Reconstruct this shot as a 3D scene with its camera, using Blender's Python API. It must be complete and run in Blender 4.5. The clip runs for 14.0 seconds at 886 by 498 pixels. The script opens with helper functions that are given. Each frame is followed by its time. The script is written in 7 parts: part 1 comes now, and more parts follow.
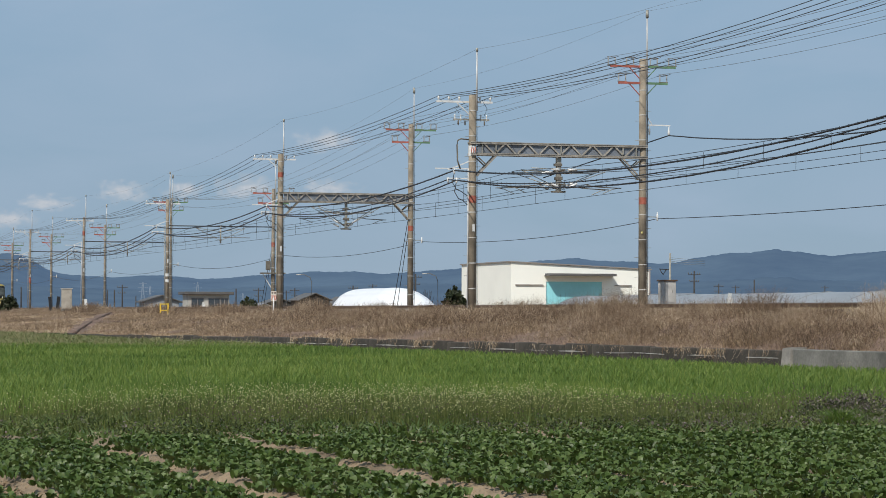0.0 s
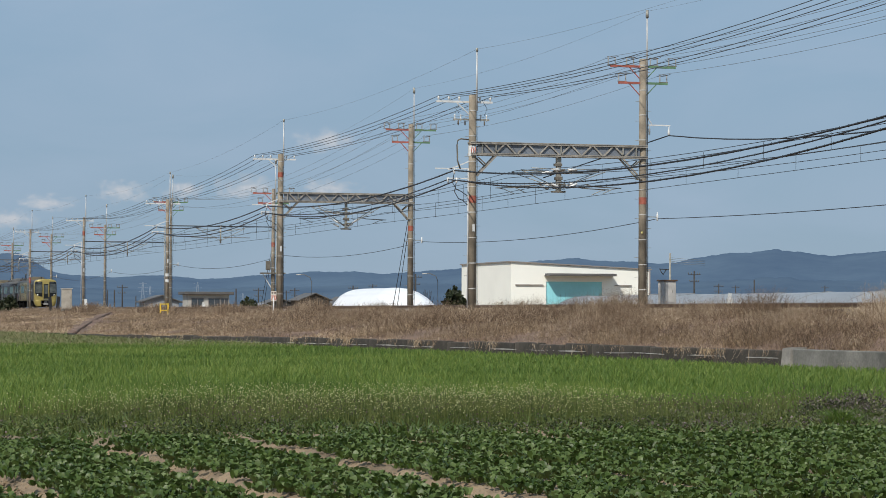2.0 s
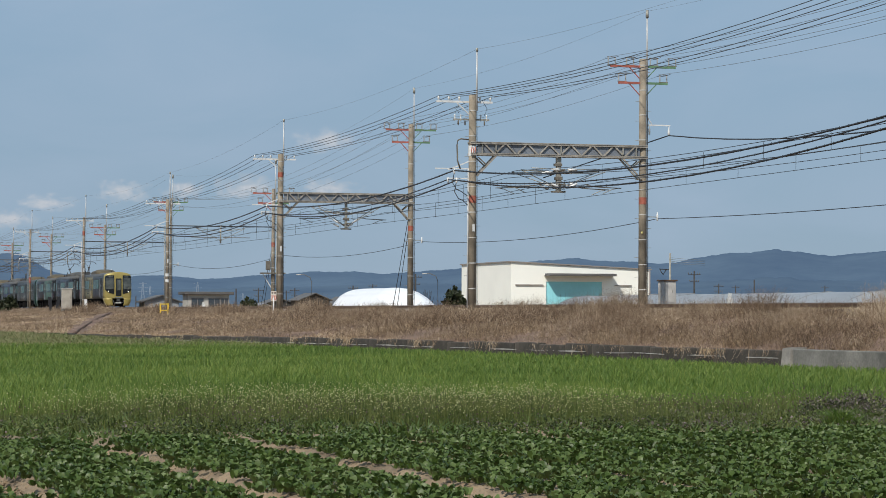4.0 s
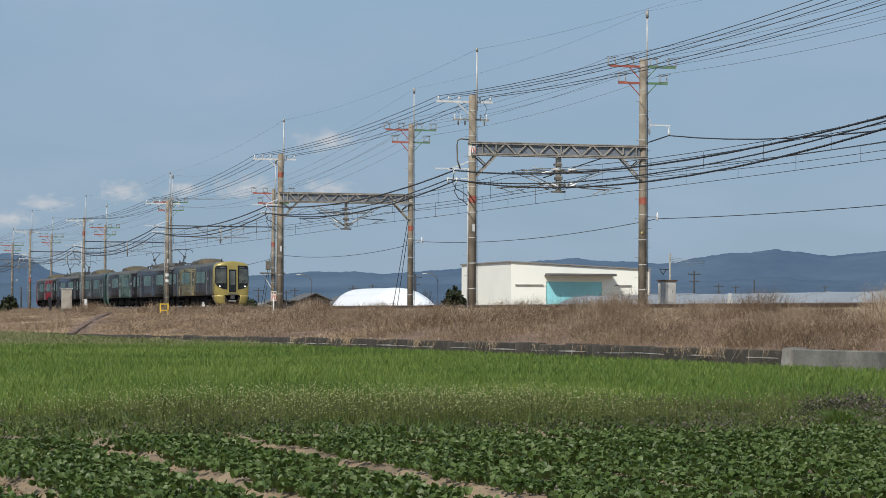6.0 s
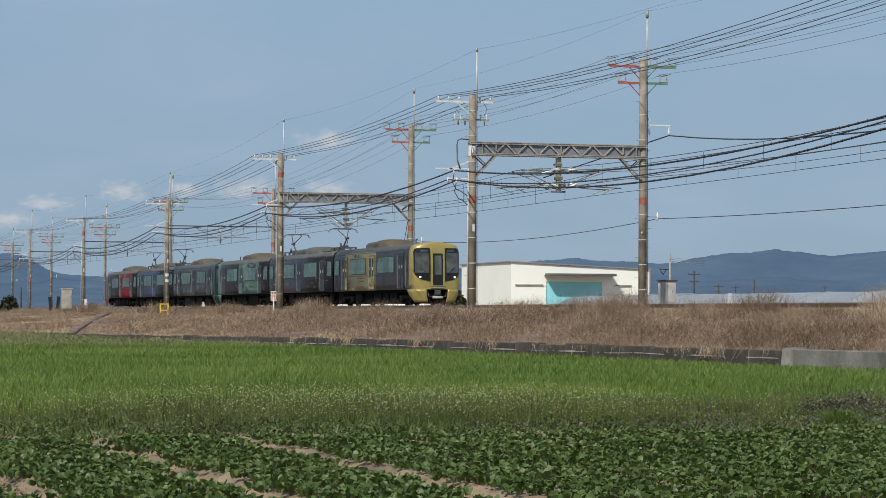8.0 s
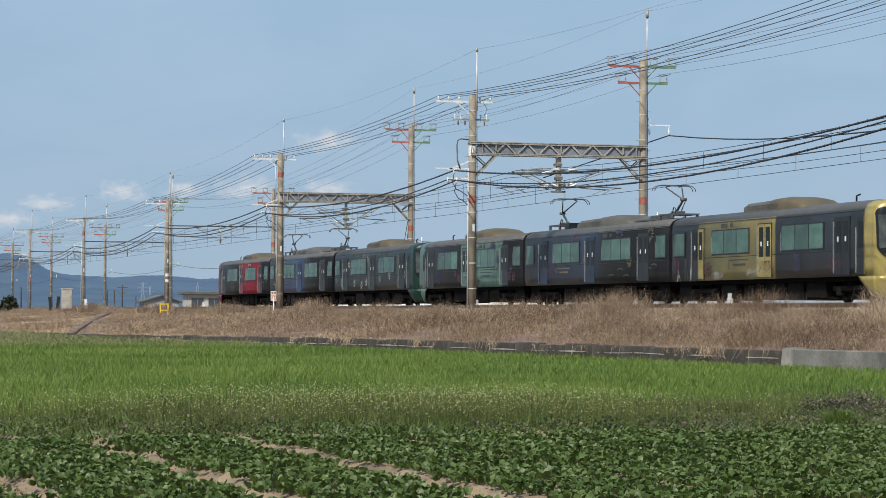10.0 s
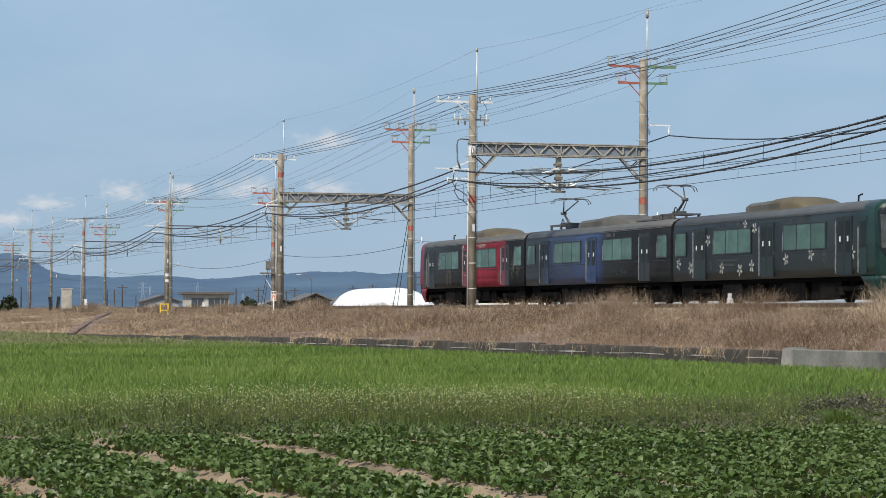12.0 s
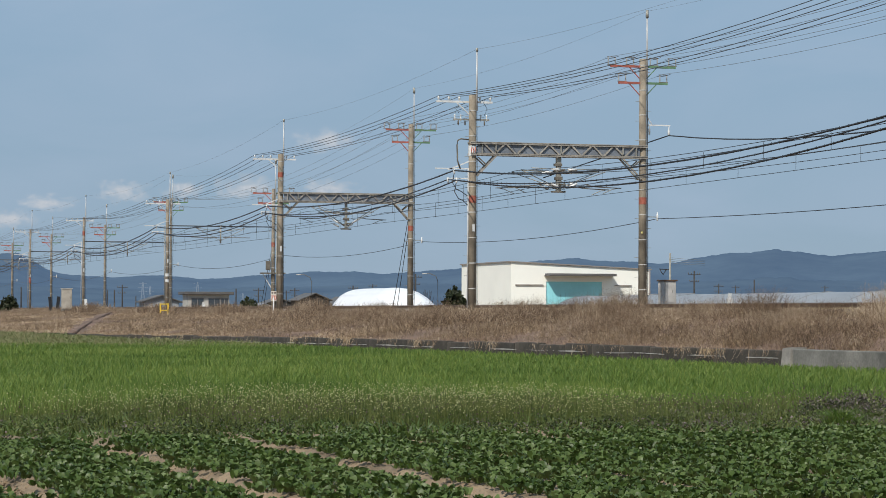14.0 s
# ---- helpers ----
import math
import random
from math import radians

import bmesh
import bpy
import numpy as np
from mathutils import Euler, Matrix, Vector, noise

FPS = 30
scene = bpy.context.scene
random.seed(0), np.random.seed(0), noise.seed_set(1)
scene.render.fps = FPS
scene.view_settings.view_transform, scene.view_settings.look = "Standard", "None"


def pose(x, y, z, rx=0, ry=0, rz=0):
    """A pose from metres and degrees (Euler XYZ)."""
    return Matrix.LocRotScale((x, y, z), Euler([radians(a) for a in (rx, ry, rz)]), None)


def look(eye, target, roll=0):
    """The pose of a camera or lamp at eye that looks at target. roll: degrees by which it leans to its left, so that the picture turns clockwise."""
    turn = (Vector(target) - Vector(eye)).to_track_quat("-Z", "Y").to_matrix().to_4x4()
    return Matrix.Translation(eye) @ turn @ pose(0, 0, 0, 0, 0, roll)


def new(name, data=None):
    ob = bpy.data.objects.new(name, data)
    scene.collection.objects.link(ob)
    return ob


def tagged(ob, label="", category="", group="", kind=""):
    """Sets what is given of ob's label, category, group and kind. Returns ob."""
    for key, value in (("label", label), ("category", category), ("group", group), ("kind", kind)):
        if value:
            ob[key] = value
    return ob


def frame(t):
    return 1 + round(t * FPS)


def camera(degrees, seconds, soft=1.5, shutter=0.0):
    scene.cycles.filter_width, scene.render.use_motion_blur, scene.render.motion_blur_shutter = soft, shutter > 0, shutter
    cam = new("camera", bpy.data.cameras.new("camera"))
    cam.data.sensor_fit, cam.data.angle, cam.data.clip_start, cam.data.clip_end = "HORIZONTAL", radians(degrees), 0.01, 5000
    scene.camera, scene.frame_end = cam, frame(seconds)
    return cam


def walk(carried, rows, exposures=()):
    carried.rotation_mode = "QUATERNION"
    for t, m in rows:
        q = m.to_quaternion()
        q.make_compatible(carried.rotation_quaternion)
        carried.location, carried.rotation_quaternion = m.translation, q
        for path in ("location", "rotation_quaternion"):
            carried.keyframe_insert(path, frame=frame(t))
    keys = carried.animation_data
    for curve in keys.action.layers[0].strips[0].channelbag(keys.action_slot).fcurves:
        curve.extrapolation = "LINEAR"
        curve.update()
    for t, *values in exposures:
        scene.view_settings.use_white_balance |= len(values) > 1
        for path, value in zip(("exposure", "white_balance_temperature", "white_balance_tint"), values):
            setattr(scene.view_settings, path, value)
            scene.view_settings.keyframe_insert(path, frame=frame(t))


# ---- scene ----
cam = camera(19.93, 14.0, soft=0.7, shutter=0.04)
EYE = (0.0, 0.0, 1.535)
AIM = (-96.0918, 27.5685, 4.0537)
walk(cam, [(0.0, look(EYE, AIM, 0.223)), (14.0, look(EYE, AIM, 0.223))],
     exposures=[(0.0, -0.2), (8.2, -0.2), (10.5, 0.09), (12.4, 0.06), (13.0, 0.0), (14.0, -0.18)])

# ---- world and sun ----
SUN_AZ, SUN_EL = radians(-40), radians(44)
world = bpy.data.worlds.new("sky")
scene.world = world
world.use_nodes = True
wn, wl = world.node_tree.nodes, world.node_tree.links
wn.clear()
sky = wn.new("ShaderNodeTexSky")
sky.sky_type = 'NISHITA'
sky.sun_disc = False
sky.sun_elevation = SUN_EL
sky.sun_rotation = radians(90) - SUN_AZ
sky.air_density, sky.dust_density, sky.ozone_density = 1.0, 0.1, 3.0
bg = wn.new("ShaderNodeBackground")
bg.inputs[1].default_value = 0.112
wo = wn.new("ShaderNodeOutputWorld")
wtc = wn.new("ShaderNodeTexCoord")
wmap = wn.new("ShaderNodeMapping")
wmap.inputs["Scale"].default_value = (1.0, 1.0, 3.2)
wnoise = wn.new("ShaderNodeTexNoise")
wnoise.inputs["Scale"].default_value = 9.0
wnoise.inputs["Detail"].default_value = 6
wnoise.inputs["Distortion"].default_value = 0.6
wramp = wn.new("ShaderNodeMapRange")
wramp.inputs[1].default_value, wramp.inputs[2].default_value = 0.42, 0.75
wramp.inputs[3].default_value, wramp.inputs[4].default_value = 0.0, 0.45
wmix = wn.new("ShaderNodeMix")
wmix.data_type = 'RGBA'
wmix.inputs[7].default_value = (3.9, 4.9, 6.3, 1)
wl.new(wtc.outputs["Generated"], wmap.inputs["Vector"])
wl.new(wmap.outputs[0], wnoise.inputs["Vector"])
wl.new(wnoise.outputs["Fac"], wramp.inputs[0])
wl.new(wramp.outputs[0], wmix.inputs[0])
haze = wn.new("ShaderNodeMix")
haze.data_type = 'RGBA'
haze.inputs[0].default_value = 0.92
zsep = wn.new("ShaderNodeSeparateXYZ")
zmap = wn.new("ShaderNodeMapRange")
zmap.inputs[1].default_value, zmap.inputs[2].default_value = 0.0, 0.13
zramp = wn.new("ShaderNodeValToRGB")
zramp.color_ramp.elements[0].color = (0.250, 0.362, 0.492, 1)
zramp.color_ramp.elements[1].color = (0.288, 0.418, 0.566, 1)
zscale = wn.new("ShaderNodeVectorMath")
zscale.operation = 'SCALE'
zscale.inputs["Scale"].default_value = 10.0
wl.new(wtc.outputs["Generated"], zsep.inputs[0])
wl.new(zsep.outputs[2], zmap.inputs[0])
wl.new(zmap.outputs[0], zramp.inputs[0])
wl.new(zramp.outputs[0], zscale.inputs[0])
wl.new(zscale.outputs[0], haze.inputs[7])
wl.new(sky.outputs[0], haze.inputs[6])
wl.new(haze.outputs[2], wmix.inputs[6])
wl.new(wmix.outputs[2], bg.inputs[0])
wl.new(bg.outputs[0], wo.inputs[0])

sun = new("sun", bpy.data.lights.new("sun", "SUN"))
sun.data.energy, sun.data.angle, sun.data.color = 4.6, radians(0.9), (1.0, 0.95, 0.87)
SUN_DIR = Vector((math.cos(SUN_EL) * math.cos(SUN_AZ), math.cos(SUN_EL) * math.sin(SUN_AZ), math.sin(SUN_EL)))
sun.matrix_world = look(SUN_DIR * 50, (0, 0, 0))


# ---- materials ----
def mat(name, col, rough=0.7, metal=0.0, vary=0.25, scale=3.0, fine=40.0, bump=0.15, hue=None, rnd=0.0, spec=0.5, island=0.0):
    """Base colour with stains and grain at two scales, a little relief, and optional change from piece to piece."""
    m = bpy.data.materials.new(name)
    m.use_nodes = True
    n, l = m.node_tree.nodes, m.node_tree.links
    b = n["Principled BSDF"]
    b.inputs["Roughness"].default_value = rough
    b.inputs["Metallic"].default_value = metal
    b.inputs["Specular IOR Level"].default_value = spec
    tc = n.new("ShaderNodeTexCoord")
    n1 = n.new("ShaderNodeTexNoise")
    n1.inputs["Scale"].default_value, n1.inputs["Detail"].default_value = scale, 5
    n2 = n.new("ShaderNodeTexNoise")
    n2.inputs["Scale"].default_value, n2.inputs["Detail"].default_value = fine, 3
    l.new(tc.outputs["Object"], n1.inputs["Vector"])
    l.new(tc.outputs["Object"], n2.inputs["Vector"])
    mx = n.new("ShaderNodeMix")
    mx.data_type = 'RGBA'
    dark = tuple(c * (1 - vary) for c in col) if hue is None else hue
    lite = tuple(min(1, c * (1 + vary * 0.6)) for c in col)
    mx.inputs[6].default_value, mx.inputs[7].default_value = (*dark, 1), (*lite, 1)
    r1 = n.new("ShaderNodeMapRange")
    r1.inputs[1].default_value, r1.inputs[2].default_value = 0.32, 0.68
    l.new(n1.outputs["Fac"], r1.inputs[0])
    l.new(r1.outputs[0], mx.inputs[0])
    m2 = n.new("ShaderNodeMix")
    m2.data_type, m2.blend_type = 'RGBA', 'MULTIPLY'
    m2.inputs[0].default_value = min(1.0, vary * 1.6)
    l.new(mx.outputs[2], m2.inputs[6])
    r2 = n.new("ShaderNodeMapRange")
    r2.inputs[1].default_value, r2.inputs[2].default_value = 0.3, 0.7
    r2.inputs[3].default_value, r2.inputs[4].default_value = 0.72, 1.12
    l.new(n2.outputs["Fac"], r2.inputs[0])
    l.new(r2.outputs[0], m2.inputs[7])
    out = m2.outputs[2]
    for amount, node, sock in ((rnd, "ShaderNodeObjectInfo", "Random"), (island, "ShaderNodeNewGeometry", "Random Per Island")):
        if amount:
            oi = n.new(node)
            hs = n.new("ShaderNodeHueSaturation")
            rr = n.new("ShaderNodeMapRange")
            rr.inputs[3].default_value, rr.inputs[4].default_value = 1 - amount, 1 + amount
            l.new(oi.outputs[sock], rr.inputs[0])
            l.new(rr.outputs[0], hs.inputs["Value"])
            l.new(out, hs.inputs["Color"])
            out = hs.outputs[0]
    l.new(out, b.inputs["Base Color"])
    if bump:
        bp = n.new("ShaderNodeBump")
        bp.inputs["Strength"].default_value, bp.inputs["Distance"].default_value = bump, 0.02
        l.new(n2.outputs["Fac"], bp.inputs["Height"])
        l.new(bp.outputs[0], b.inputs["Normal"])
    return m


def glass(name, col, rough=0.06):
    m = mat(name, col, rough, 0.0, 0.15, 2.0, 9.0, 0.0, spec=0.8)
    return m


def leafy(name, cols, rough=0.5, trans=0.25, patch=0.15, shift=0.12, spread=0.75):
    """Leaves and blades: colour runs from leaf to leaf and in wide patches; a little light comes through."""
    m = bpy.data.materials.new(name)
    m.use_nodes = True
    n, l = m.node_tree.nodes, m.node_tree.links
    b = n["Principled BSDF"]
    b.inputs["Roughness"].default_value = rough
    b.inputs["Specular IOR Level"].default_value = 0.3
    g = n.new("ShaderNodeNewGeometry")
    ramp = n.new("ShaderNodeValToRGB")
    el = ramp.color_ramp.elements
    el[0].color, el[1].color = (*cols[0], 1), (*cols[-1], 1)
    for k, c in enumerate(cols[1:-1]):
        e = el.new((k + 1) / (len(cols) - 1))
        e.color = (*c, 1)
    tc = n.new("ShaderNodeTexCoord")
    no = n.new("ShaderNodeTexNoise")
    no.inputs["Scale"].default_value, no.inputs["Detail"].default_value = patch, 4
    l.new(tc.outputs["Object"], no.inputs["Vector"])
    add = n.new("ShaderNodeMath")
    add.operation = 'MULTIPLY_ADD'
    add.inputs[1].default_value = 1.4
    sub = n.new("ShaderNodeMath")
    sub.operation = 'SUBTRACT'
    sub.inputs[1].default_value = 0.7
    l.new(g.outputs["Random Per Island"], sub.inputs[0])
    half = n.new("ShaderNodeMath")
    half.operation = 'MULTIPLY_ADD'
    half.inputs[1].default_value, half.inputs[2].default_value = spread, shift
    l.new(sub.outputs[0], half.inputs[0])
    l.new(no.outputs["Fac"], add.inputs[0])
    l.new(half.outputs[0], add.inputs[2])
    l.new(add.outputs[0], ramp.inputs[0])
    l.new(ramp.outputs[0], b.inputs["Base Color"])
    if trans:
        tr = n.new("ShaderNodeBsdfTranslucent")
        ms = n.new("ShaderNodeMixShader")
        ms.inputs[0].default_value = trans
        l.new(ramp.outputs[0], tr.inputs[0])
        l.new(b.outputs[0], ms.inputs[1])
        l.new(tr.outputs[0], ms.inputs[2])
        l.new(ms.outputs[0], n["Material Output"].inputs[0])
    return m


M = dict(
    soil=mat("dry_soil", (0.265, 0.192, 0.118), 0.95, 0, 0.45, 1.6, 30, 1.0),
    bank=mat("bank_soil", (0.19, 0.12, 0.085), 0.95, 0, 0.4, 0.6, 14, 0.6),
    ballast=mat("ballast", (0.22, 0.17, 0.13), 0.95, 0, 0.4, 2.5, 30, 0.9),
    concrete=mat("pole_concrete", (0.315, 0.265, 0.20), 0.85, 0, 0.42, 1.4, 30, 0.2),
    wall_old=mat("old_wall_concrete", (0.066, 0.057, 0.046), 0.9, 0, 0.6, 1.3, 14, 0.6, rnd=0.12),
    wall_new=mat("new_wall_concrete", (0.165, 0.16, 0.143), 0.85, 0, 0.5, 0.9, 18, 0.2),
    lime=mat("lime_streak", (0.33, 0.32, 0.30), 0.9, 0, 0.4, 1.5, 20, 0.2),
    steel=mat("galvanised_steel", (0.34, 0.33, 0.29), 0.55, 0.35, 0.3, 3, 40, 0.1),
    steel_dark=mat("weathered_steel", (0.17, 0.15, 0.12), 0.65, 0.2, 0.35, 3, 40, 0.15),
    beam=mat("weathered_beam_steel", (0.36, 0.33, 0.285), 0.6, 0.2, 0.35, 3, 40, 0.1),
    backing=mat("backing_sheet", (0.20, 0.22, 0.25), 0.5, 0.1, 0.2, 1.5, 20, 0.05),
    strap=mat("pale_steel_strap", (0.52, 0.50, 0.46), 0.6, 0.1, 0.2, 3, 40, 0.0),
    arm_white=mat("white_arm_paint", (0.68, 0.68, 0.66), 0.5, 0, 0.15, 3, 40, 0.05),
    arm_red=mat("red_arm_paint", (0.42, 0.12, 0.085), 0.5, 0, 0.25, 3, 40, 0.05),
    arm_green=mat("green_arm_paint", (0.13, 0.24, 0.13), 0.5, 0, 0.25, 3, 40, 0.05),
    band_red=mat("red_band_paint", (0.33, 0.095, 0.06), 0.6, 0, 0.25, 5, 40, 0.05),
    porcelain=mat("insulator_porcelain", (0.7, 0.7, 0.68), 0.25, 0, 0.1, 5, 30, 0.0),
    porcelain_dk=mat("insulator_brown", (0.10, 0.07, 0.06), 0.3, 0, 0.1, 5, 30, 0.0),
    porcelain_grey=mat("insulator_grey", (0.36, 0.36, 0.35), 0.35, 0, 0.15, 5, 30, 0.0),
    rod=mat("white_rod", (0.50, 0.50, 0.49), 0.4, 0.1, 0.12, 2, 30, 0.0),
    cable=mat("black_cable", (0.018, 0.018, 0.02), 0.5, 0, 0.2, 2, 20, 0.0),
    wire=mat("copper_wire", (0.05, 0.05, 0.05), 0.45, 0.4, 0.2, 2, 20, 0.0),
    wire_pale=mat("aluminium_wire", (0.22, 0.24, 0.26), 0.45, 0.4, 0.2, 2, 20, 0.0),
    rail=mat("rusty_rail", (0.14, 0.085, 0.055), 0.6, 0.4, 0.3, 3, 30, 0.1),
    railtop=mat("bright_rail", (0.20, 0.17, 0.15), 0.5, 0.5, 0.2, 3, 30, 0.0),
    sleeper=mat("sleeper_concrete", (0.30, 0.28, 0.25), 0.9, 0, 0.3, 3, 30, 0.2, rnd=0.12),
    cladding=mat("cream_cladding", (0.90, 0.89, 0.81), 0.6, 0, 0.04, 0.4, 12, 0.05),
    trim_brown=mat("brown_fascia", (0.27, 0.24, 0.22), 0.5, 0, 0.15, 1, 20, 0.05),
    aqua=mat("aqua_shutter", (0.30, 0.70, 0.76), 0.45, 0, 0.1, 0.8, 15, 0.05),
    tin=mat("grey_tin", (0.26, 0.26, 0.265), 0.55, 0.2, 0.25, 1.5, 20, 0.1),
    film_white=mat("white_film", (0.86, 0.86, 0.86), 0.4, 0, 0.05, 0.8, 8, 0.05),
    film_grey=mat("grey_film", (0.28, 0.295, 0.31), 0.4, 0, 0.18, 0.7, 8, 0.08),
    yellow=mat("yellow_paint", (0.75, 0.50, 0.04), 0.5, 0, 0.15, 4, 30, 0.05),
    sign=mat("sign_face", (0.72, 0.66, 0.56), 0.5, 0, 0.1, 4, 30, 0.0),
    red_ink=mat("red_ink", (0.62, 0.06, 0.03), 0.5, 0, 0.1, 4, 30, 0.0),
    cabinet=mat("beige_cabinet", (0.40, 0.36, 0.30), 0.55, 0, 0.2, 2, 25, 0.05),
    cab_grey=mat("grey_cabinet", (0.48, 0.46, 0.43), 0.6, 0, 0.25, 2, 25, 0.05),
    roof_tile=mat("dark_roof", (0.11, 0.105, 0.10), 0.6, 0, 0.25, 1, 12, 0.2),
    wall_grey=mat("grey_siding", (0.36, 0.38, 0.40), 0.7, 0, 0.15, 1, 12, 0.1),
    wall_pale=mat("pale_render", (0.52, 0.50, 0.45), 0.8, 0, 0.15, 1, 12, 0.1),
    far_glass=glass("window_glass", (0.05, 0.06, 0.07)),
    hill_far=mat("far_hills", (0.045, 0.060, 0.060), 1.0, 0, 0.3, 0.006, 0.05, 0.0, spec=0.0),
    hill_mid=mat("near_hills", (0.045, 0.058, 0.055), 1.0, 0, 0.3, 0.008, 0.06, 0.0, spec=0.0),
    awning_tin=mat("dark_awning_tin", (0.15, 0.145, 0.14), 0.6, 0.1, 0.3, 1.5, 20, 0.1),
    # distance haze is mixed into this pale blue base colour
    pylon=mat("hazy_pylon_steel", (0.26, 0.32, 0.40), 0.9, 0, 0.1, 0.1, 2, 0.0),
    reflector=mat("yellow_reflector", (0.85, 0.72, 0.25), 0.4, 0, 0.05, 3, 20, 0.0),
    henbit=leafy("flowering_weed_leaf", [(0.050, 0.047, 0.030), (0.088, 0.078, 0.056), (0.13, 0.108, 0.092), (0.21, 0.168, 0.16)], 0.65, 0.15, 0.8),
    wood=mat("creosoted_pole", (0.045, 0.042, 0.04), 0.85, 0, 0.25, 2, 25, 0.1),
    wheat=leafy("wheat_leaf", [(0.040, 0.078, 0.014), (0.077, 0.140, 0.024), (0.118, 0.190, 0.034), (0.185, 0.245, 0.056)], 0.5, 0.3, 0.12, 0.12, 0.9),
    dry=leafy("dry_grass", [(0.078, 0.052, 0.031), (0.185, 0.124, 0.074), (0.335, 0.236, 0.142), (0.58, 0.46, 0.31)], 0.7, 0.2, 0.35, -0.02, 0.9),
    brush=leafy("brushwood_stem", [(0.045, 0.028, 0.018), (0.115, 0.074, 0.046), (0.20, 0.138, 0.088), (0.45, 0.36, 0.26)], 0.8, 0.0, 0.3, 0.0, 1.0),
    straw=leafy("bleached_straw", [(0.19, 0.120, 0.066), (0.35, 0.245, 0.145), (0.47, 0.355, 0.23), (0.60, 0.49, 0.35)], 0.8, 0.1, 0.6, 0.0, 1.0),
    stone=leafy("ballast_stone", [(0.16, 0.115, 0.06), (0.27, 0.20, 0.115), (0.36, 0.28, 0.17), (0.5, 0.43, 0.31)], 0.9, 0.0, 0.8, 0.0, 1.0),
    veg=leafy("vegetable_leaf", [(0.028, 0.052, 0.010), (0.047, 0.080, 0.014), (0.068, 0.108, 0.022), (0.115, 0.16, 0.048)], 0.45, 0.2, 0.6),
    margin=leafy("margin_weed_leaf", [(0.055, 0.076, 0.022), (0.100, 0.128, 0.040), (0.15, 0.168, 0.062), (0.25, 0.235, 0.12)], 0.6, 0.2, 0.3),
    weed=leafy("weed_leaf", [(0.019, 0.033, 0.008), (0.042, 0.064, 0.013), (0.078, 0.102, 0.022), (0.135, 0.15, 0.042)], 0.6, 0.2, 0.5),
    petal=leafy("pale_petal", [(0.22, 0.23, 0.08), (0.36, 0.36, 0.16), (0.52, 0.52, 0.29)], 0.7, 0.2, 1.0),
    purple=leafy("purple_flower", [(0.055, 0.04, 0.03), (0.085, 0.06, 0.05), (0.13, 0.085, 0.09)], 0.7, 0.2, 1.0),
    evergreen=leafy("evergreen_leaf", [(0.014, 0.020, 0.009), (0.028, 0.036, 0.015), (0.05, 0.055, 0.025)], 0.6, 0.1, 0.5),
    bush=leafy("bush_leaf", [(0.016, 0.025, 0.008), (0.038, 0.055, 0.016), (0.076, 0.097, 0.028), (0.14, 0.165, 0.05)], 0.6, 0.15, 0.5),
)


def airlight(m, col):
    """Puts the blue haze of the air into the hill material as a glow."""
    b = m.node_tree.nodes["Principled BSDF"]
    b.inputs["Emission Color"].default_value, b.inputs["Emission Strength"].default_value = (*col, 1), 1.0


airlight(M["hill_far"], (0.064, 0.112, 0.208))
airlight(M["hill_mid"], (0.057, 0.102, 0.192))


# ---- mesh helpers ----
def link(name, bm, material, parent=None, label="", smooth=False):
    me = bpy.data.meshes.new(name)
    bm.to_mesh(me)
    bm.free()
    for mm in material if isinstance(material, (list, tuple)) else [material]:
        me.materials.append(mm)
    if smooth:
        me.shade_smooth()
    ob = new(name, me)
    if parent:
        ob.parent = parent
    return tagged(ob, label)


def part(name, bm, material, parent, label="", smooth=False):
    return link(name, bm, material, parent, label, smooth)


def empty(name, m, label, category, group="", kind=""):
    ob = new(name)
    ob.empty_display_size = 0.2
    ob.matrix_world = m
    return tagged(ob, label, category, group, kind)


def box(x0, x1, y0, y1, z0, z1, bm=None, bevel=0.0, mi=0):
    bm = bm or bmesh.new()
    v = [bm.verts.new(c) for c in ((x0, y0, z0), (x1, y0, z0), (x1, y1, z0), (x0, y1, z0), (x0, y0, z1), (x1, y0, z1), (x1, y1, z1), (x0, y1, z1))]
    fs = []
    for q in ((3, 2, 1, 0), (4, 5, 6, 7), (0, 1, 5, 4), (1, 2, 6, 5), (2, 3, 7, 6), (3, 0, 4, 7)):
        f = bm.faces.new([v[i] for i in q])
        f.material_index = mi
        fs.append(f)
    if bevel:
        es = list({e for f in fs for e in f.edges})
        bmesh.ops.bevel(bm, geom=es, offset=bevel, segments=1, affect='EDGES')
    return bm


def tube(a, b, r0, r1=None, n=8, bm=None, cap=True):
    """A round bar from a to b."""
    bm = bm or bmesh.new()
    r1 = r0 if r1 is None else r1
    a, b = Vector(a), Vector(b)
    q = (b - a).to_track_quat('Z', 'Y')
    rings = []
    for p, r in ((a, r0), (b, r1)):
        rings.append([bm.verts.new(p + q @ Vector((r * math.cos(2 * math.pi * k / n), r * math.sin(2 * math.pi * k / n), 0))) for k in range(n)])
    for k in range(n):
        f = bm.faces.new((rings[0][k], rings[0][(k + 1) % n], rings[1][(k + 1) % n], rings[1][k]))
        f.smooth = n > 5
    if cap:
        bm.faces.new(rings[0][::-1])
        bm.faces.new(rings[1])
    return bm


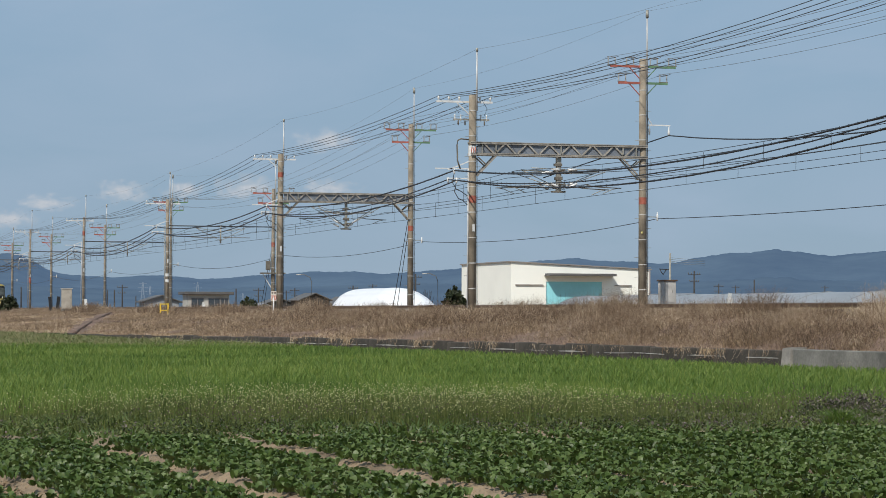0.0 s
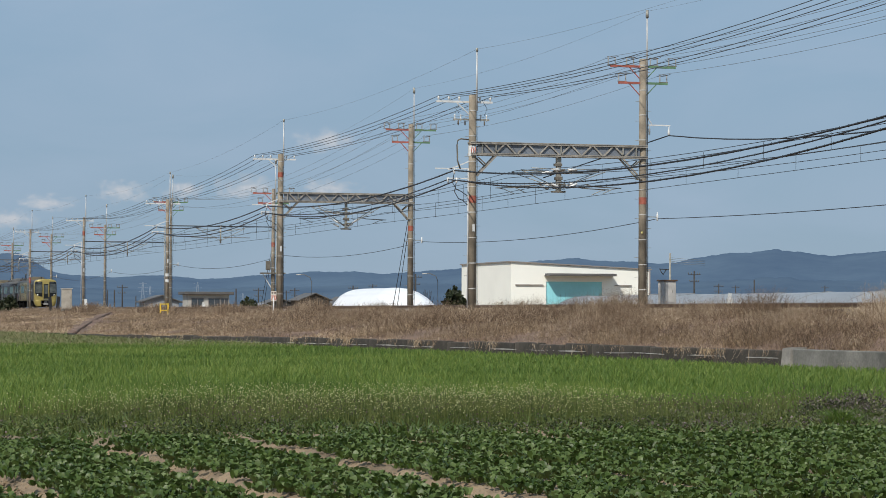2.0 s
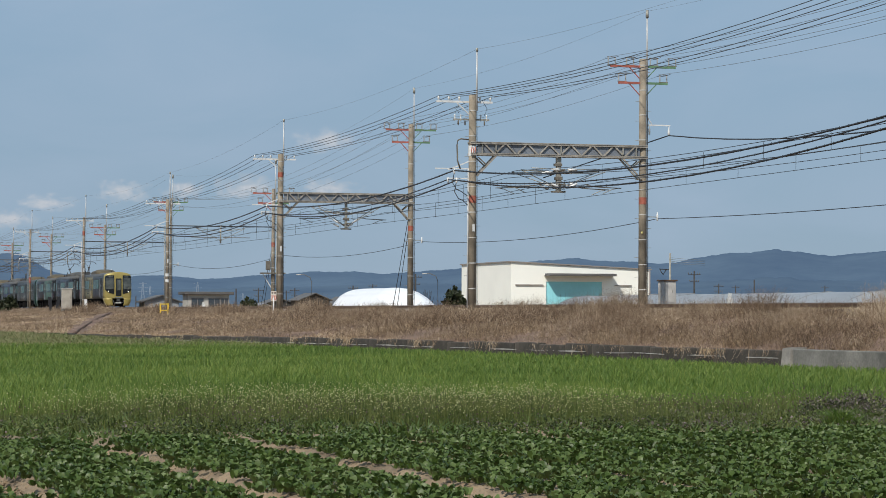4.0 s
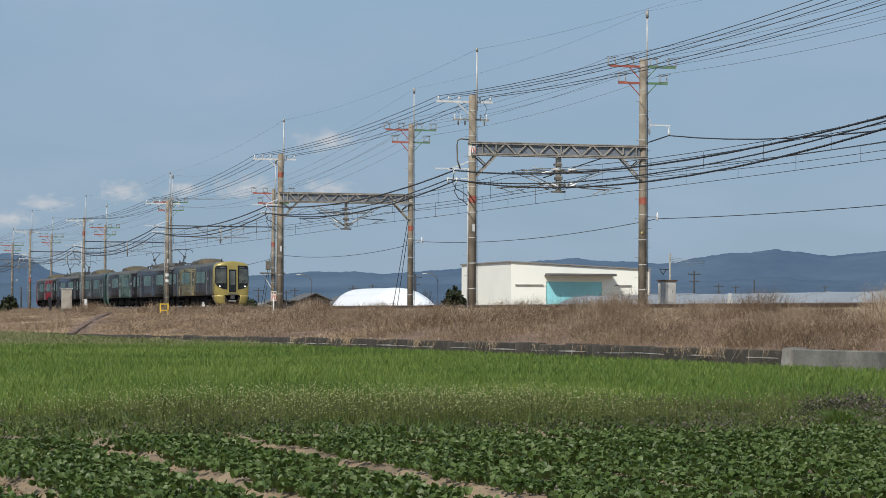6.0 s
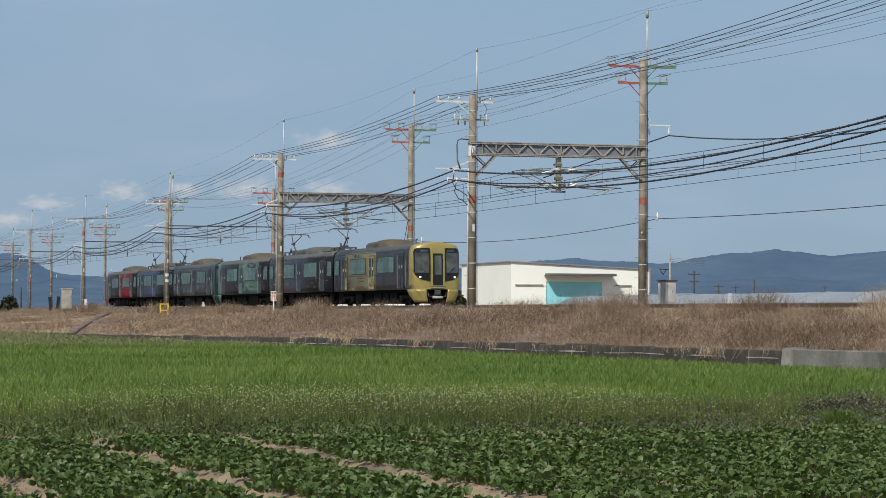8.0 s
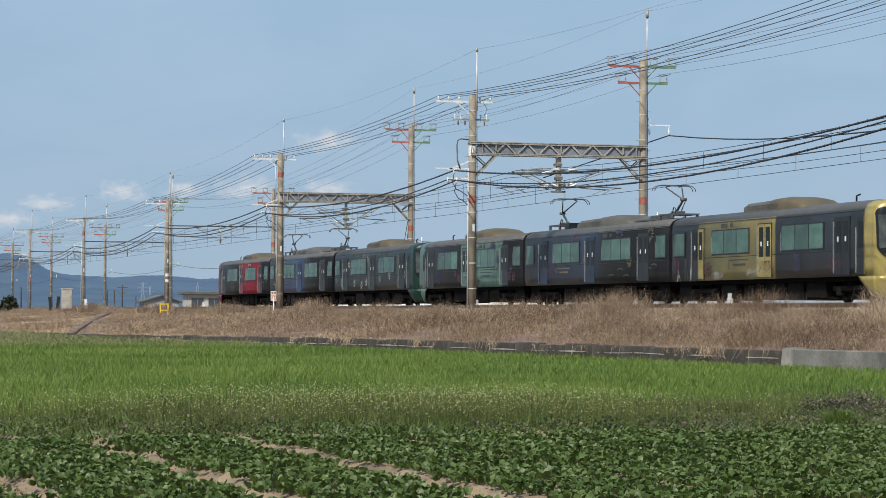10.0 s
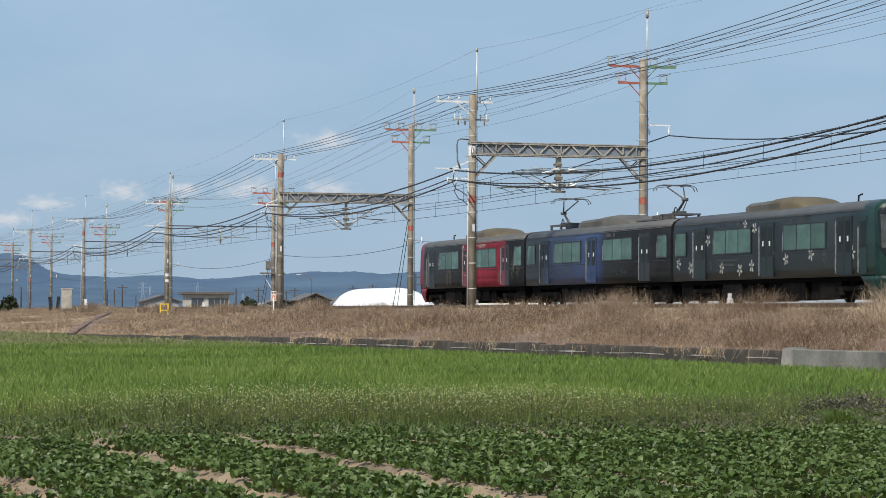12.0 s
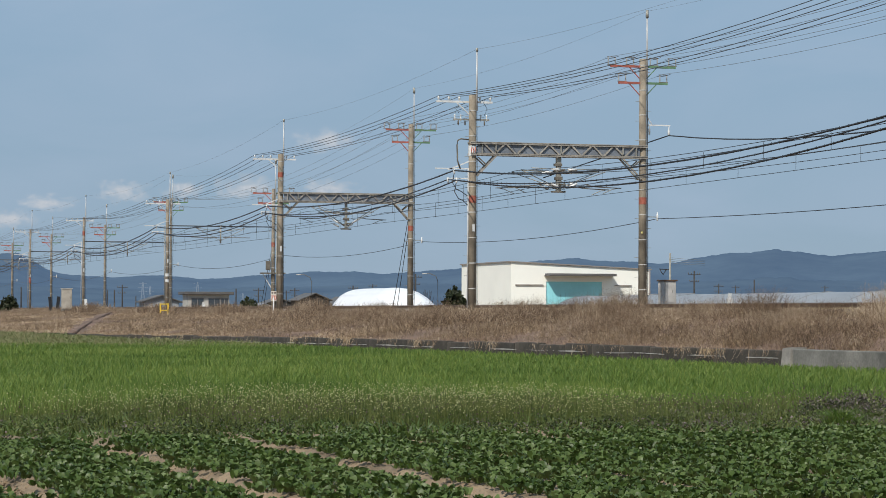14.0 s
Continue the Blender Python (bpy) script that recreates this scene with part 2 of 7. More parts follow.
def bar(a, b, w, h=None, bm=None):
    """A square bar from a to b."""
    bm = bm or bmesh.new()
    h = h or w
    a, b = Vector(a), Vector(b)
    d = (b - a).normalized()
    up = Vector((0, 0, 1)) if abs(d.z) < 0.95 else Vector((1, 0, 0))
    s = d.cross(up).normalized() * w / 2
    u = s.cross(d).normalized() * h / 2
    ring = [[bm.verts.new(p + i * s + j * u) for i, j in ((-1, -1), (1, -1), (1, 1), (-1, 1))] for p in (a, b)]
    for k in range(4):
        bm.faces.new((ring[0][k], ring[0][(k + 1) % 4], ring[1][(k + 1) % 4], ring[1][k]))
    bm.faces.new(ring[0][::-1])
    bm.faces.new(ring[1])
    return bm


def polytube(pts, r, n=5, bm=None):
    """A round line through points."""
    bm = bm or bmesh.new()
    pts = [Vector(p) for p in pts]
    prev = None
    for i, p in enumerate(pts):
        d = (pts[min(i + 1, len(pts) - 1)] - pts[max(i - 1, 0)]).normalized()
        q = d.to_track_quat('Z', 'Y')
        ring = [bm.verts.new(p + q @ Vector((r * math.cos(2 * math.pi * k / n), r * math.sin(2 * math.pi * k / n), 0))) for k in range(n)]
        if prev:
            for k in range(n):
                f = bm.faces.new((prev[k], prev[(k + 1) % n], ring[(k + 1) % n], ring[k]))
                f.smooth = True
        else:
            bm.faces.new(ring[::-1])
        prev = ring
    bm.faces.new(prev)
    return bm


def lathe(profile, n=12, bm=None, at=(0, 0, 0)):
    """A turned form about z; profile of (radius, height)."""
    bm = bm or bmesh.new()
    at = Vector(at)
    prev = None
    for r, z in profile:
        ring = [bm.verts.new(at + Vector((r * math.cos(2 * math.pi * k / n), r * math.sin(2 * math.pi * k / n), z))) for k in range(n)]
        if prev:
            for k in range(n):
                f = bm.faces.new((prev[k], prev[(k + 1) % n], ring[(k + 1) % n], ring[k]))
                f.smooth = True
        else:
            bm.faces.new(ring[::-1])
        prev = ring
    bm.faces.new(prev)
    return bm


def sheet(name, cols, material, label="", category="", kind="structure", smooth=True):
    """A surface lofted through columns of points of equal number."""
    bm = bmesh.new()
    prev = None
    for c in cols:
        ring = [bm.verts.new(p) for p in c]
        if prev:
            for k in range(len(ring) - 1):
                bm.faces.new((prev[k], ring[k], ring[k + 1], prev[k + 1]))
        prev = ring
    bmesh.ops.recalc_face_normals(bm, faces=bm.faces)
    return tagged(link(name, bm, material, smooth=smooth), label, category, "", kind)


def soup(name, verts, faces, material, label, category, matidx=None):
    """One mesh of very many small pieces (arrays n x k x 3 of corners)."""
    me = bpy.data.meshes.new(name)
    me.from_pydata(verts.tolist() if hasattr(verts, "tolist") else verts, [], faces.tolist() if hasattr(faces, "tolist") else faces)
    for mm in material if isinstance(material, (list, tuple)) else [material]:
        me.materials.append(mm)
    if matidx is not None:
        me.polygons.foreach_set("material_index", matidx)
    me.update()
    ob = new(name, me)
    return tagged(ob, label, category, "", "stuff")


# ---- plan: the track runs along x, z = 0 is the field ----
RAIL = 1.9
NEAR, FAR = 34.92, 38.62
POLE_N, POLE_F = 32.67, 40.87
SPANS = [-59.0, -109.1, -149.7, -189.8, -235.6, -277.8, -324.7, -369.5, -415.0]


def wall_y(x):
    return 27.6 + 0.105 * (x + 62)


def wall_top(x):
    """Height of the old wall, which sinks into the bank at its far end."""
    return 0.57 - float(np.interp(-x, [62, 95, 130, 165], [0.0, 0.07, 0.25, 0.40]))


def bumpy(x, y, s=1.0, seed=0.0):
    return noise.noise(Vector((x * s, y * s, seed)))


# ---- ground ----
def ground():
    xs = [-4800, -2500, -1200, -700, -420, -300, -200, -150, -120, -90, -70, -50, -33, -15, 0, 30, 120, 500, 1500, 4800]
    ys = [-4800, -2000, -700, -250, -80, -30, -12, 0, 10, 20, 30, 46, 70, 120, 250, 700, 2000, 4800]
    return sheet("ground", [[(x, y, -0.02) for y in ys] for x in xs], M["soil"], "flat dry brown farmland soil", "ground")


def embankment():
    xs = [x for x in np.arange(-460, 60.1, 2.0)]
    cols = []
    for x in xs:
        w = max(wall_y(x), 6.0 if x > -200 else 2.0)
        c = [(x, w + 0.1, 0.0), (x, w + 0.12, wall_top(x) - 0.07)]
        for k in range(1, 9):
            f = k / 8
            y = w + 0.12 + (32.4 - w) * f
            z0 = wall_top(x) - 0.07
            z = z0 + (1.45 - z0) * f ** 0.85 + ((0.12 + 0.14 * min(1, max(0, (-x - 95) / 30))) * bumpy(x * 0.6, y, 0.35) + 0.07 * bumpy(x, y, 1.1)) * (1 - f * 0.7)
            c.append((x, y, z))
        c += [(x, 41.8, 1.45), (x, 44.5, 0.5), (x, 46.5, -0.1)]
        cols.append(c)
    return sheet("embankment", cols, M["bank"], "earth railway embankment under dry grass", "embankment")


def track_bed():
    prof = [(32.9, 1.40), (33.4, 1.70), (36.4, 1.73), (36.8, 1.70), (37.1, 1.73), (40.2, 1.70), (40.9, 1.40)]
    cols = [[(x, y, z + 0.03 * bumpy(x, y, 1.3)) for y, z in prof] for x in np.arange(-460, 60.1, 2.5)]
    return sheet("ballast", cols, M["ballast"], "brown stone track ballast", "ballast")


def rails():
    for cy in (NEAR, FAR):
        tr = empty("railway_track", pose(0, cy, 0), "rusty steel rails on concrete sleepers in ballast", "track", "railway tracks", "structure")
        for s in (-0.7535, 0.7535):
            bm = box(-460, 60, s - 0.035, s + 0.035, 1.885 - 0.045, 1.885)
            box(-460, 60, s - 0.009, s + 0.009, 1.762, 1.840, bm)
            box(-460, 60, s - 0.065, s + 0.065, 1.74, 1.762, bm)
            part("rail", bm, M["rail"], tr)
            part("rail_head", box(-460, 60, s - 0.028, s + 0.028, 1.889, 1.90), M["railtop"], tr, "worn bright running surface")
        bm = box(-0.11, 0.11, -1.15, 1.15, 1.60, 1.735)
        me = None
        for k in range(150):
            if me is None:
                ob = part("sleeper", bm, M["sleeper"], tr)
                me = ob.data
            else:
                ob = new("sleeper", me)
                ob.parent = tr
            ob.location = (-130 + k * 0.62, 0, 0)


def walls():
    ang = math.atan(0.105)
    # old panelled wall, far part
    w = empty("wall_old", Matrix.Translation((-62.5, wall_y(-62.5), 0)) @ pose(0, 0, 0, 0, 0, math.degrees(ang)), "old dark stained concrete retaining wall with lime streaks", "wall", "", "structure")
    rng = random.Random(4)
    meshes = [None, None, None]
    for k in range(76):
        j = rng.randrange(3)
        if meshes[j] is None:
            bm = box(-1.99, -0.01, -0.10, 0.16, -0.1, 0.57 + 0.02 * (j - 1), bevel=0.02)
            meshes[j] = part("wall_panel", bm, M["wall_old"], w).data
            ob = bpy.data.objects[w.children[-1].name]
        else:
            ob = new("wall_panel", meshes[j])
            ob.parent = w
        ob.location = (-2.0 * k, rng.uniform(-0.006, 0.006), wall_top(-62.5 - 2.0 * k) - 0.57 + rng.uniform(-0.012, 0.008))
    streak = bmesh.new()
    for k in range(1500):
        x = -0.3 - 0.066 * k
        a = bumpy(x, 0.0, 0.55, 5.0) + 0.5 * bumpy(x, 3.0, 2.3, 5.0) + 0.35 * bumpy(x, 9.0, 9.0, 5.0)
        if a > -0.12:
            z = wall_top(-62.5 + x) - 0.22 + 0.02 * bumpy(x, 1.0, 0.5, 2.0)
            box(x - 0.066, x, -0.118, -0.105, z - 0.010 - 0.028 * max(0.0, a + 0.2) * abs(bumpy(x, 5.0, 6.0, 1.0) + 0.4), z + 0.006 + 0.030 * max(0.0, a + 0.1), streak)
    part("lime_streaks", streak, M["lime"], w, "white lime deposit along the wall")
    n = empty("wall_new", Matrix.Translation((-62.3, wall_y(-62.3), 0)) @ pose(0, 0, 0, 0, 0, math.degrees(ang)), "newer grey cast concrete retaining wall", "wall", "", "structure")
    for k in range(8):
        part("wall_panel", box(k * 6.0 + 0.5, k * 6.0 + 6.48, -0.25, 0.1, -0.1, 0.60, bevel=0.02), M["wall_new"], n)
    bm = bmesh.new()
    v = [bm.verts.new(c) for c in ((-0.05, -0.32, -0.1), (0.48, -0.36, -0.1), (0.48, 0.2, -0.1), (-0.07, 0.2, -0.1), (-0.01, -0.25, 0.62), (0.48, -0.27, 0.65), (0.48, 0.2, 0.65), (-0.01, 0.2, 0.62))]
    for q in ((3, 2, 1, 0), (4, 5, 6, 7), (0, 1, 5, 4), (1, 2, 6, 5), (2, 3, 7, 6), (3, 0, 4, 7)):
        bm.faces.new([v[i] for i in q])
    part("end_block", bm, M["sleeper"], n, "sloping concrete end block of the wall")


# ---- hills ----
def interp(pts, x):
    return float(np.interp(x, [p[0] for p in pts], [p[1] for p in pts]))


FWD = Vector((-0.96122, 0.27577, 0.0))
RGT = Vector((0.27577, 0.96122, 0.0))


def place(az, d, z=0.0):
    """A place d metres ahead, az metres to the side for each metre ahead."""
    p = FWD * d + RGT * (az * d)
    return Vector((p.x, p.y, z))


def hills(name, dist, skyline, material, label, rough, seed):
    """A range of hills; skyline: side per metre ahead, rise per metre ahead."""
    cols = []
    for k in range(1201):
        a = -0.9 + 1.8 * k / 1200
        a = math.copysign(abs(a / 0.9) ** 2.2 * 0.9, a)
        top = interp(skyline, a) * dist
        wide = 1 + rough * (bumpy(a * 60, 0.3, 1.0, seed) + 0.5 * bumpy(a * 170, 1.3, 1.0, seed))
        fine = rough * (0.6 * bumpy(a * 420, 2.3, 1.0, seed) + 0.45 * bumpy(a * 1100, 2.3, 1.0, seed))
        top *= wide
        col = []
        for j in range(13):
            f = j / 12
            d = dist * (0.80 + 0.2 * f)
            hgt = top * (1 + fine * f ** 8) * f ** 0.8 * (1 + 0.25 * bumpy(a * 45 + f * 3, f * 4.0, 1.0, seed + 3) * (1 - f) * 2) * (d / dist)
            col.append(place(a, d, hgt + (1.5 if j else -2)))
        col.append(place(a, dist * 1.06, 0))
        cols.append(col)
    return sheet(name, cols, material, label, "hills")


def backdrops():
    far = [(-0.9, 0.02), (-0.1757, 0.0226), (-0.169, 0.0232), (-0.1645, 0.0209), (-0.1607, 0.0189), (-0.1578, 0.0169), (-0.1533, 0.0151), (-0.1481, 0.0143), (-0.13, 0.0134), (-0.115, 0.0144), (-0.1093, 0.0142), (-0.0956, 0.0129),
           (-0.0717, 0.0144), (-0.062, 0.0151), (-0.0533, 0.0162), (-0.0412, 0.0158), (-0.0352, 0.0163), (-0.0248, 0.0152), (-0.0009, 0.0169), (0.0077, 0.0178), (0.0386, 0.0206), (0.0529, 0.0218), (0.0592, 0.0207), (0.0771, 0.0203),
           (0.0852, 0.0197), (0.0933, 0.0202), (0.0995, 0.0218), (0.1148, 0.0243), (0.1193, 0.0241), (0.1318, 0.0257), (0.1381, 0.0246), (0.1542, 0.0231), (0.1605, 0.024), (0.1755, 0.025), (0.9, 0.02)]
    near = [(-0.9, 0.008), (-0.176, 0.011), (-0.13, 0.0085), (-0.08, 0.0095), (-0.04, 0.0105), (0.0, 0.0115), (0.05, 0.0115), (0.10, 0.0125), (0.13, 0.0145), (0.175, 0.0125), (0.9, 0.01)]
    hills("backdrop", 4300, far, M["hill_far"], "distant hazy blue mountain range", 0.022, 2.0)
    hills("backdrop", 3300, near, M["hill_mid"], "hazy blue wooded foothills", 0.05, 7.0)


ground()
embankment()
track_bed()
rails()
walls()
backdrops()


# ---- line poles ----
NEAR_TOP = [11.25, 11.4, 11.13, 10.05, 10.3, 10.5, 10.6, 10.6, 10.6]
FAR_TOP = [13.3, 13.27, 13.13, 11.0, 12.2, 11.1, 11.4, 11.4, 11.4]
NEAR_ARM = (-1.55, -1.06, -0.57, 0.40, 0.90)
FAR_ARM_1 = (-1.53, -0.63, 0.53, 1.44)
FAR_ARM_2 = (-1.02, 1.0)
BEAM = [8.65, 8.65, 8.20]


def ring(r, z0, z1, n=14):
    """A thin open band round a mast."""
    bm = bmesh.new()
    lo = [bm.verts.new((r * math.cos(2 * math.pi * k / n), r * math.sin(2 * math.pi * k / n), z0)) for k in range(n)]
    hi = [bm.verts.new((v.co.x, v.co.y, z1)) for v in lo]
    for k in range(n):
        bm.faces.new((lo[k], lo[(k + 1) % n], hi[(k + 1) % n], hi[k])).smooth = True
    return bm


GIRTH = [0.0, 0.0, -0.01, -0.05, -0.07, -0.07, -0.06, -0.06, -0.06]


def mast(parent, z0, z1, r0, r1):
    bm = lathe([(r0, z0), (r1, z1 - 0.02), (r1 - 0.02, z1)], 14)
    part("mast", bm, M["concrete"], parent, "weathered brown concrete mast")
    # steel straps and climbing pegs
    z = z0 + 1.6
    while z < z1 - 0.3:
        r = r0 + (r1 - r0) * (z - z0) / (z1 - z0)
        part("strap", ring(r + 0.010, z, z + 0.045), M["strap"], parent)
        z += 1.15
    z, k = z0 + 2.2, 0
    while z < z1 - 0.6:
        r = r0 + (r1 - r0) * (z - z0) / (z1 - z0)
        s = 1 if k % 2 else -1
        part("step_peg", tube((s * r * 0.5, s * r * 0.8, z), (s * (r * 0.5 + 0.02), s * (r + 0.16), z), 0.011, n=5), M["steel"], parent)
        z, k = z + 0.45, k + 1


def pin_insulator(parent, x, y, z):
    bm = lathe([(0.012, -0.06), (0.012, 0.02), (0.055, 0.03), (0.04, 0.07), (0.06, 0.09), (0.045, 0.14), (0.03, 0.17), (0.012, 0.19)], 8, at=(x, y, z))
    part("insulator", bm, M["porcelain"], parent, "white porcelain pin insulator", True)


def strain_pair(parent, y, z, s):
    """A square frame of two upright insulators under a straight clamp bar, with the wire's jumper through it."""
    for dy in (-0.17, 0.17):
        bm = lathe([(0.02, 0), (0.036, 0.02), (0.028, 0.07), (0.036, 0.10), (0.028, 0.15), (0.036, 0.18), (0.028, 0.23), (0.034, 0.26), (0.018, 0.34)], 8, at=(0, y + dy, z))
        part("insulator", bm, M["porcelain_grey"], parent, "grey porcelain post insulator", True)
    part("clamp_bar", box(-0.025, 0.025, y - 0.22, y + 0.22, z + 0.341, z + 0.375), M["steel_dark"], parent)
    part("foot_bar", box(-0.025, 0.025, y - 0.22, y + 0.22, z + 0.001, z + 0.03), M["steel_dark"], parent)
    part("jumper", polytube([(-0.5, y - 0.16, z + 0.36), (-0.2, y - 0.05, z + 0.30), (0.2, y + 0.05, z + 0.30), (0.5, y + 0.16, z + 0.36)], 0.012), M["wire"], parent)


def near_pole(k, x):
    top = NEAR_TOP[k]
    p = empty("line_pole", pose(x, POLE_N, 0), "weathered concrete railway line pole with white crossarm and lightning rod", "line pole", "near line poles")
    g = GIRTH[k]
    mast(p, 1.0, top, 0.205 + g, 0.165 + g)
    part("lightning_rod", tube((0.12, 0.16, top - 0.75), (0.12, 0.16, top + 1.95), 0.045, 0.035, 8), M["rod"], p, "white lightning rod")
    part("rod_tip", tube((0.12, 0.16, top + 1.95), (0.12, 0.16, top + 2.1), 0.06, 0.06, 8), M["steel"], p)
    z = top - 0.32
    bm = box(-0.24, -0.17, -1.65, 1.0, z - 0.05, z + 0.04)
    bar((-0.2, -0.75, z), (-0.2, -0.12, z - 0.55), 0.04, 0.04, bm)
    arm = part("crossarm", bm, M["arm_white"], p, "white painted steel crossarm")
    for y in NEAR_ARM:
        pin_insulator(arm, -0.2, y, z + 0.06)
    # red marker band, white number plate
    if k < 2:
        part("marker_band", ring(0.188, 6.5, 6.82), M["band_red"], p, "faded red band")
    if k == 2:
        part("marker_band", ring(0.168, 9.7, 10.0), M["band_red"], p, "faded red band")
    if k == 3:
        for z in (3.75, 4.2):
            part("white_collar", ring(0.152, z, z + 0.22), M["arm_white"], p, "white painted ring")
    if k in (4, 5):
        part("marker_band", ring(0.128, 4.6, 5.2) if k == 5 else ring(0.125, 8.6, 9.0), M["band_red"], p, "faded red band")
    part("number_plate", box(0.19, 0.205, -0.05, 0.06, 5.2, 5.52), M["arm_white"], p, "small white plate")
    # bracket with cable hangers on the field side
    zc = 7.95 if k < 4 else 7.6
    bm = bar((0, -0.15, zc + 0.42), (0, -1.15, zc + 0.02), 0.05, 0.05)
    bar((0, -0.15, zc + 0.08), (0, -1.75, zc + 0.08), 0.05, 0.05, bm)
    bar((0, -0.15, zc - 0.36), (0, -1.2, zc - 0.36), 0.05, 0.05, bm)
    br = part("cable_bracket", bm, M["arm_white"], p, "white cable bracket")
    for y, zz in ((-0.85, zc), (-1.15, zc - 0.40), (-0.75, zc - 0.42)):
        part("hanger", lathe([(0.02, -0.16), (0.05, -0.12), (0.05, 0.0), (0.02, 0.1)], 8, at=(0, y, zz)), M["porcelain"], br)
    if k in (1, 2, 4):
        # slack cable loops under the bracket
        for y, zz in ((-0.85, zc), (-0.75, zc - 0.42)):
            part("cable_loop", polytube([(0.0, y, zz - 0.1), (0.1, y - 0.12, zz - 0.55), (0.15, y + 0.05, zz - 0.85), (0.1, y + 0.3, zz - 0.95), (0.02, -0.22, zz - 1.15)], 0.02), M["cable"], br)
    # conduit on the mast
    part("conduit", tube((0.05, -0.235, 1.2), (0.02, -0.20, 8.0), 0.035, n=6), M["rod"] if k in (1, 4) else M["steel"], p)
    if k == 1:
        pl = part("marker_band", ring(0.192, 8.62, 9.08), M["arm_white"], p, "white band with faded red marks")
        for a in (-0.5, 0.0, 0.5):
            part("red_mark", tube((0.19 * math.cos(a), 0.19 * math.sin(a), 8.70), (0.19 * math.cos(a), 0.19 * math.sin(a), 9.0), 0.022, n=6), M["arm_red"], pl)
        part("cable_pipe", polytube([(0.05, -0.2, 9.35), (0.05, -0.55, 9.38), (0.05, -0.72, 9.30), (0.05, -0.74, 9.1), (0.05, -0.72, 8.4), (0.05, -0.6, 8.05)], 0.035, 6), M["steel_dark"], p, "bent steel cable pipe")
        # second small arm with fuses
        z = top - 1.12
        a2 = part("crossarm", box(-0.22, -0.17, -0.85, 0.85, z - 0.04, z + 0.03), M["steel"], p)
        for y in (-0.78, -0.5, 0.45, 0.72):
            part("fuse", lathe([(0.015, -0.08), (0.035, -0.05), (0.035, 0.08), (0.02, 0.13), (0.04, 0.16), (0.02, 0.24)], 8, at=(-0.2, y, z)), M["porcelain"], a2, "", True)
        for y in (-0.62, -0.3, 0.62):
            part("fuse", lathe([(0.02, -0.26), (0.035, -0.23), (0.035, -0.08), (0.015, -0.04)], 8, at=(-0.2, y, z)), M["steel_dark"], a2)
        part("jumper", polytube([(-0.2, 0.62, z + 0.2), (-0.2, 0.75, z + 0.5), (-0.2, 0.5, z + 0.9)], 0.012), M["cable"], a2)
        part("jumper", polytube([(-0.2, -0.6, z + 0.3), (-0.2, -0.75, z + 0.5), (-0.2, -0.3, z + 0.75), (-0.2, -0.1, z + 0.8)], 0.012), M["cable"], a2)
    part("down_lead", polytube([(0.1, 0.17, top - 0.7), (0.1, 0.19, top - 2.5), (0.08, 0.2, 5.0), (0.08, 0.22, 2.0)], 0.016), M["cable"], p)
    return p


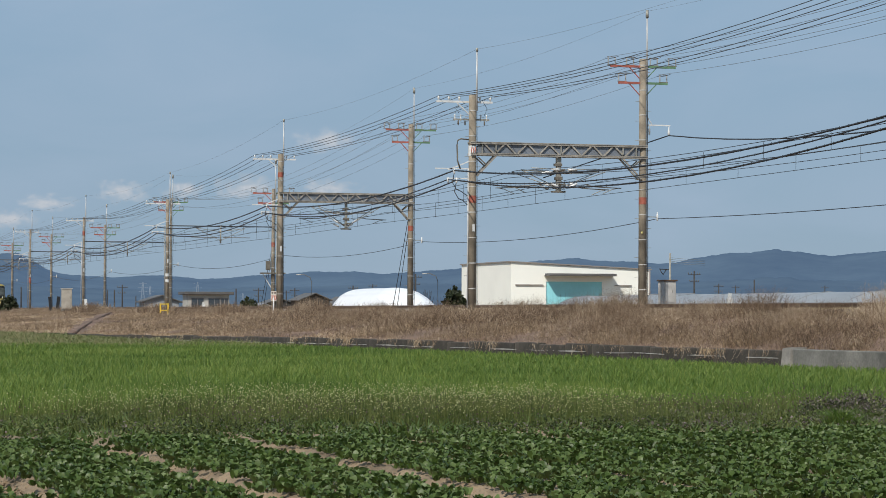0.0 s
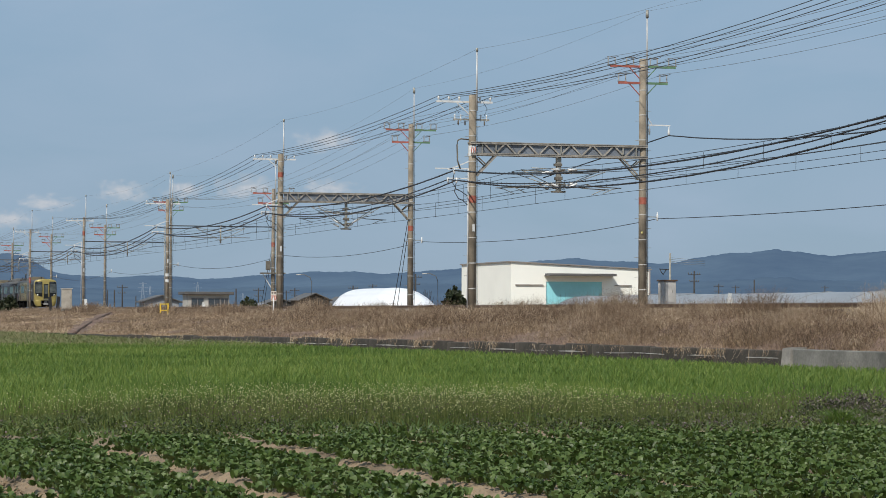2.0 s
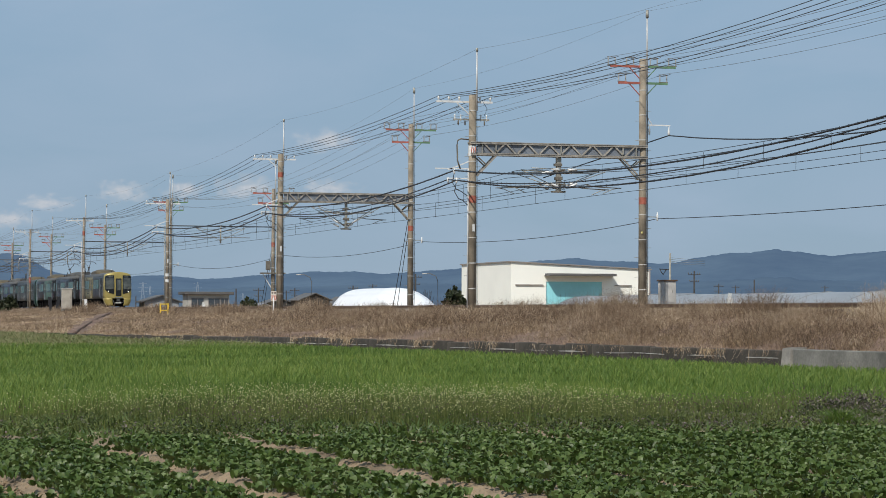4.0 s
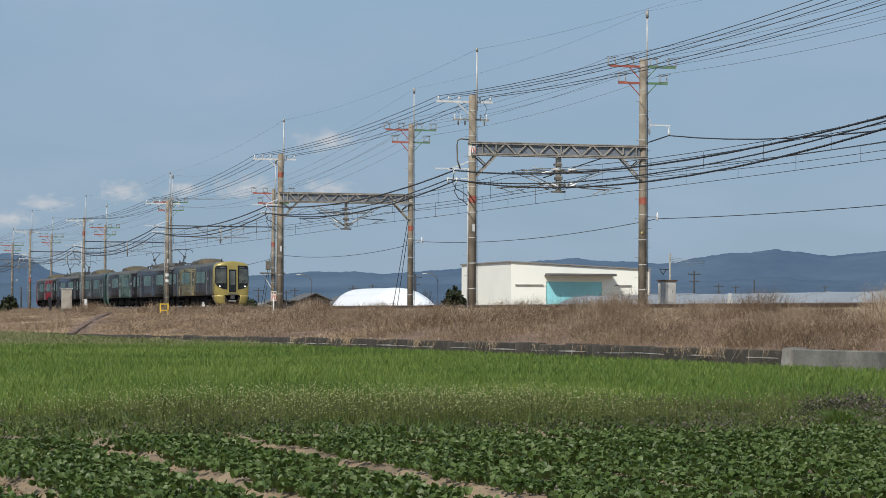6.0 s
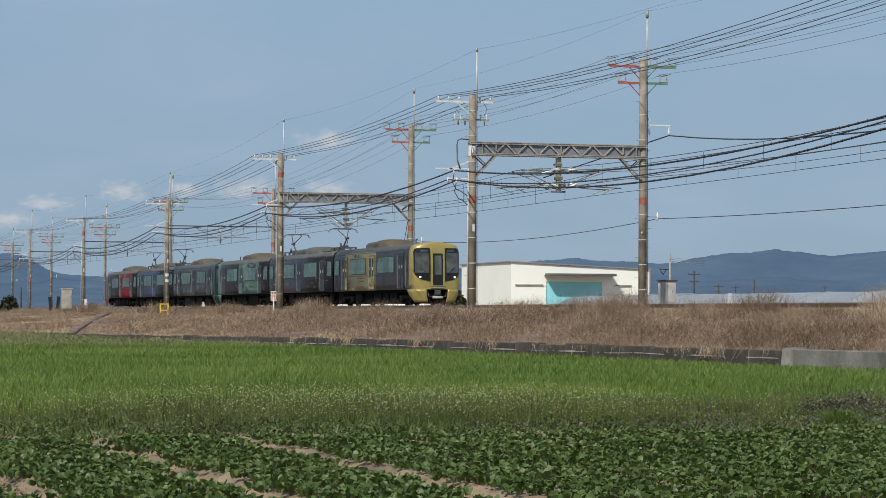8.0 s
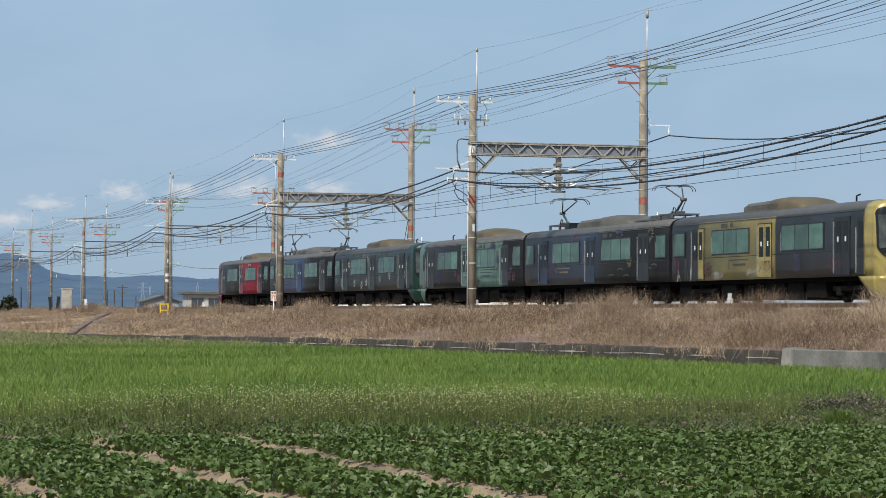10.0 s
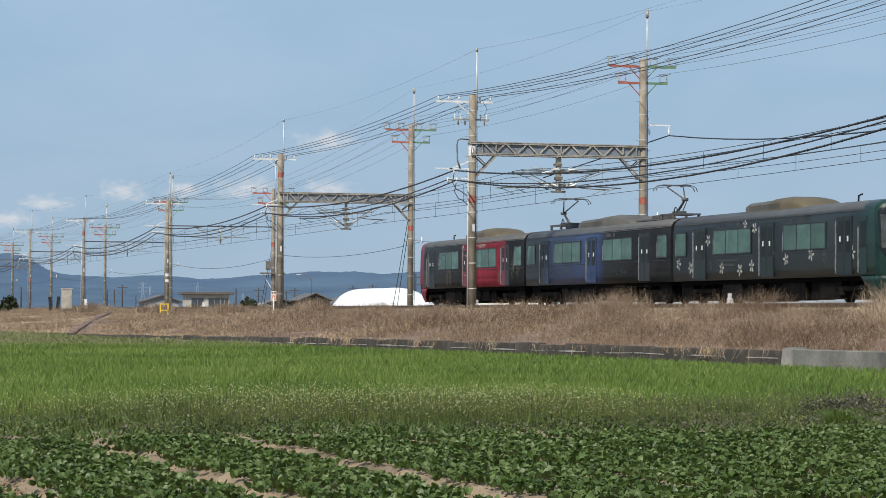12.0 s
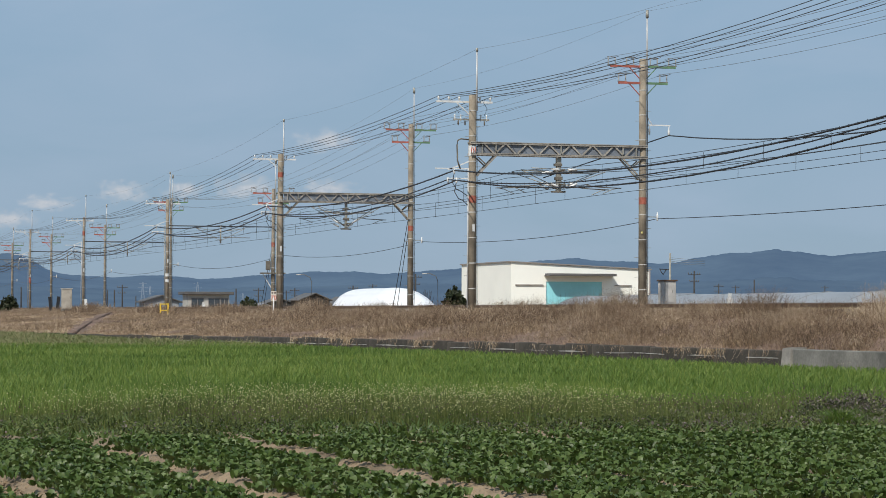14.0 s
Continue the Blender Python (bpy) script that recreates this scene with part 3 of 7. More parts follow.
def far_pole(k, x):
    top = FAR_TOP[k]
    p = empty("line_pole", pose(x, POLE_F, 0), "weathered concrete railway line pole with red and green crossarms", "line pole", "far line poles")
    g = GIRTH[k]
    mast(p, 1.0, top, 0.205 + g, 0.165 + g)
    part("lightning_rod", tube((0.14, 0.15, top - 0.85), (0.14, 0.15, top + 2.1), 0.045, 0.035, 8), M["rod"], p, "white lightning rod")
    part("rod_tip", tube((0.14, 0.15, top + 1.9), (0.14, 0.15, top + 2.25), 0.075, 0.07, 8), M["steel"], p)
    for z, offs, w in ((top - 0.36, FAR_ARM_1, 1.6), (top - 1.12, FAR_ARM_2, 1.2)):
        for sgn, mm, lb in ((-1, M["arm_red"], "red painted steel crossarm"), (1, M["arm_green"], "green painted steel crossarm")):
            bm = box(-0.05, 0.05, min(sgn * 0.16, sgn * w), max(sgn * 0.16, sgn * w), z - 0.05, z + 0.05)
            bar((0, sgn * 0.7, z), (0, sgn * 0.17, z - 0.55), 0.04, 0.04, bm)
            arm = part("crossarm", bm, mm, p, lb)
            for y in offs:
                if y * sgn > 0:
                    strain_pair(arm, y, z + 0.05, sgn)
    if k < 4:
        part("marker_band", ring(0.191 + GIRTH[k], 6.55, 6.87), M["band_red"], p, "faded red band")
    if k == 1:
        part("reflector", tube((0.17, -0.1, 5.25), (0.215, -0.11, 5.25), 0.05, n=10), M["reflector"], p, "round pale yellow reflector")
    if k > 2:
        bm = bmesh.new()
        z = 1.8
        while z < top - 1.5:
            box(0.08, 0.15, -0.035, 0.035, z, z + 0.07, bm)
            z += 0.3
        tagged(part("rungs", bm, M["steel"], p, "pale rungs up the mast"), "", "", "", "stuff")
    if k == 3:
        part("transformer", box(-0.16, 0.16, -0.55, -0.2, 4.75, 5.45, bevel=0.04), M["steel_dark"], p, "small dark pole transformer box")
        part("platform", box(-0.4, 0.4, -0.95, 0.9, 4.45, 4.55), M["steel_dark"], p)
        part("strut", bar((0, -0.8, 4.45), (0, -0.15, 3.4), 0.06), M["arm_white"], p)
        part("strut", bar((0, 0.8, 4.45), (0, 0.15, 3.4), 0.06), M["steel"], p)
    bm = bar((0, 0.15, 5.98), (0, 0.75, 5.98), 0.04)
    br = part("cable_bracket", bm, M["steel"], p)
    part("hanger", lathe([(0.02, -0.1), (0.05, -0.06), (0.05, 0.16), (0.02, 0.3)], 8, at=(0, 0.72, 5.9)), M["porcelain"], br)
    part("down_lead", polytube([(0.1, 0.17, top - 0.7), (0.14, 0.17, top - 2.5), (0.13, 0.2, 5.0), (0.1, 0.22, 2.0)], 0.02), M["cable"], p)
    if k in (1, 3):
        bm = bar((0, 0.15, 10.22), (0, 1.35, 10.22), 0.05, 0.06)
        bar((0, 0.1, 10.75), (0, 0.45, 10.25), 0.035, 0.035, bm)
        a = part("feeder_arm", bm, M["arm_white"], p, "white feeder bracket")
        part("insulator", lathe([(0.02, 0), (0.06, 0.05), (0.06, 0.2), (0.03, 0.28), (0.02, 0.45)], 8, at=(0, 1.28, 9.76)), M["porcelain"], a, "", True)
        part("insulator", lathe([(0.015, 0), (0.06, 0.03), (0.03, 0.09), (0.06, 0.13), (0.03, 0.19), (0.06, 0.23), (0.02, 0.30), (0.02, 0.42)], 8, at=(0, 0.32, 9.78)), M["porcelain_grey"], a, "", True)
    if k in (2, 3):
        # guy wires
        part("guy_wire", tube((0, 0, 8.2 if k == 2 else 6.9), (-2.6, -0.5, 1.4), 0.02, n=5), M["cable"], p)
        part("guy_wire", tube((0, 0, 7.6 if k == 2 else 6.6), (-1.9, -0.4, 1.4), 0.02, n=5), M["cable"], p)
    return p


def gantry(k, x):
    """Lattice beam over both tracks, with knee braces and a drop post that carries the contact wire arms."""
    zb = BEAM[k]
    g = empty("gantry_beam", pose(x, 0, 0), "weathered steel lattice gantry beam across the tracks", "gantry", "gantries")
    y0, y1, h, w = POLE_N + 0.1, POLE_F - 0.1, 0.56, 0.22
    for sx in (-w, w):
        for z in (zb + 0.05, zb + h):
            bm = box(sx - 0.05, sx + 0.05, y0 - 0.25, y1 + 0.25, z - 0.01, z + 0.01)
            box(sx - 0.01 + math.copysign(0.04, sx), sx + 0.01 + math.copysign(0.04, sx), y0 - 0.25, y1 + 0.25, z - 0.06, z + 0.05, bm)
            part("chord", bm, M["beam"], g)
        n = 14
        for j in range(n):
            a = y0 + 0.35 + (y1 - y0 - 0.7) * j / n
            b = y0 + 0.35 + (y1 - y0 - 0.7) * (j + 1) / n
            za, zc = (zb + h, zb + 0.05) if j % 2 == 0 else (zb + 0.05, zb + h)
            part("diagonal", bar((sx, a, za), (sx, b, zc), 0.06, 0.065), M["beam"], g)
        for yy in (y0 + 0.3, (y0 + y1) / 2 + 0.05, y1 - 0.3, y0 + 0.95, y1 - 0.95):
            part("post", box(sx - 0.03, sx + 0.03, yy - 0.03, yy + 0.03, zb, zb + h), M["steel"], g)
        for yy, s in ((y0, 1), (y1, -1)):
            part("knee_brace", bar((sx * 0.9, yy + s * 0.05, zb - 0.95), (sx * 0.9, yy + s * 1.0, zb + 0.03), 0.09, 0.07), M["beam"], g)
            part("knee_strut", bar((sx * 0.9, yy + s * 0.12, zb - 0.1), (sx * 0.9, yy + s * 0.55, zb - 0.48), 0.05, 0.05), M["steel_dark"], g)
    for z in (zb + 0.05, zb + h):
        bm = bmesh.new()
        for j in range(12):
            yy = y0 + 0.3 + (y1 - y0 - 0.6) * j / 11
            box(-w, w, yy - 0.025, yy + 0.025, z - 0.012, z + 0.012, bm)
        part("lacing", bm, M["steel_dark"], g)
    mid = (NEAR + FAR) / 2
    part("web_sheet", box(w - 0.075, w - 0.062, y0 + 0.1, y1 - 0.1, zb + 0.07, zb + h - 0.03), M["backing"], g, "grey backing sheet")
    post = part("drop_post", box(-0.09, 0.09, mid - (0.11 if k < 2 else 0.07), mid + (0.11 if k < 2 else 0.07), zb - 1.55, zb + 0.02), M["steel"], g, "galvanised drop post")
    part("clamp", box(-0.12, 0.12, mid - 0.2, mid + 0.14, zb - 0.42, zb - 0.3), M["steel_dark"], post)
    part("clamp", box(-0.13, 0.13, mid - 0.16, mid + 0.16, zb - 1.05, zb - 0.9), M["steel_dark"], post)
    part("foot_plate", box(-0.16, 0.16, mid - 0.30, mid + 0.30, zb - 1.62, zb - 1.55), M["steel_dark"], post)
    bm = bmesh.new()
    for z in (zb - 0.62, zb - 1.28):
        box(-0.85, 0.85, mid - 0.05, mid + 0.05, z - 0.035, z + 0.035, bm)
    part("arm_carrier", bm, M["steel_dark"], post)
    cz = RAIL + 5.05
    for s in (-1, 1):
        for dx in (-0.8, 0.8):
            a = empty_part("cantilever_arm", g)
            top = (dx, mid + s * 2.0, cz + 1.02)
            part("tube", tube((dx * 0.1, mid + s * 0.1, zb - 1.4), top, 0.022, n=6), M["steel"], a)
            part("tube", tube((dx * 0.1, mid + s * 0.1, zb - 0.72), top, 0.02, n=6), M["steel"], a)
            part("tube", tube((dx, mid + s * 0.12, zb - 0.62), (dx, mid + s * 1.55, zb - 0.56), 0.022, n=6), M["steel"], a)
            if k == 2 and dx > 0:
                continue
            part("insulator", tube((dx, mid + s * 0.2, zb - 0.62), (dx, mid + s * 0.62, zb - 0.60), 0.06, 0.05, 8), M["porcelain"], a, "white rod insulator")
            part("insulator", tube((dx, mid + s * 0.25, zb - 1.42), (dx, mid + s * 0.62, zb - 1.24), 0.06, 0.05, 8), M["porcelain"], a, "white rod insulator")
            for q in (zb - 1.4, zb - 0.72):
                t = Vector(top) - Vector((dx * 0.1, mid + s * 0.1, q))
                o = Vector((dx * 0.1, mid + s * 0.1, q))
                part("insulator", tube(o + t * 0.12, o + t * 0.34, 0.05, 0.04, 8), M["porcelain"], a, "white rod insulator")
            part("steady_arm", polytube([(dx, mid + s * 1.0, cz + 0.42), (dx, mid + s * 1.5, cz + 0.33), (dx, mid + s * 2.75, cz + 0.28)], 0.024), M["steel_dark"], a)
            part("registration_arm", polytube([(dx, mid + s * 2.6, cz + 0.28), (dx, mid + s * 2.3, cz + 0.22), (dx, mid + s * 1.88, cz + 0.03)], 0.018), M["steel"], a)
    return g


def empty_part(name, parent):
    o = new(name)
    o.empty_display_size = 0.1
    o.parent = parent
    return o


def cross_pipe(x):
    """A plain tubular beam of the farther supports, with its drop post."""
    g = empty("gantry_beam", pose(x, 0, 0), "slim dark tubular beam across the tracks", "gantry", "gantries")
    z = 8.05
    part("tube", tube((0, POLE_N, z), (0, POLE_F, z), 0.04, n=8), M["wire"], g)
    mid = (NEAR + FAR) / 2
    post = part("drop_post", tube((0, mid, z), (0, mid, z - 1.3), 0.06, n=6), M["steel"], g)
    for s in (-1, 1):
        part("cantilever_arm", tube((0, mid, z - 1.1), (0, mid + s * 1.9, 7.9), 0.024, n=5), M["steel"], g)
        part("cantilever_arm", tube((0, mid, z - 0.4), (0, mid + s * 1.9, 7.9), 0.024, n=5), M["steel"], g)
        part("steady_arm", tube((0, mid + s * 0.2, z - 0.85), (0, mid + s * 2.3, 7.2), 0.025, n=5), M["steel_dark"], g)


# ---- wires ----
def line(name, pts, sag, r, material, label, category="wire", group="", n=14):
    """A wire through supports, hanging by sag (metres for a 45 m span) between them."""
    path = []
    for i in range(len(pts) - 1):
        a, b = Vector(pts[i]), Vector(pts[i + 1])
        s = (sag[i] if isinstance(sag, (list, tuple)) else sag) * ((b - a).length / 45) ** 2
        for k in range(n):
            f = k / n
            path.append(a.lerp(b, f) - Vector((0, 0, 4 * s * f * (1 - f))))
    path.append(Vector(pts[-1]))
    return tagged(link(name, polytube(path, r), material), label, category, group)


def wires():
    ext = SPANS
    for y in NEAR_ARM:
        line("power_line", [(x - 0.2, POLE_N + y, NEAR_TOP[k] - 0.08) for k, x in enumerate(ext)], 0.45, 0.014, M["wire"], "dark overhead power line on the pole crossarms", "power line", "near power lines")
    for lev, offs in ((0.0, FAR_ARM_1), (-0.76, FAR_ARM_2)):
        for y in offs:
            line("power_line", [(x, POLE_F + y, FAR_TOP[k] + lev + 0.08) for k, x in enumerate(ext)], 0.45, 0.009, M["wire_pale"], "thin grey overhead power line on the far poles", "power line", "far power lines")
    line("earth_wire", [(x + 0.12, POLE_N + 0.16, NEAR_TOP[k] + 2.05) for k, x in enumerate(ext)], 0.5, 0.005, M["wire_pale"], "thin earth wire between lightning rods", "earth wire")
    line("earth_wire", [(x + 0.14, POLE_F + 0.15, FAR_TOP[k] + 2.2) for k, x in enumerate(ext)], 0.5, 0.005, M["wire_pale"], "thin earth wire between lightning rods", "earth wire")
    # signal cables on the field side
    zc = [7.52] + [7.95 if k < 4 else 7.6 for k in range(1, len(ext))]
    for y, dz, sg, r in ((-0.85, 0.0, 0.75, 0.034), (-1.15, -0.42, 0.8, 0.024), (-0.75, -0.44, 0.95, 0.032)):
        line("signal_cable", [(x, POLE_N + y, zc[k] + dz * (1 if k else 0.4)) for k, x in enumerate(ext)], sg, r, M["cable"], "thick black signal cable lashed to a hanger wire", "cable", "signal cables")
        bm = bmesh.new()
        for i in range(4):
            a = Vector((ext[i], POLE_N + y, zc[i] + dz * (1 if i else 0.4)))
            b = Vector((ext[i + 1], POLE_N + y, zc[i + 1] + dz))
            q = sg * ((b - a).length / 45) ** 2
            m = int((b - a).length / 0.62)
            for j in range(1, m):
                f = j / m
                c = a.lerp(b, f) - Vector((0, 0, 4 * q * f * (1 - f)))
                box(c.x - 0.01, c.x + 0.01, c.y - 0.01, c.y + 0.01, c.z - r - 0.004, c.z + r + 0.02, bm)
        tagged(link("cable_hangers", bm, M["cable"]), "small metal hangers spaced along the signal cable", "cable hangers", "", "stuff")
    # catenary and contact wires
    for cy, s in ((NEAR, -1), (FAR, 1)):
        mz = [RAIL + 6.1] * len(ext)
        line("messenger_wire", [(x, cy + s * 0.15, mz[k]) for k, x in enumerate(ext)], 0.4, 0.013, M["wire"], "catenary messenger wire over the track", "wire")
        cw = []
        for k, x in enumerate(ext):
            cw.append((x, cy + s * 0.15 * (1 if k % 2 else -1), RAIL + 5.05))
        c = line("contact_wire", cw, 0.04, 0.012, M["wire"], "copper contact wire hung on droppers", "wire")
        for i in range(len(ext) - 1):
            for k in range(1, 9):
                f = k / 9
                x = ext[i] + (ext[i + 1] - ext[i]) * f
                ln = abs(ext[i + 1] - ext[i])
                sz = mz[0] - 4 * 0.4 * (ln / 45) ** 2 * f * (1 - f)
                part("dropper", tube((x, cy, RAIL + 5.0), (x, cy, sz), 0.008, n=4), M["wire"], c)
        line("feeder_wire", [(x, cy + s * 0.6, RAIL + 5.75) for k, x in enumerate(ext)], 0.3, 0.012, M["wire"], "dark feeder wire beside the catenary", "wire")
    line("signal_cable", [(x, POLE_F + 0.72, 5.9) for x in ext], [0.25, 0.5, 0.6, 0.6, 0.6, 0.6, 0.6, 0.6], 0.016, M["cable"], "thin black cable on the far poles", "cable")
    line("feeder_cable", [(SPANS[0], POLE_F + 0.9, 9.6), (SPANS[1], POLE_F + 1.28, 9.76), (SPANS[1] - 9, FAR + 0.4, 8.2)], [1.0, 0.1], 0.028, M["cable"], "black feeder cable from the white bracket", "cable")


for k, x in enumerate(SPANS):
    if k < 6:
        near_pole(k, x)
    if k < 8:
        far_pole(k, x)
    if k < 3:
        gantry(k, x)
    else:
        cross_pipe(x)
wires()


# ---- buildings ----
def warehouse():
    x0, x1, y0, y1 = -230.2, -214.6, 67.9, 81.0
    h0, h1 = 6.05, 5.45
    b = empty("warehouse", pose(0, 0, 0), "cream clad warehouse with an aqua shutter door under a tin awning", "warehouse")
    t = 0.2
    oy0, oy1, oz = 71.2, 77.4, 4.35
    # front wall in pieces round the door
    def slab(name, ya, yb, za, zb0, zb1):
        bm = bmesh.new()
        v = [bm.verts.new(c) for c in ((x1 - t, ya, za), (x1, ya, za), (x1, yb, za), (x1 - t, yb, za), (x1 - t, ya, zb0), (x1, ya, zb0), (x1, yb, zb1), (x1 - t, yb, zb1))]
        for q in ((3, 2, 1, 0), (4, 5, 6, 7), (0, 1, 5, 4), (1, 2, 6, 5), (2, 3, 7, 6), (3, 0, 4, 7)):
            bm.faces.new([v[i] for i in q])
        part(name, bm, M["cladding"], b)
    hz = lambda y: h0 + (h1 - h0) * (y - y0) / (y1 - y0)
    slab("wall", y0, oy0, 0, hz(y0), hz(oy0))
    slab("wall", oy1, y1, 0, hz(oy1), hz(y1))
    slab("wall", oy0, oy1, oz, hz(oy0), hz(oy1))
    part("wall", box(x0, x1 - t, y0, y0 + t, 0, h0), M["cladding"], b)
    part("wall", box(x0, x1 - t, y1 - t, y1, 0, h1), M["cladding"], b)
    part("wall", box(x0, x0 + t, y0 + t, y1 - t, 0, h1), M["cladding"], b)
    bm = bmesh.new()
    v = [bm.verts.new(c) for c in ((x0 - 0.15, y0 - 0.15, h0 + 0.01), (x1 + 0.15, y0 - 0.15, h0 + 0.01), (x1 + 0.15, y1 + 0.25, h1 + 0.01), (x0 - 0.15, y1 + 0.25, h1 + 0.01),
                                   (x0 - 0.15, y0 - 0.15, h0 + 0.11), (x1 + 0.15, y0 - 0.15, h0 + 0.11), (x1 + 0.15, y1 + 0.25, h1 + 0.11), (x0 - 0.15, y1 + 0.25, h1 + 0.11))]
    for q in ((3, 2, 1, 0), (4, 5, 6, 7), (0, 1, 5, 4), (1, 2, 6, 5), (2, 3, 7, 6), (3, 0, 4, 7)):
        bm.faces.new([v[i] for i in q])
    part("roof", bm, M["trim_brown"], b, "brown edged flat roof")
    d = part("shutter_door", box(x1 - 0.16, x1 - 0.08, oy0, oy1, 0, oz), M["aqua"], b, "aqua blue sliding shutter")
    for k in range(5):
        part("seam", box(x1 - 0.08, x1 - 0.06, oy0 + 1.22 * (k + 0.5), oy0 + 1.22 * (k + 0.5) + 0.04, 0, oz - 0.02), M["aqua"], d)
    aw = part("awning", box(x1 + 0.002, x1 + 1.4, oy0 - 0.2, oy1 + 0.1, oz + 0.50, oz + 0.54), M["awning_tin"], b, "corrugated tin awning")
    bm = bmesh.new()
    for k in range(26):
        y = oy0 - 0.1 + (oy1 - oy0 + 0.2) * k / 26
        box(x1 + 0.002, x1 + 1.45, y, y + 0.13, oz + 0.541, oz + 0.72, bm)
    part("ribs", bm, M["awning_tin"], aw)
    for ya, yb in ((y0 + 0.4, oy0 - 0.3), (oy1 + 0.3, y1 - 1.7)):
        part("ledge", box(x1 + 0.002, x1 + 0.12, ya, yb, 3.98, 4.08), M["trim_brown"], b)
    part("side_pillar", box(x1 - 0.059, x1 - 0.001, oy1 - 0.9, oy1 - 0.002, 0, oz - 0.002), M["cladding"], b)
    part("downpipe", tube((x1 + 0.1, y1 + 0.05, 0), (x1 + 0.1, y1 + 0.05, h1), 0.06, n=6), M["trim_brown"], b)


warehouse()


# ---- low things along the line ----
def relay_cabinet(x, y, w, d, z0, z1, material, label, lid):
    c = empty("trackside_cabinet", pose(x, y, z0), label, "cabinet", "trackside cabinets")
    h = z1 - z0
    part("body", box(-d / 2, d / 2, -w / 2, w / 2, 0, h, bevel=0.015), material, c)
    part("lid", box(-d / 2 - 0.05, d / 2 + 0.06, -w / 2 - 0.06, w / 2 + 0.06, h + 0.001, h + 0.07, bevel=0.01), lid, c)
    dr = part("door", box(d / 2 + 0.002, d / 2 + 0.025, -w / 2 + 0.06, w / 2 - 0.06, 0.12, h - 0.1), material, c)
    part("handle", box(d / 2 + 0.026, d / 2 + 0.05, w / 2 - 0.2, w / 2 - 0.17, h * 0.5, h * 0.62), M["steel"], dr)
    part("plinth", box(-d / 2 + 0.02, d / 2 - 0.02, -w / 2 + 0.02, w / 2 - 0.02, -0.9, -0.001), M["wall_new"], c)


relay_cabinet(-111.5, 43.0, 0.62, 0.75, 1.95, 3.05, M["cab_grey"], "pale weathered trackside cabinet with a rusty lid", M["rail"])
relay_cabinet(-238.5, 31.5, 0.92, 0.8, 1.75, 3.62, M["cabinet"], "beige trackside relay cabinet beside the pole", M["cab_grey"])


def speed_sign():
    s = empty("speed_sign", pose(-148.4, 32.0, 0), "small pale speed sign with red figures on a white post", "sign")
    part("post", tube((0, 0, 1.0), (0, 0, 2.4), 0.035, n=8), M["arm_white"], s)
    part("plate", box(-0.015, 0.015, -0.17, 0.17, 2.20, 2.78), M["sign"], s)
    cu = bpy.data.curves.new("figures", 'FONT')
    cu.body, cu.size, cu.align_x, cu.extrude = "70", 0.36, 'CENTER', 0.004
    me = bpy.data.meshes.new_from_object(bpy.data.objects.new("tmp", cu))
    me.materials.append(M["red_ink"])
    t = new("figures", me)
    t.parent = s
    t.matrix_basis = Matrix.Translation((0.021, 0, 2.27)) @ pose(0, 0, 0, 90, 0, 90)
    tagged(t, "red figures 70")
    for y in (-0.08, 0.08):
        part("writing_bar", box(0.016, 0.022, y - 0.05, y + 0.05, 2.63, 2.72), M["under_ink"], s)


M["under_ink"] = mat("dark_ink", (0.12, 0.07, 0.06), 0.6)
speed_sign()


def yellow_frame(x, y, z):
    f = empty("yellow_barrier", pose(x, y, z), "small yellow painted steel barrier frame", "barrier", "yellow barriers")
    for s in (-0.27, 0.27):
        part("post", box(-0.04, 0.04, s - 0.045, s + 0.045, -0.5, 0.68), M["yellow"], f)
    for zz in (0.16, 0.60):
        part("rail", box(-0.03, 0.03, -0.225, 0.225, zz, zz + 0.07), M["yellow"], f)


yellow_frame(-175.4, 30.0, 1.42)
yellow_frame(-188.5, 42.6, 1.25)


def white_post(x, y, z, h, w):
    p = empty("marker_post", pose(x, y, z), "short white marker post beside the rails", "post", "marker posts")
    part("shaft", box(-w / 2, w / 2, -w / 2, w / 2, -0.3, h * 0.72, bevel=0.01), M["arm_white"], p)
    part("cap", box(-w * 0.35, w * 0.35, -w * 0.35, w * 0.35, h * 0.72 + 0.001, h, bevel=0.01), M["arm_white"], p)


white_post(-88.8, 36.78, 1.68, 0.62, 0.17)
white_post(-197.0, 36.8, 1.68, 0.6, 0.22)
white_post(-225.6, 31.5, 1.45, 1.15, 0.33)
white_post(-122.0, 36.8, 1.68, 0.5, 0.15)


def leaning_board(x, y, z, tilt):
    b = empty("trackside_board", pose(x, y, z, tilt, 0, 0), "narrow dark board standing on edge beside the line", "board", "trackside boards")
    part("panel", box(-0.03, 0.03, -0.16, 0.16, -0.5, 0.95, bevel=0.01), M["cable"], b)
    part("post", box(-0.09, -0.031, -0.05, 0.05, -0.9, 0.8), M["steel_dark"], b)


leaning_board(-250.5, 31.5, 2.0, 5)
leaning_board(-245.0, 31.5, 2.0, -6)


def trough(x0, x1, y, z):
    t = empty("cable_trough", pose(0, 0, 0), "pale concrete cable trough between the tracks", "cable trough", "cable troughs")
    n = int((x1 - x0) / 1.5)
    for k in range(n):
        part("cover", box(x0 + 1.5 * k, x0 + 1.5 * k + 1.47, y - 0.2, y + 0.2, z - 0.1, z + 0.05), M["sleeper"], t)


trough(-82, -73, 36.78, 1.78)
trough(-97.5, -94, 36.78, 1.78)
trough(-133, -127, 36.78, 1.76)


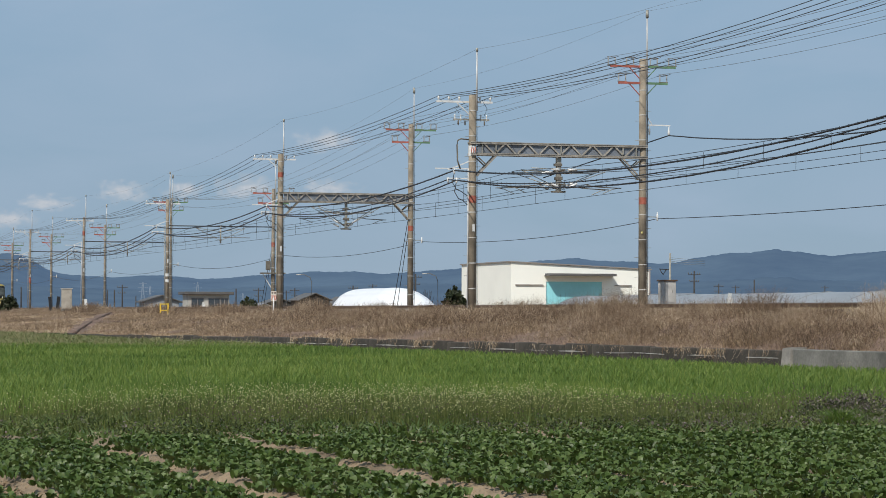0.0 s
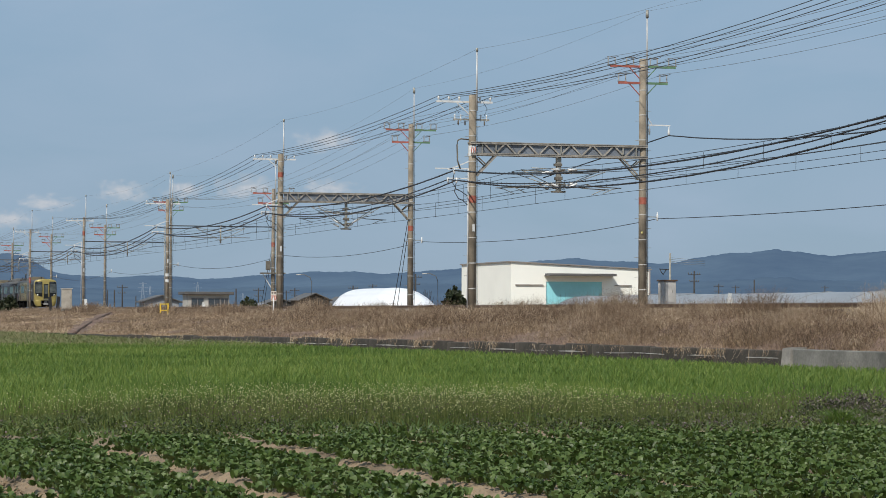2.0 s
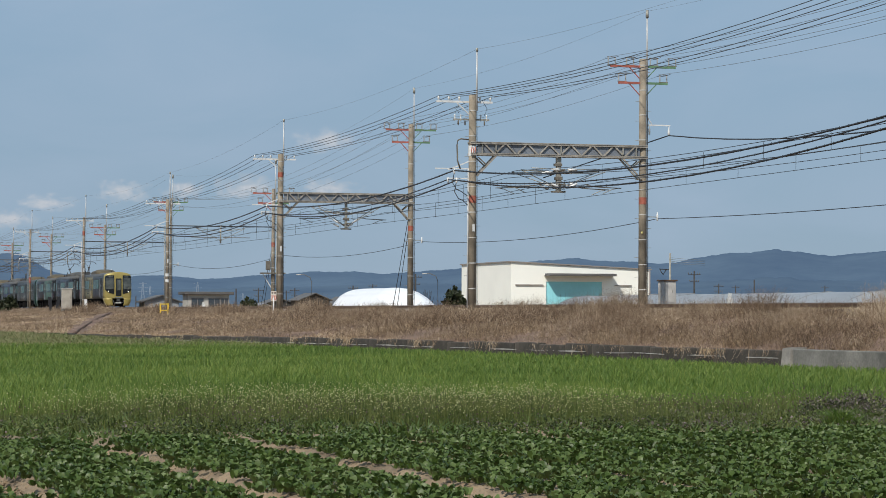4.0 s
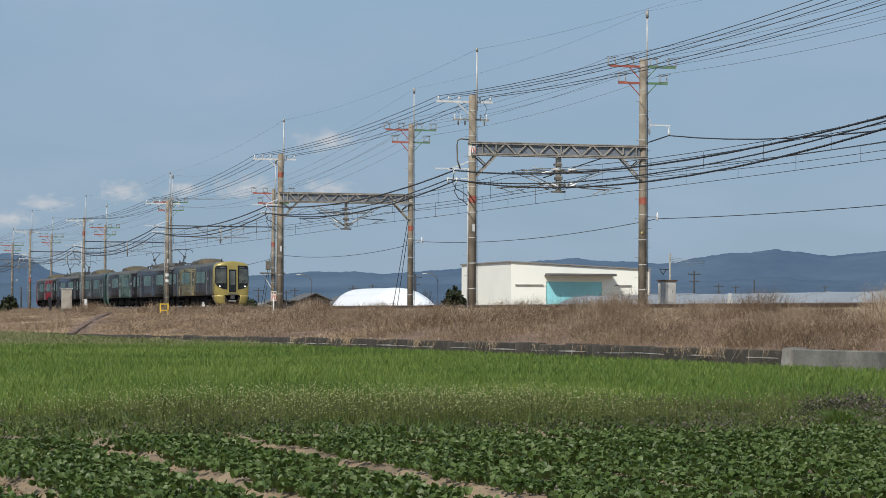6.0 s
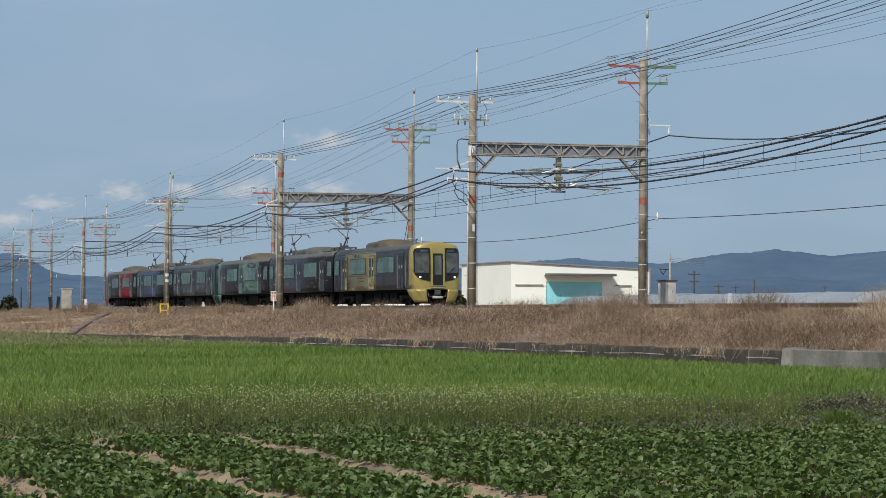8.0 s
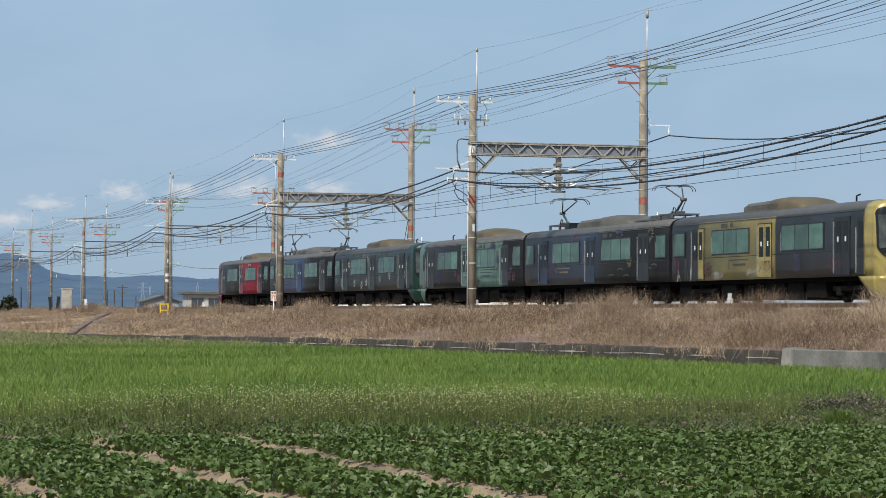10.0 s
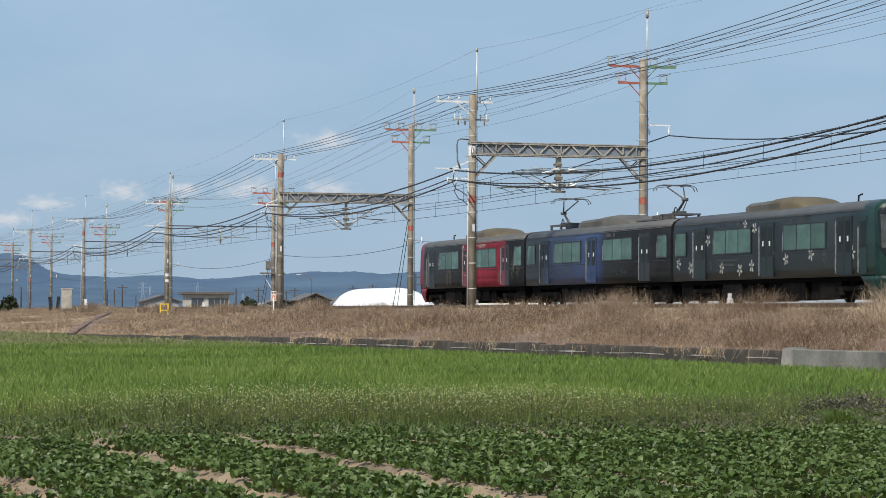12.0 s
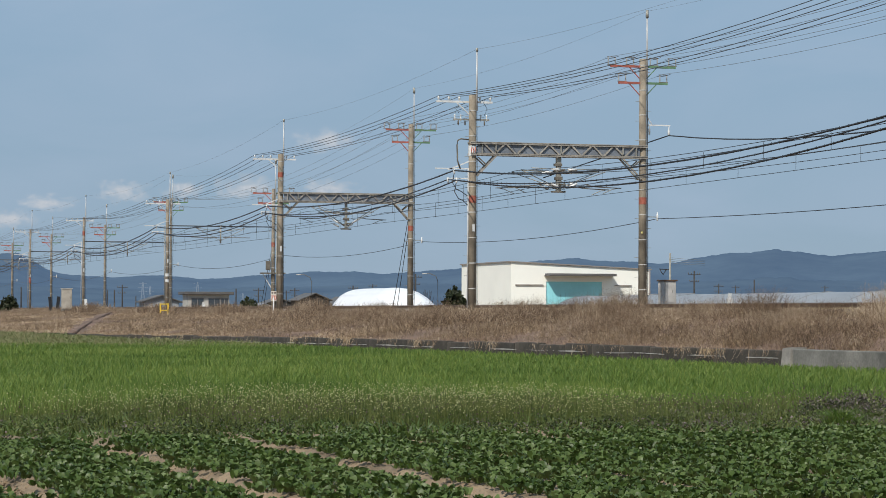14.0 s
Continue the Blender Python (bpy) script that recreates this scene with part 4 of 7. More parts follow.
# ---- greenhouses and sheds behind the line ----
def tunnel(name, x0, x1, y, w, h, material, label, ribs=True, n=14, taper=0.0):
    g = empty(name, pose(0, 0, 0), label, "greenhouse", "greenhouses")
    arc = [(y - w / 2 * math.cos(math.pi * k / n), 0.25 * h + 0.75 * h * math.sin(math.pi * k / n)) for k in range(n + 1)]
    arc = [(y - w / 2, 0)] + arc + [(y + w / 2, 0)]
    bm = bmesh.new()
    cols = []
    m = max(2, int(abs(x1 - x0) / (0.5 if taper else 0.3)))
    for i in range(m + 1):
        x = x0 + (x1 - x0) * i / m
        dip = 0.045 if i % 2 and not taper else 0.0
        if taper and abs(x - x0) < taper:
            k_ = max(0.02, math.sqrt(1 - (1 - abs(x - x0) / taper) ** 2))
            cols.append([bm.verts.new((x, y + (yy - y) * (0.35 + 0.65 * k_), zz * k_)) for yy, zz in arc])
            continue
        cols.append([bm.verts.new((x, yy + 0.02 * bumpy(x, yy, 1.7), max(0, zz - dip * (zz > 0.5) + 0.03 * bumpy(x * 0.3, zz, 1.1)))) for yy, zz in arc])
    for a, b in zip(cols, cols[1:]):
        for k in range(len(arc) - 1):
            bm.faces.new((a[k], b[k], b[k + 1], a[k + 1])).smooth = True
    bm.faces.new(cols[0])
    bm.faces.new(cols[-1][::-1])
    bmesh.ops.recalc_face_normals(bm, faces=bm.faces)
    part("film_cover", bm, material, g)
    if ribs:
        for i in range(0, m + 1, 20):
            x = x0 + (x1 - x0) * i / m
            part("hoop", polytube([(x, yy, zz + 0.02) for yy, zz in arc], 0.012, 4), M["film_grey"], g)


tunnel("plastic_greenhouse", -167.5, -185.5, 46.7, 5.0, 3.3, M["film_white"], "white plastic film tunnel greenhouse", False, 14, 7.0)
for k in range(3):
    tunnel("plastic_greenhouse", -48.0, -150.0 - 6 * k, 52.5 + 6.2 * k, 5.6, 2.62 - 0.05 * k, M["film_grey"], "long grey film tunnel greenhouse beside the line", True, 10)
tunnel("plastic_greenhouse", -176.0, -196.0, 90.0, 5.0, 3.2, M["film_white"], "white plastic film tunnel greenhouse", False)


def shed(x, y, w, d, h, rise, wall, roof, label, windows=(), flat=False, turn=0.0):
    """A low building; its front faces the line's near end. windows: (offset, width, sill, head)."""
    b = empty("farm_building", pose(x, y, 0, 0, 0, turn), label, "building", "far buildings")
    t = 0.15
    part("wall", box(-t, 0, -w / 2, w / 2, 0, h), wall, b)
    part("wall", box(-d, -d + t, -w / 2, w / 2, 0, h), wall, b)
    part("wall", box(-d + t, -t, -w / 2, -w / 2 + t, 0, h), wall, b)
    part("wall", box(-d + t, -t, w / 2 - t, w / 2, 0, h), wall, b)
    if flat:
        part("roof", box(-d - 0.3, 0.5, -w / 2 - 0.4, w / 2 + 0.4, h + 0.002, h + rise, bevel=0.03), roof, b)
    else:
        bm = bmesh.new()
        e = 0.35
        for s in (-1, 1):
            q = [(-d - e, s * (w / 2 + e), h - 0.1), (e, s * (w / 2 + e), h - 0.1), (e, 0, h + rise), (-d - e, 0, h + rise)]
            lo = [bm.verts.new(c) for c in q]
            up = [bm.verts.new((c[0], c[1], c[2] + 0.12)) for c in q]
            for f in ((3, 2, 1, 0), (4, 5, 6, 7), (0, 1, 5, 4), (1, 2, 6, 5), (2, 3, 7, 6), (3, 0, 4, 7)):
                bm.faces.new([(lo + up)[i] for i in f])
        part("roof", bm, roof, b)
        for xx in (-0.12, -d + 0.02):
            bm = bmesh.new()
            lo = [bm.verts.new((xx, q, z)) for q, z in ((-w / 2, h), (w / 2, h), (0, h + rise))]
            up = [bm.verts.new((xx + 0.1, v.co.y, v.co.z)) for v in lo]
            bm.faces.new(lo[::-1])
            bm.faces.new(up)
            for q in range(3):
                bm.faces.new((lo[q], lo[(q + 1) % 3], up[(q + 1) % 3], up[q]))
            part("gable", bm, wall, b)
    for o, ww, z0, z1 in windows:
        f = part("window", box(0.002, 0.05, o - ww / 2 - 0.06, o + ww / 2 + 0.06, z0 - 0.06, z1 + 0.06), M["trim_brown"], b)
        part("pane", box(0.051, 0.06, o - ww / 2, o - 0.03, z0, z1), M["far_glass"], f)
        part("pane", box(0.051, 0.06, o + 0.03, o + ww / 2, z0, z1), M["far_glass"], f)
    return b


def at(az, d):
    p = place(az, d)
    return p.x, p.y


x, y = at(-0.1114, 262)
shed(x, y, 3.6, 3.5, 2.55, 0.6, M["wall_grey"], M["roof_tile"], "small grey gabled shed with a dark roof", [(0.6, 0.8, 1.0, 1.8)])
x, y = at(-0.0928, 255)
shed(x, y, 4.2, 3.2, 3.25, 0.3, M["wall_pale"], M["roof_tile"], "low pale house with a flat dark roof", [(-1.15, 1.2, 1.6, 2.85), (0.55, 1.1, 1.6, 2.85), (1.6, 0.7, 1.6, 2.85)], True)
x, y = at(-0.0506, 330)
shed(x, y, 3.9, 6, 3.1, 0.85, M["wood"], M["roof_tile"], "distant brown shed with a dark roof")
x, y = at(-0.0645, 400)
shed(x, y, 4.2, 6, 2.9, 0.7, M["wood"], M["roof_tile"], "distant dark low farm buildings")
x, y = at(-0.0385, 350)
shed(x, y, 3.0, 6, 2.6, 1.0, M["wall_grey"], M["roof_tile"], "distant grey shed behind the greenhouse")
x, y = at(0.0988, 240)
shed(x, y, 3.8, 16, 2.9, 0.45, M["tin"], M["tin"], "grey tin roofed shed behind the greenhouses")
x, y = at(-0.0708, 300)
shed(x, y, 2.2, 5, 1.9, 0.6, M["wall_pale"], M["tin"], "tiny pale shed near the line")


# ---- far utility poles, lamp, pylons ----
def utility_pole(az, d, h, arms=2, material=None, r=0.11):
    x, y = at(az, d)
    p = empty("utility_pole", pose(x, y, 0), "far dark utility pole with crossarms", "utility pole", "far utility poles")
    part("shaft", tube((0, 0, 0), (0, 0, h), r, r * 0.75, 8), material or M["wood"], p)
    for k in range(arms):
        z = h - 0.35 - 0.75 * k
        a = part("crossarm", box(-0.03, 0.03, -0.7 + 0.2 * k, 0.7 - 0.2 * k, z - 0.028, z + 0.028), M["wood"], p)
        for yy in (-0.66, -0.33, 0.33, 0.6):
            part("insulator", lathe([(0.03, 0.05), (0.045, 0.08), (0.03, 0.2)], 6, at=(0, yy * (1 - 0.2 * k), z)), M["steel_dark"], a)


# side per metre ahead, distance, height, crossarms
POLES = ((-0.1271, 330, 5.01, 2), (-0.1331, 330, 4.35, 0), (-0.1302, 330, 4.35, 0), (-0.1217, 420, 4.07, 0), (-0.082, 340, 4.66, 0), (-0.0731, 340, 4.74, 2),
          (-0.0587, 360, 4.92, 2), (-0.0621, 380, 4.77, 1), (-0.0356, 330, 5.01, 2), (-0.0108, 270, 5.65, 2), (0.0997, 260, 5.91, 2), (0.1094, 330, 5.45, 2),
          (0.1235, 300, 5.57, 0), (0.1161, 420, 6.24, 1), (0.1515, 420, 6.24, 2), (-0.1672, 330, 4.64, 0), (-0.0278, 400, 6.02, 2))
for side, ahead, tall, arms in POLES:
    utility_pole(side, ahead, tall, arms)
utility_pole(0.0901, 200, 6.33, 0, M["steel"], 0.105)


def wire_rack():
    x, y = at(0.0901, 200)
    r = empty("service_arm", pose(x, y, 0), "rack of service wires fixed on the grey utility pole", "bracket")
    for k in range(4):
        part("wire", polytube([(0, 0.1, 5.95 - 0.14 * k), (0.5, 1.0, 5.86 - 0.14 * k), (1.4, 2.4, 5.75 - 0.13 * k)], 0.014, 4), M["wire_pale"], r)
    part("arm", bar((0, -0.1, 5.0), (0, -0.9, 5.05), 0.06), M["cable"], r)
    part("loop", polytube([(0, -0.3, 5.05), (0, -0.6, 4.6), (0, -0.85, 5.0)], 0.04, 5), M["cable"], r)


wire_rack()


def street_lamp(az, d, h, s):
    x, y = at(az, d)
    p = empty("street_lamp", pose(x, y, 0), "tall slim far street lamp with a curved arm", "street lamp", "street lamps")
    part("post", polytube([(0, 0, 0), (0, 0, h * 0.85), (0, -0.25 * s, h * 0.95), (0, -1.0 * s, h), (0, -1.6 * s, h)], 0.045, 6), M["steel_dark"], p)
    part("lantern", box(-0.12, 0.12, min(-1.5 * s, -2.1 * s), max(-1.5 * s, -2.1 * s), h - 0.06, h + 0.06, bevel=0.03), M["cab_grey"], p)


street_lamp(-0.052, 330, 6.4, 1)
street_lamp(-0.002, 330, 6.6, 1)


def pylon(az, d, h):
    x, y = at(az, d)
    p = empty("pylon", pose(x, y, 0), "pale lattice transmission pylon far in front of the hills", "pylon", "pylons")
    bm = bmesh.new()
    w = h * 0.09
    for sx in (-1, 1):
        for sy in (-1, 1):
            bar((sx * w, sy * w, 0), (sx * w * 0.12, sy * w * 0.12, h), h * 0.007, h * 0.007, bm)
    for k in range(9):
        f, g = k / 9, (k + 1) / 9
        for s in (-1, 1):
            bar((w, s * w * (1 - 0.88 * f), h * f), (w * 0.5, -s * w * (1 - 0.88 * g), h * g), h * 0.005, h * 0.005, bm)
    part("tower", bm, M["pylon"], p)
    for z, q in ((0.95, 0.12), (0.82, 0.15), (0.69, 0.13)):
        part("arm", bar((0, -h * q, h * z), (0, h * q, h * z), h * 0.008), M["pylon"], p)


for side, tall in ((-0.0973, 28.3), (-0.119, 28.3), (-0.1161, 24.2), (-0.0793, 18.5)):
    pylon(side, 2300, tall)


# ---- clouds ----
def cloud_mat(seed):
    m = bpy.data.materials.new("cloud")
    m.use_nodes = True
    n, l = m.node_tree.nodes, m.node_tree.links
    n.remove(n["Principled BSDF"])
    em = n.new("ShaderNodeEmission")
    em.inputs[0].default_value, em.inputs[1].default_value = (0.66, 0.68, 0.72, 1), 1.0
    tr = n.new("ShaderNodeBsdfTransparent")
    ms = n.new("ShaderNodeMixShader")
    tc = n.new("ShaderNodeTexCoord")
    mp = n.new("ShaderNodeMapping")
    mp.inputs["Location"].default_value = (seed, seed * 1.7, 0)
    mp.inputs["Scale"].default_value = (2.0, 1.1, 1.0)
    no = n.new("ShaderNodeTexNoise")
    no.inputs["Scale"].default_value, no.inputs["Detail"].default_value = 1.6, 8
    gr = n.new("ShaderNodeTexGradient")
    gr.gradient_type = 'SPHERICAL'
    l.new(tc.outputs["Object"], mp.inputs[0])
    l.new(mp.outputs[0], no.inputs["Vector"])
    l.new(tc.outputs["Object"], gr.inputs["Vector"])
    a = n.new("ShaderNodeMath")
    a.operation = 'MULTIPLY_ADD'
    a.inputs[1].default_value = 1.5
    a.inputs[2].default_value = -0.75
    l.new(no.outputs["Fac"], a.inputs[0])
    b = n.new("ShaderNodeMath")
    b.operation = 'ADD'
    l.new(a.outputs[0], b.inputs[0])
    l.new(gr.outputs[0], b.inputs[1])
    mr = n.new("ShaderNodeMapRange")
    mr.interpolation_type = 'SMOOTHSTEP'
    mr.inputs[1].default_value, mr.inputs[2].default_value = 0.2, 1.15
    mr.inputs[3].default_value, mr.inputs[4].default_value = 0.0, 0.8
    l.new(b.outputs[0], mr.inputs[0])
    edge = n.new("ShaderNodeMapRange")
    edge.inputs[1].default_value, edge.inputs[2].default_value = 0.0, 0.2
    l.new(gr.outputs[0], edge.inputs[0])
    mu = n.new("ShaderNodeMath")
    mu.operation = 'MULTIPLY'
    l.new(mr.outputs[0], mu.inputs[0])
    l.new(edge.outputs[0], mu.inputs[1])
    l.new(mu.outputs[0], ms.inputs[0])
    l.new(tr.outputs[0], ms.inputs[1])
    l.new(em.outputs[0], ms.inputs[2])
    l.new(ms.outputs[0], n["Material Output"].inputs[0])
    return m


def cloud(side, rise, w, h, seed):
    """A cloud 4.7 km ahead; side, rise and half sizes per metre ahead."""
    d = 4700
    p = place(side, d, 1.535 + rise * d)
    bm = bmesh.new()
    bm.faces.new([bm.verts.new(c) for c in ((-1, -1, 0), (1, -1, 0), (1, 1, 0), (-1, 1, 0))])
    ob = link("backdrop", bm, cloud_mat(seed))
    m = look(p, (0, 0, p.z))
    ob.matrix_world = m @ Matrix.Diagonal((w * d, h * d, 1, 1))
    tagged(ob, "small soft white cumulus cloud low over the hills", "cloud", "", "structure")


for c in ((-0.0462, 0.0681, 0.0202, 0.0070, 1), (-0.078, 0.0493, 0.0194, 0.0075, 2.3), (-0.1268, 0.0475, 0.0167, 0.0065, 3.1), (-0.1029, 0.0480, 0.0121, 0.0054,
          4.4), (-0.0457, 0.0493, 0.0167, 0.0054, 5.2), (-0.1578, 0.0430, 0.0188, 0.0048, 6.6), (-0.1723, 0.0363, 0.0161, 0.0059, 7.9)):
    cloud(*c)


# ---- shrubs behind the line ----
def shrub(az, d, w, h, seed, bare=False):
    rng = np.random.default_rng(seed)
    x, y = at(az, d)
    s = empty("shrub", pose(x, y, 0), "bare grey leafless shrub in a field" if bare else "dark evergreen shrub behind the railway", "shrub", "shrubs")
    bm = bmesh.new()
    for k in range(40 if bare else 7):
        a = rng.uniform(0, 6.28)
        b = (rng.uniform(0.3, 1) * w / 2 * math.cos(a), rng.uniform(0.3, 1) * w / 2 * math.sin(a), h * rng.uniform(0.6, 1.0))
        tube((0.1 * math.cos(a), 0.1 * math.sin(a), 0), b, 0.05, 0.012, 4, bm)
    part("stems", bm, M["wood"], s)
    if not bare:
        n = 1500
        u = rng.normal(size=(n, 3))
        u /= np.linalg.norm(u, axis=1)[:, None]
        rad = rng.uniform(0.55, 1.0, n)[:, None] * (1 + 0.25 * np.sin(u[:, :1] * 7 + seed) * np.cos(u[:, 1:2] * 6))
        c = u * rad * np.array([w / 2, w / 2, h / 2]) + np.array([0, 0, h * 0.52])
        q = rng.normal(size=(n, 2, 3)) * 0.13
        v = np.concatenate([c[:, None] - q[:, :1], c[:, None] + q[:, 1:], c[:, None] + q[:, :1], c[:, None] - q[:, 1:]], 1).reshape(-1, 3)
        ob = soup("leaves", v, np.arange(n * 4).reshape(-1, 4), M["evergreen"], "", "")
        ob.parent = s


shrub(0.0045, 190, 1.6, 3.2, 1)
shrub(-0.1718, 300, 2.2, 3.1, 31)
shrub(-0.0771, 300, 2.4, 3.0, 2)
shrub(-0.0076, 200, 2.0, 3.4, 3, True)
for k, side in enumerate((-0.0861, -0.0681, -0.0536, -0.0435, -0.0323, -0.0188)):
    shrub(side, 420, 4.0, 2.7, 10 + k)


# ---- crops, grass and weeds ----
AX = np.array([FWD.x, FWD.y])
SX = np.array([RGT.x, RGT.y])


def wedge(n, d0, d1, power, seed, half=0.19):
    """Places in the wide strip ahead, thinning with distance."""
    rng = np.random.default_rng(seed)
    u = rng.random(n)
    e = 2.0 - power
    d = (d0 ** e + u * (d1 ** e - d0 ** e)) ** (1 / e)
    a = rng.uniform(-half, half, n)
    p = d[:, None] * AX + (a * d)[:, None] * SX
    return p, d, rng


def clump(p, s, seed):
    """Smooth wavy field of values about 0..1."""
    x, y = p[:, 0] * s, p[:, 1] * s
    v = np.sin(x * 1.3 + 1.7 * np.sin(y * 0.9 + seed)) + np.sin(y * 1.7 + 1.3 * np.sin(x * 1.1 + seed * 2)) + 0.6 * np.sin(2.9 * x + 3.1 * y + seed)
    return 0.5 + v / 5.2


def blades(name, p, z, hgt, wid, lean, rng, material, label, category):
    """Curved blades: a quad and a tip, at places p, ground z."""
    n = len(p)
    th = rng.uniform(0, 2 * np.pi, n)
    dr = np.stack([np.cos(th), np.sin(th)], 1)
    ph = rng.uniform(-0.9, 0.9, n) + math.atan2(SX[1], SX[0])
    sd = np.stack([np.cos(ph), np.sin(ph)], 1) * (wid / 2)[:, None]
    l1 = (hgt * lean * 0.35)[:, None] * dr
    l2 = (hgt * lean)[:, None] * dr
    v = np.zeros((n, 5, 3))
    v[:, 0, :2], v[:, 0, 2] = p - sd, z
    v[:, 1, :2], v[:, 1, 2] = p + sd, z
    v[:, 2, :2], v[:, 2, 2] = p + l1 + sd * 0.8, z + hgt * 0.6
    v[:, 3, :2], v[:, 3, 2] = p + l1 - sd * 0.8, z + hgt * 0.6
    v[:, 4, :2], v[:, 4, 2] = p + l2, z + hgt * (1 - 0.25 * lean)
    b = np.arange(n) * 5
    faces = [f for i in b.tolist() for f in ((i, i + 1, i + 2, i + 3), (i + 3, i + 2, i + 4))]
    return soup(name, v.reshape(-1, 3), faces, material, label, category)


def wheat():
    p, d, rng = wedge(350000, 33, 215, 1.35, 11)
    keep = (p[:, 0] < -34.2 + 0.5 * np.sin(p[:, 1] * 1.3)) & (p[:, 1] < 27.6 + 0.105 * (p[:, 0] + 62) - 0.35)
    keep &= p[:, 0] > -104 - 5 * clump(p, 0.25, 1.0)
    p, d = p[keep], d[keep]
    n = len(p)
    row = 1 - 0.10 * clump(p, 0.5, 3.0)
    h = rng.uniform(0.16, 0.33, n) * row * (0.9 + 0.2 * clump(p, 0.15, 1.0))
    # lower weedy margin at the far end
    far = np.clip((-p[:, 0] - 120) / 15, 0, 1)
    h *= 1 - 0.35 * far
    w = rng.uniform(0.009, 0.017, n) * np.maximum(1, d / 38) ** 0.95
    blades("wheat_field", p, np.zeros(n), h, w, rng.uniform(0.08, 0.6, n), rng, M["wheat"], "dense young green wheat in a flat field", "wheat")


def margin_weeds():
    """Mixed weeds and old grass on the field's far margin, under the bank."""
    rng = np.random.default_rng(91)
    n = 60000
    x = -98 - 90 * rng.random(n) ** 1.3
    edge = 27.6 + 0.105 * (x + 62) - 0.3
    y = edge - (edge - 0.08 * -x) * rng.random(n)
    p = np.stack([x, y], 1)
    p = p[rng.random(n) < (0.45 + 0.7 * clump(p, 0.5, 2.2)) * np.interp(-p[:, 0], [98, 106], [0.1, 1.0])]
    n = len(p)
    d = np.linalg.norm(p, axis=1)
    blades("margin_weeds", p, np.zeros(n), rng.uniform(0.12, 0.40, n) * (0.5 + 0.8 * clump(p, 0.7, 4.0)), rng.uniform(0.010, 0.022, n) * d / 55, rng.uniform(0.3, 1.5, n), rng, M["margin"], "olive green weeds on the far margin of the field", "weeds")


def bank_z(p):
    w = 27.6 + 0.105 * (p[:, 0] + 62)
    f = np.clip((p[:, 1] - w - 0.12) / (32.4 - w), 0, 1)
    z0 = 0.50 - np.interp(-p[:, 0], [62, 95, 130, 165], [0.0, 0.07, 0.25, 0.40])
    return z0 + (1.45 - z0) * f ** 0.85 - 0.06, f


def twigs(name, p, z, ln, wid, tilt, rng, material, label, category):
    """Short stiff stems, each with two side shoots, leaning every way."""
    n = len(p)
    th = rng.uniform(0, 2 * np.pi, n)
    base = np.concatenate([p, z[:, None]], 1)
    d = np.stack([np.sin(tilt) * np.cos(th), np.sin(tilt) * np.sin(th), np.cos(tilt)], 1)
    V = []
    for a, q, turn in ((0.0, 1.0, 0.0), (0.35, 0.55, 0.7), (0.6, 0.4, -0.8)):
        o = base + d * (ln * a)[:, None]
        e = d.copy()
        ph = rng.uniform(0, 2 * np.pi, n)
        if turn:
            e = e + abs(turn) * np.stack([np.cos(ph), np.sin(ph), 0.2 * np.cos(ph * 2)], 1)
            e /= np.linalg.norm(e, axis=1)[:, None]
        tip = o + e * (ln * q)[:, None]
        sd = np.cross(e, np.array([FWD.x, FWD.y, 0.0]))
        sd /= np.linalg.norm(sd, axis=1)[:, None] + 1e-6
        sd *= (wid / 2 * (1.0 if not turn else 0.7))[:, None]
        V.append(np.stack([o - sd, o + sd, tip], 1).reshape(-1, 3))
    v = np.concatenate(V)
    return soup(name, v, np.arange(len(v)).reshape(-1, 3), material, label, category)


def ramp_gap(p):
    """1 on the worn ramp across the bank, 0 off it."""
    off = np.abs(p[:, 1] - 31.5 - (p[:, 0] + 210) * -12.3 / 67.5)
    return np.clip(1.6 - off / 0.7, 0, 1) * (p[:, 0] < -142) * (p[:, 0] > -211)


def cover(p, f):
    """How thick the brush stands: in tussocks, thin where ballast and soil lie bare."""
    c = np.clip(2.6 * (clump(p, 1.5, 5.0) * 0.5 + clump(p, 0.42, 2.0) * 0.5) - 0.72, 0.05, 1.15)
    shoulder = np.clip((f - 0.55) / 0.3, 0, 1) * np.interp(-p[:, 0], [60, 76, 84, 100], [0.85, 0.7, 0.3, 0.15]) * np.clip(2.2 * clump(p, 0.33, 1.2) - 0.1, 0.2, 1)
    far = np.interp(-p[:, 0], [85, 120, 170], [0.0, 0.4, 0.6])
    bare = np.clip(1.6 - 3.0 * clump(p, 0.16, 8.0), 0, 1) * far * 1.6
    return c * (1 - shoulder) * (1 - np.clip(bare, 0, 0.9)) * (1 - ramp_gap(p))


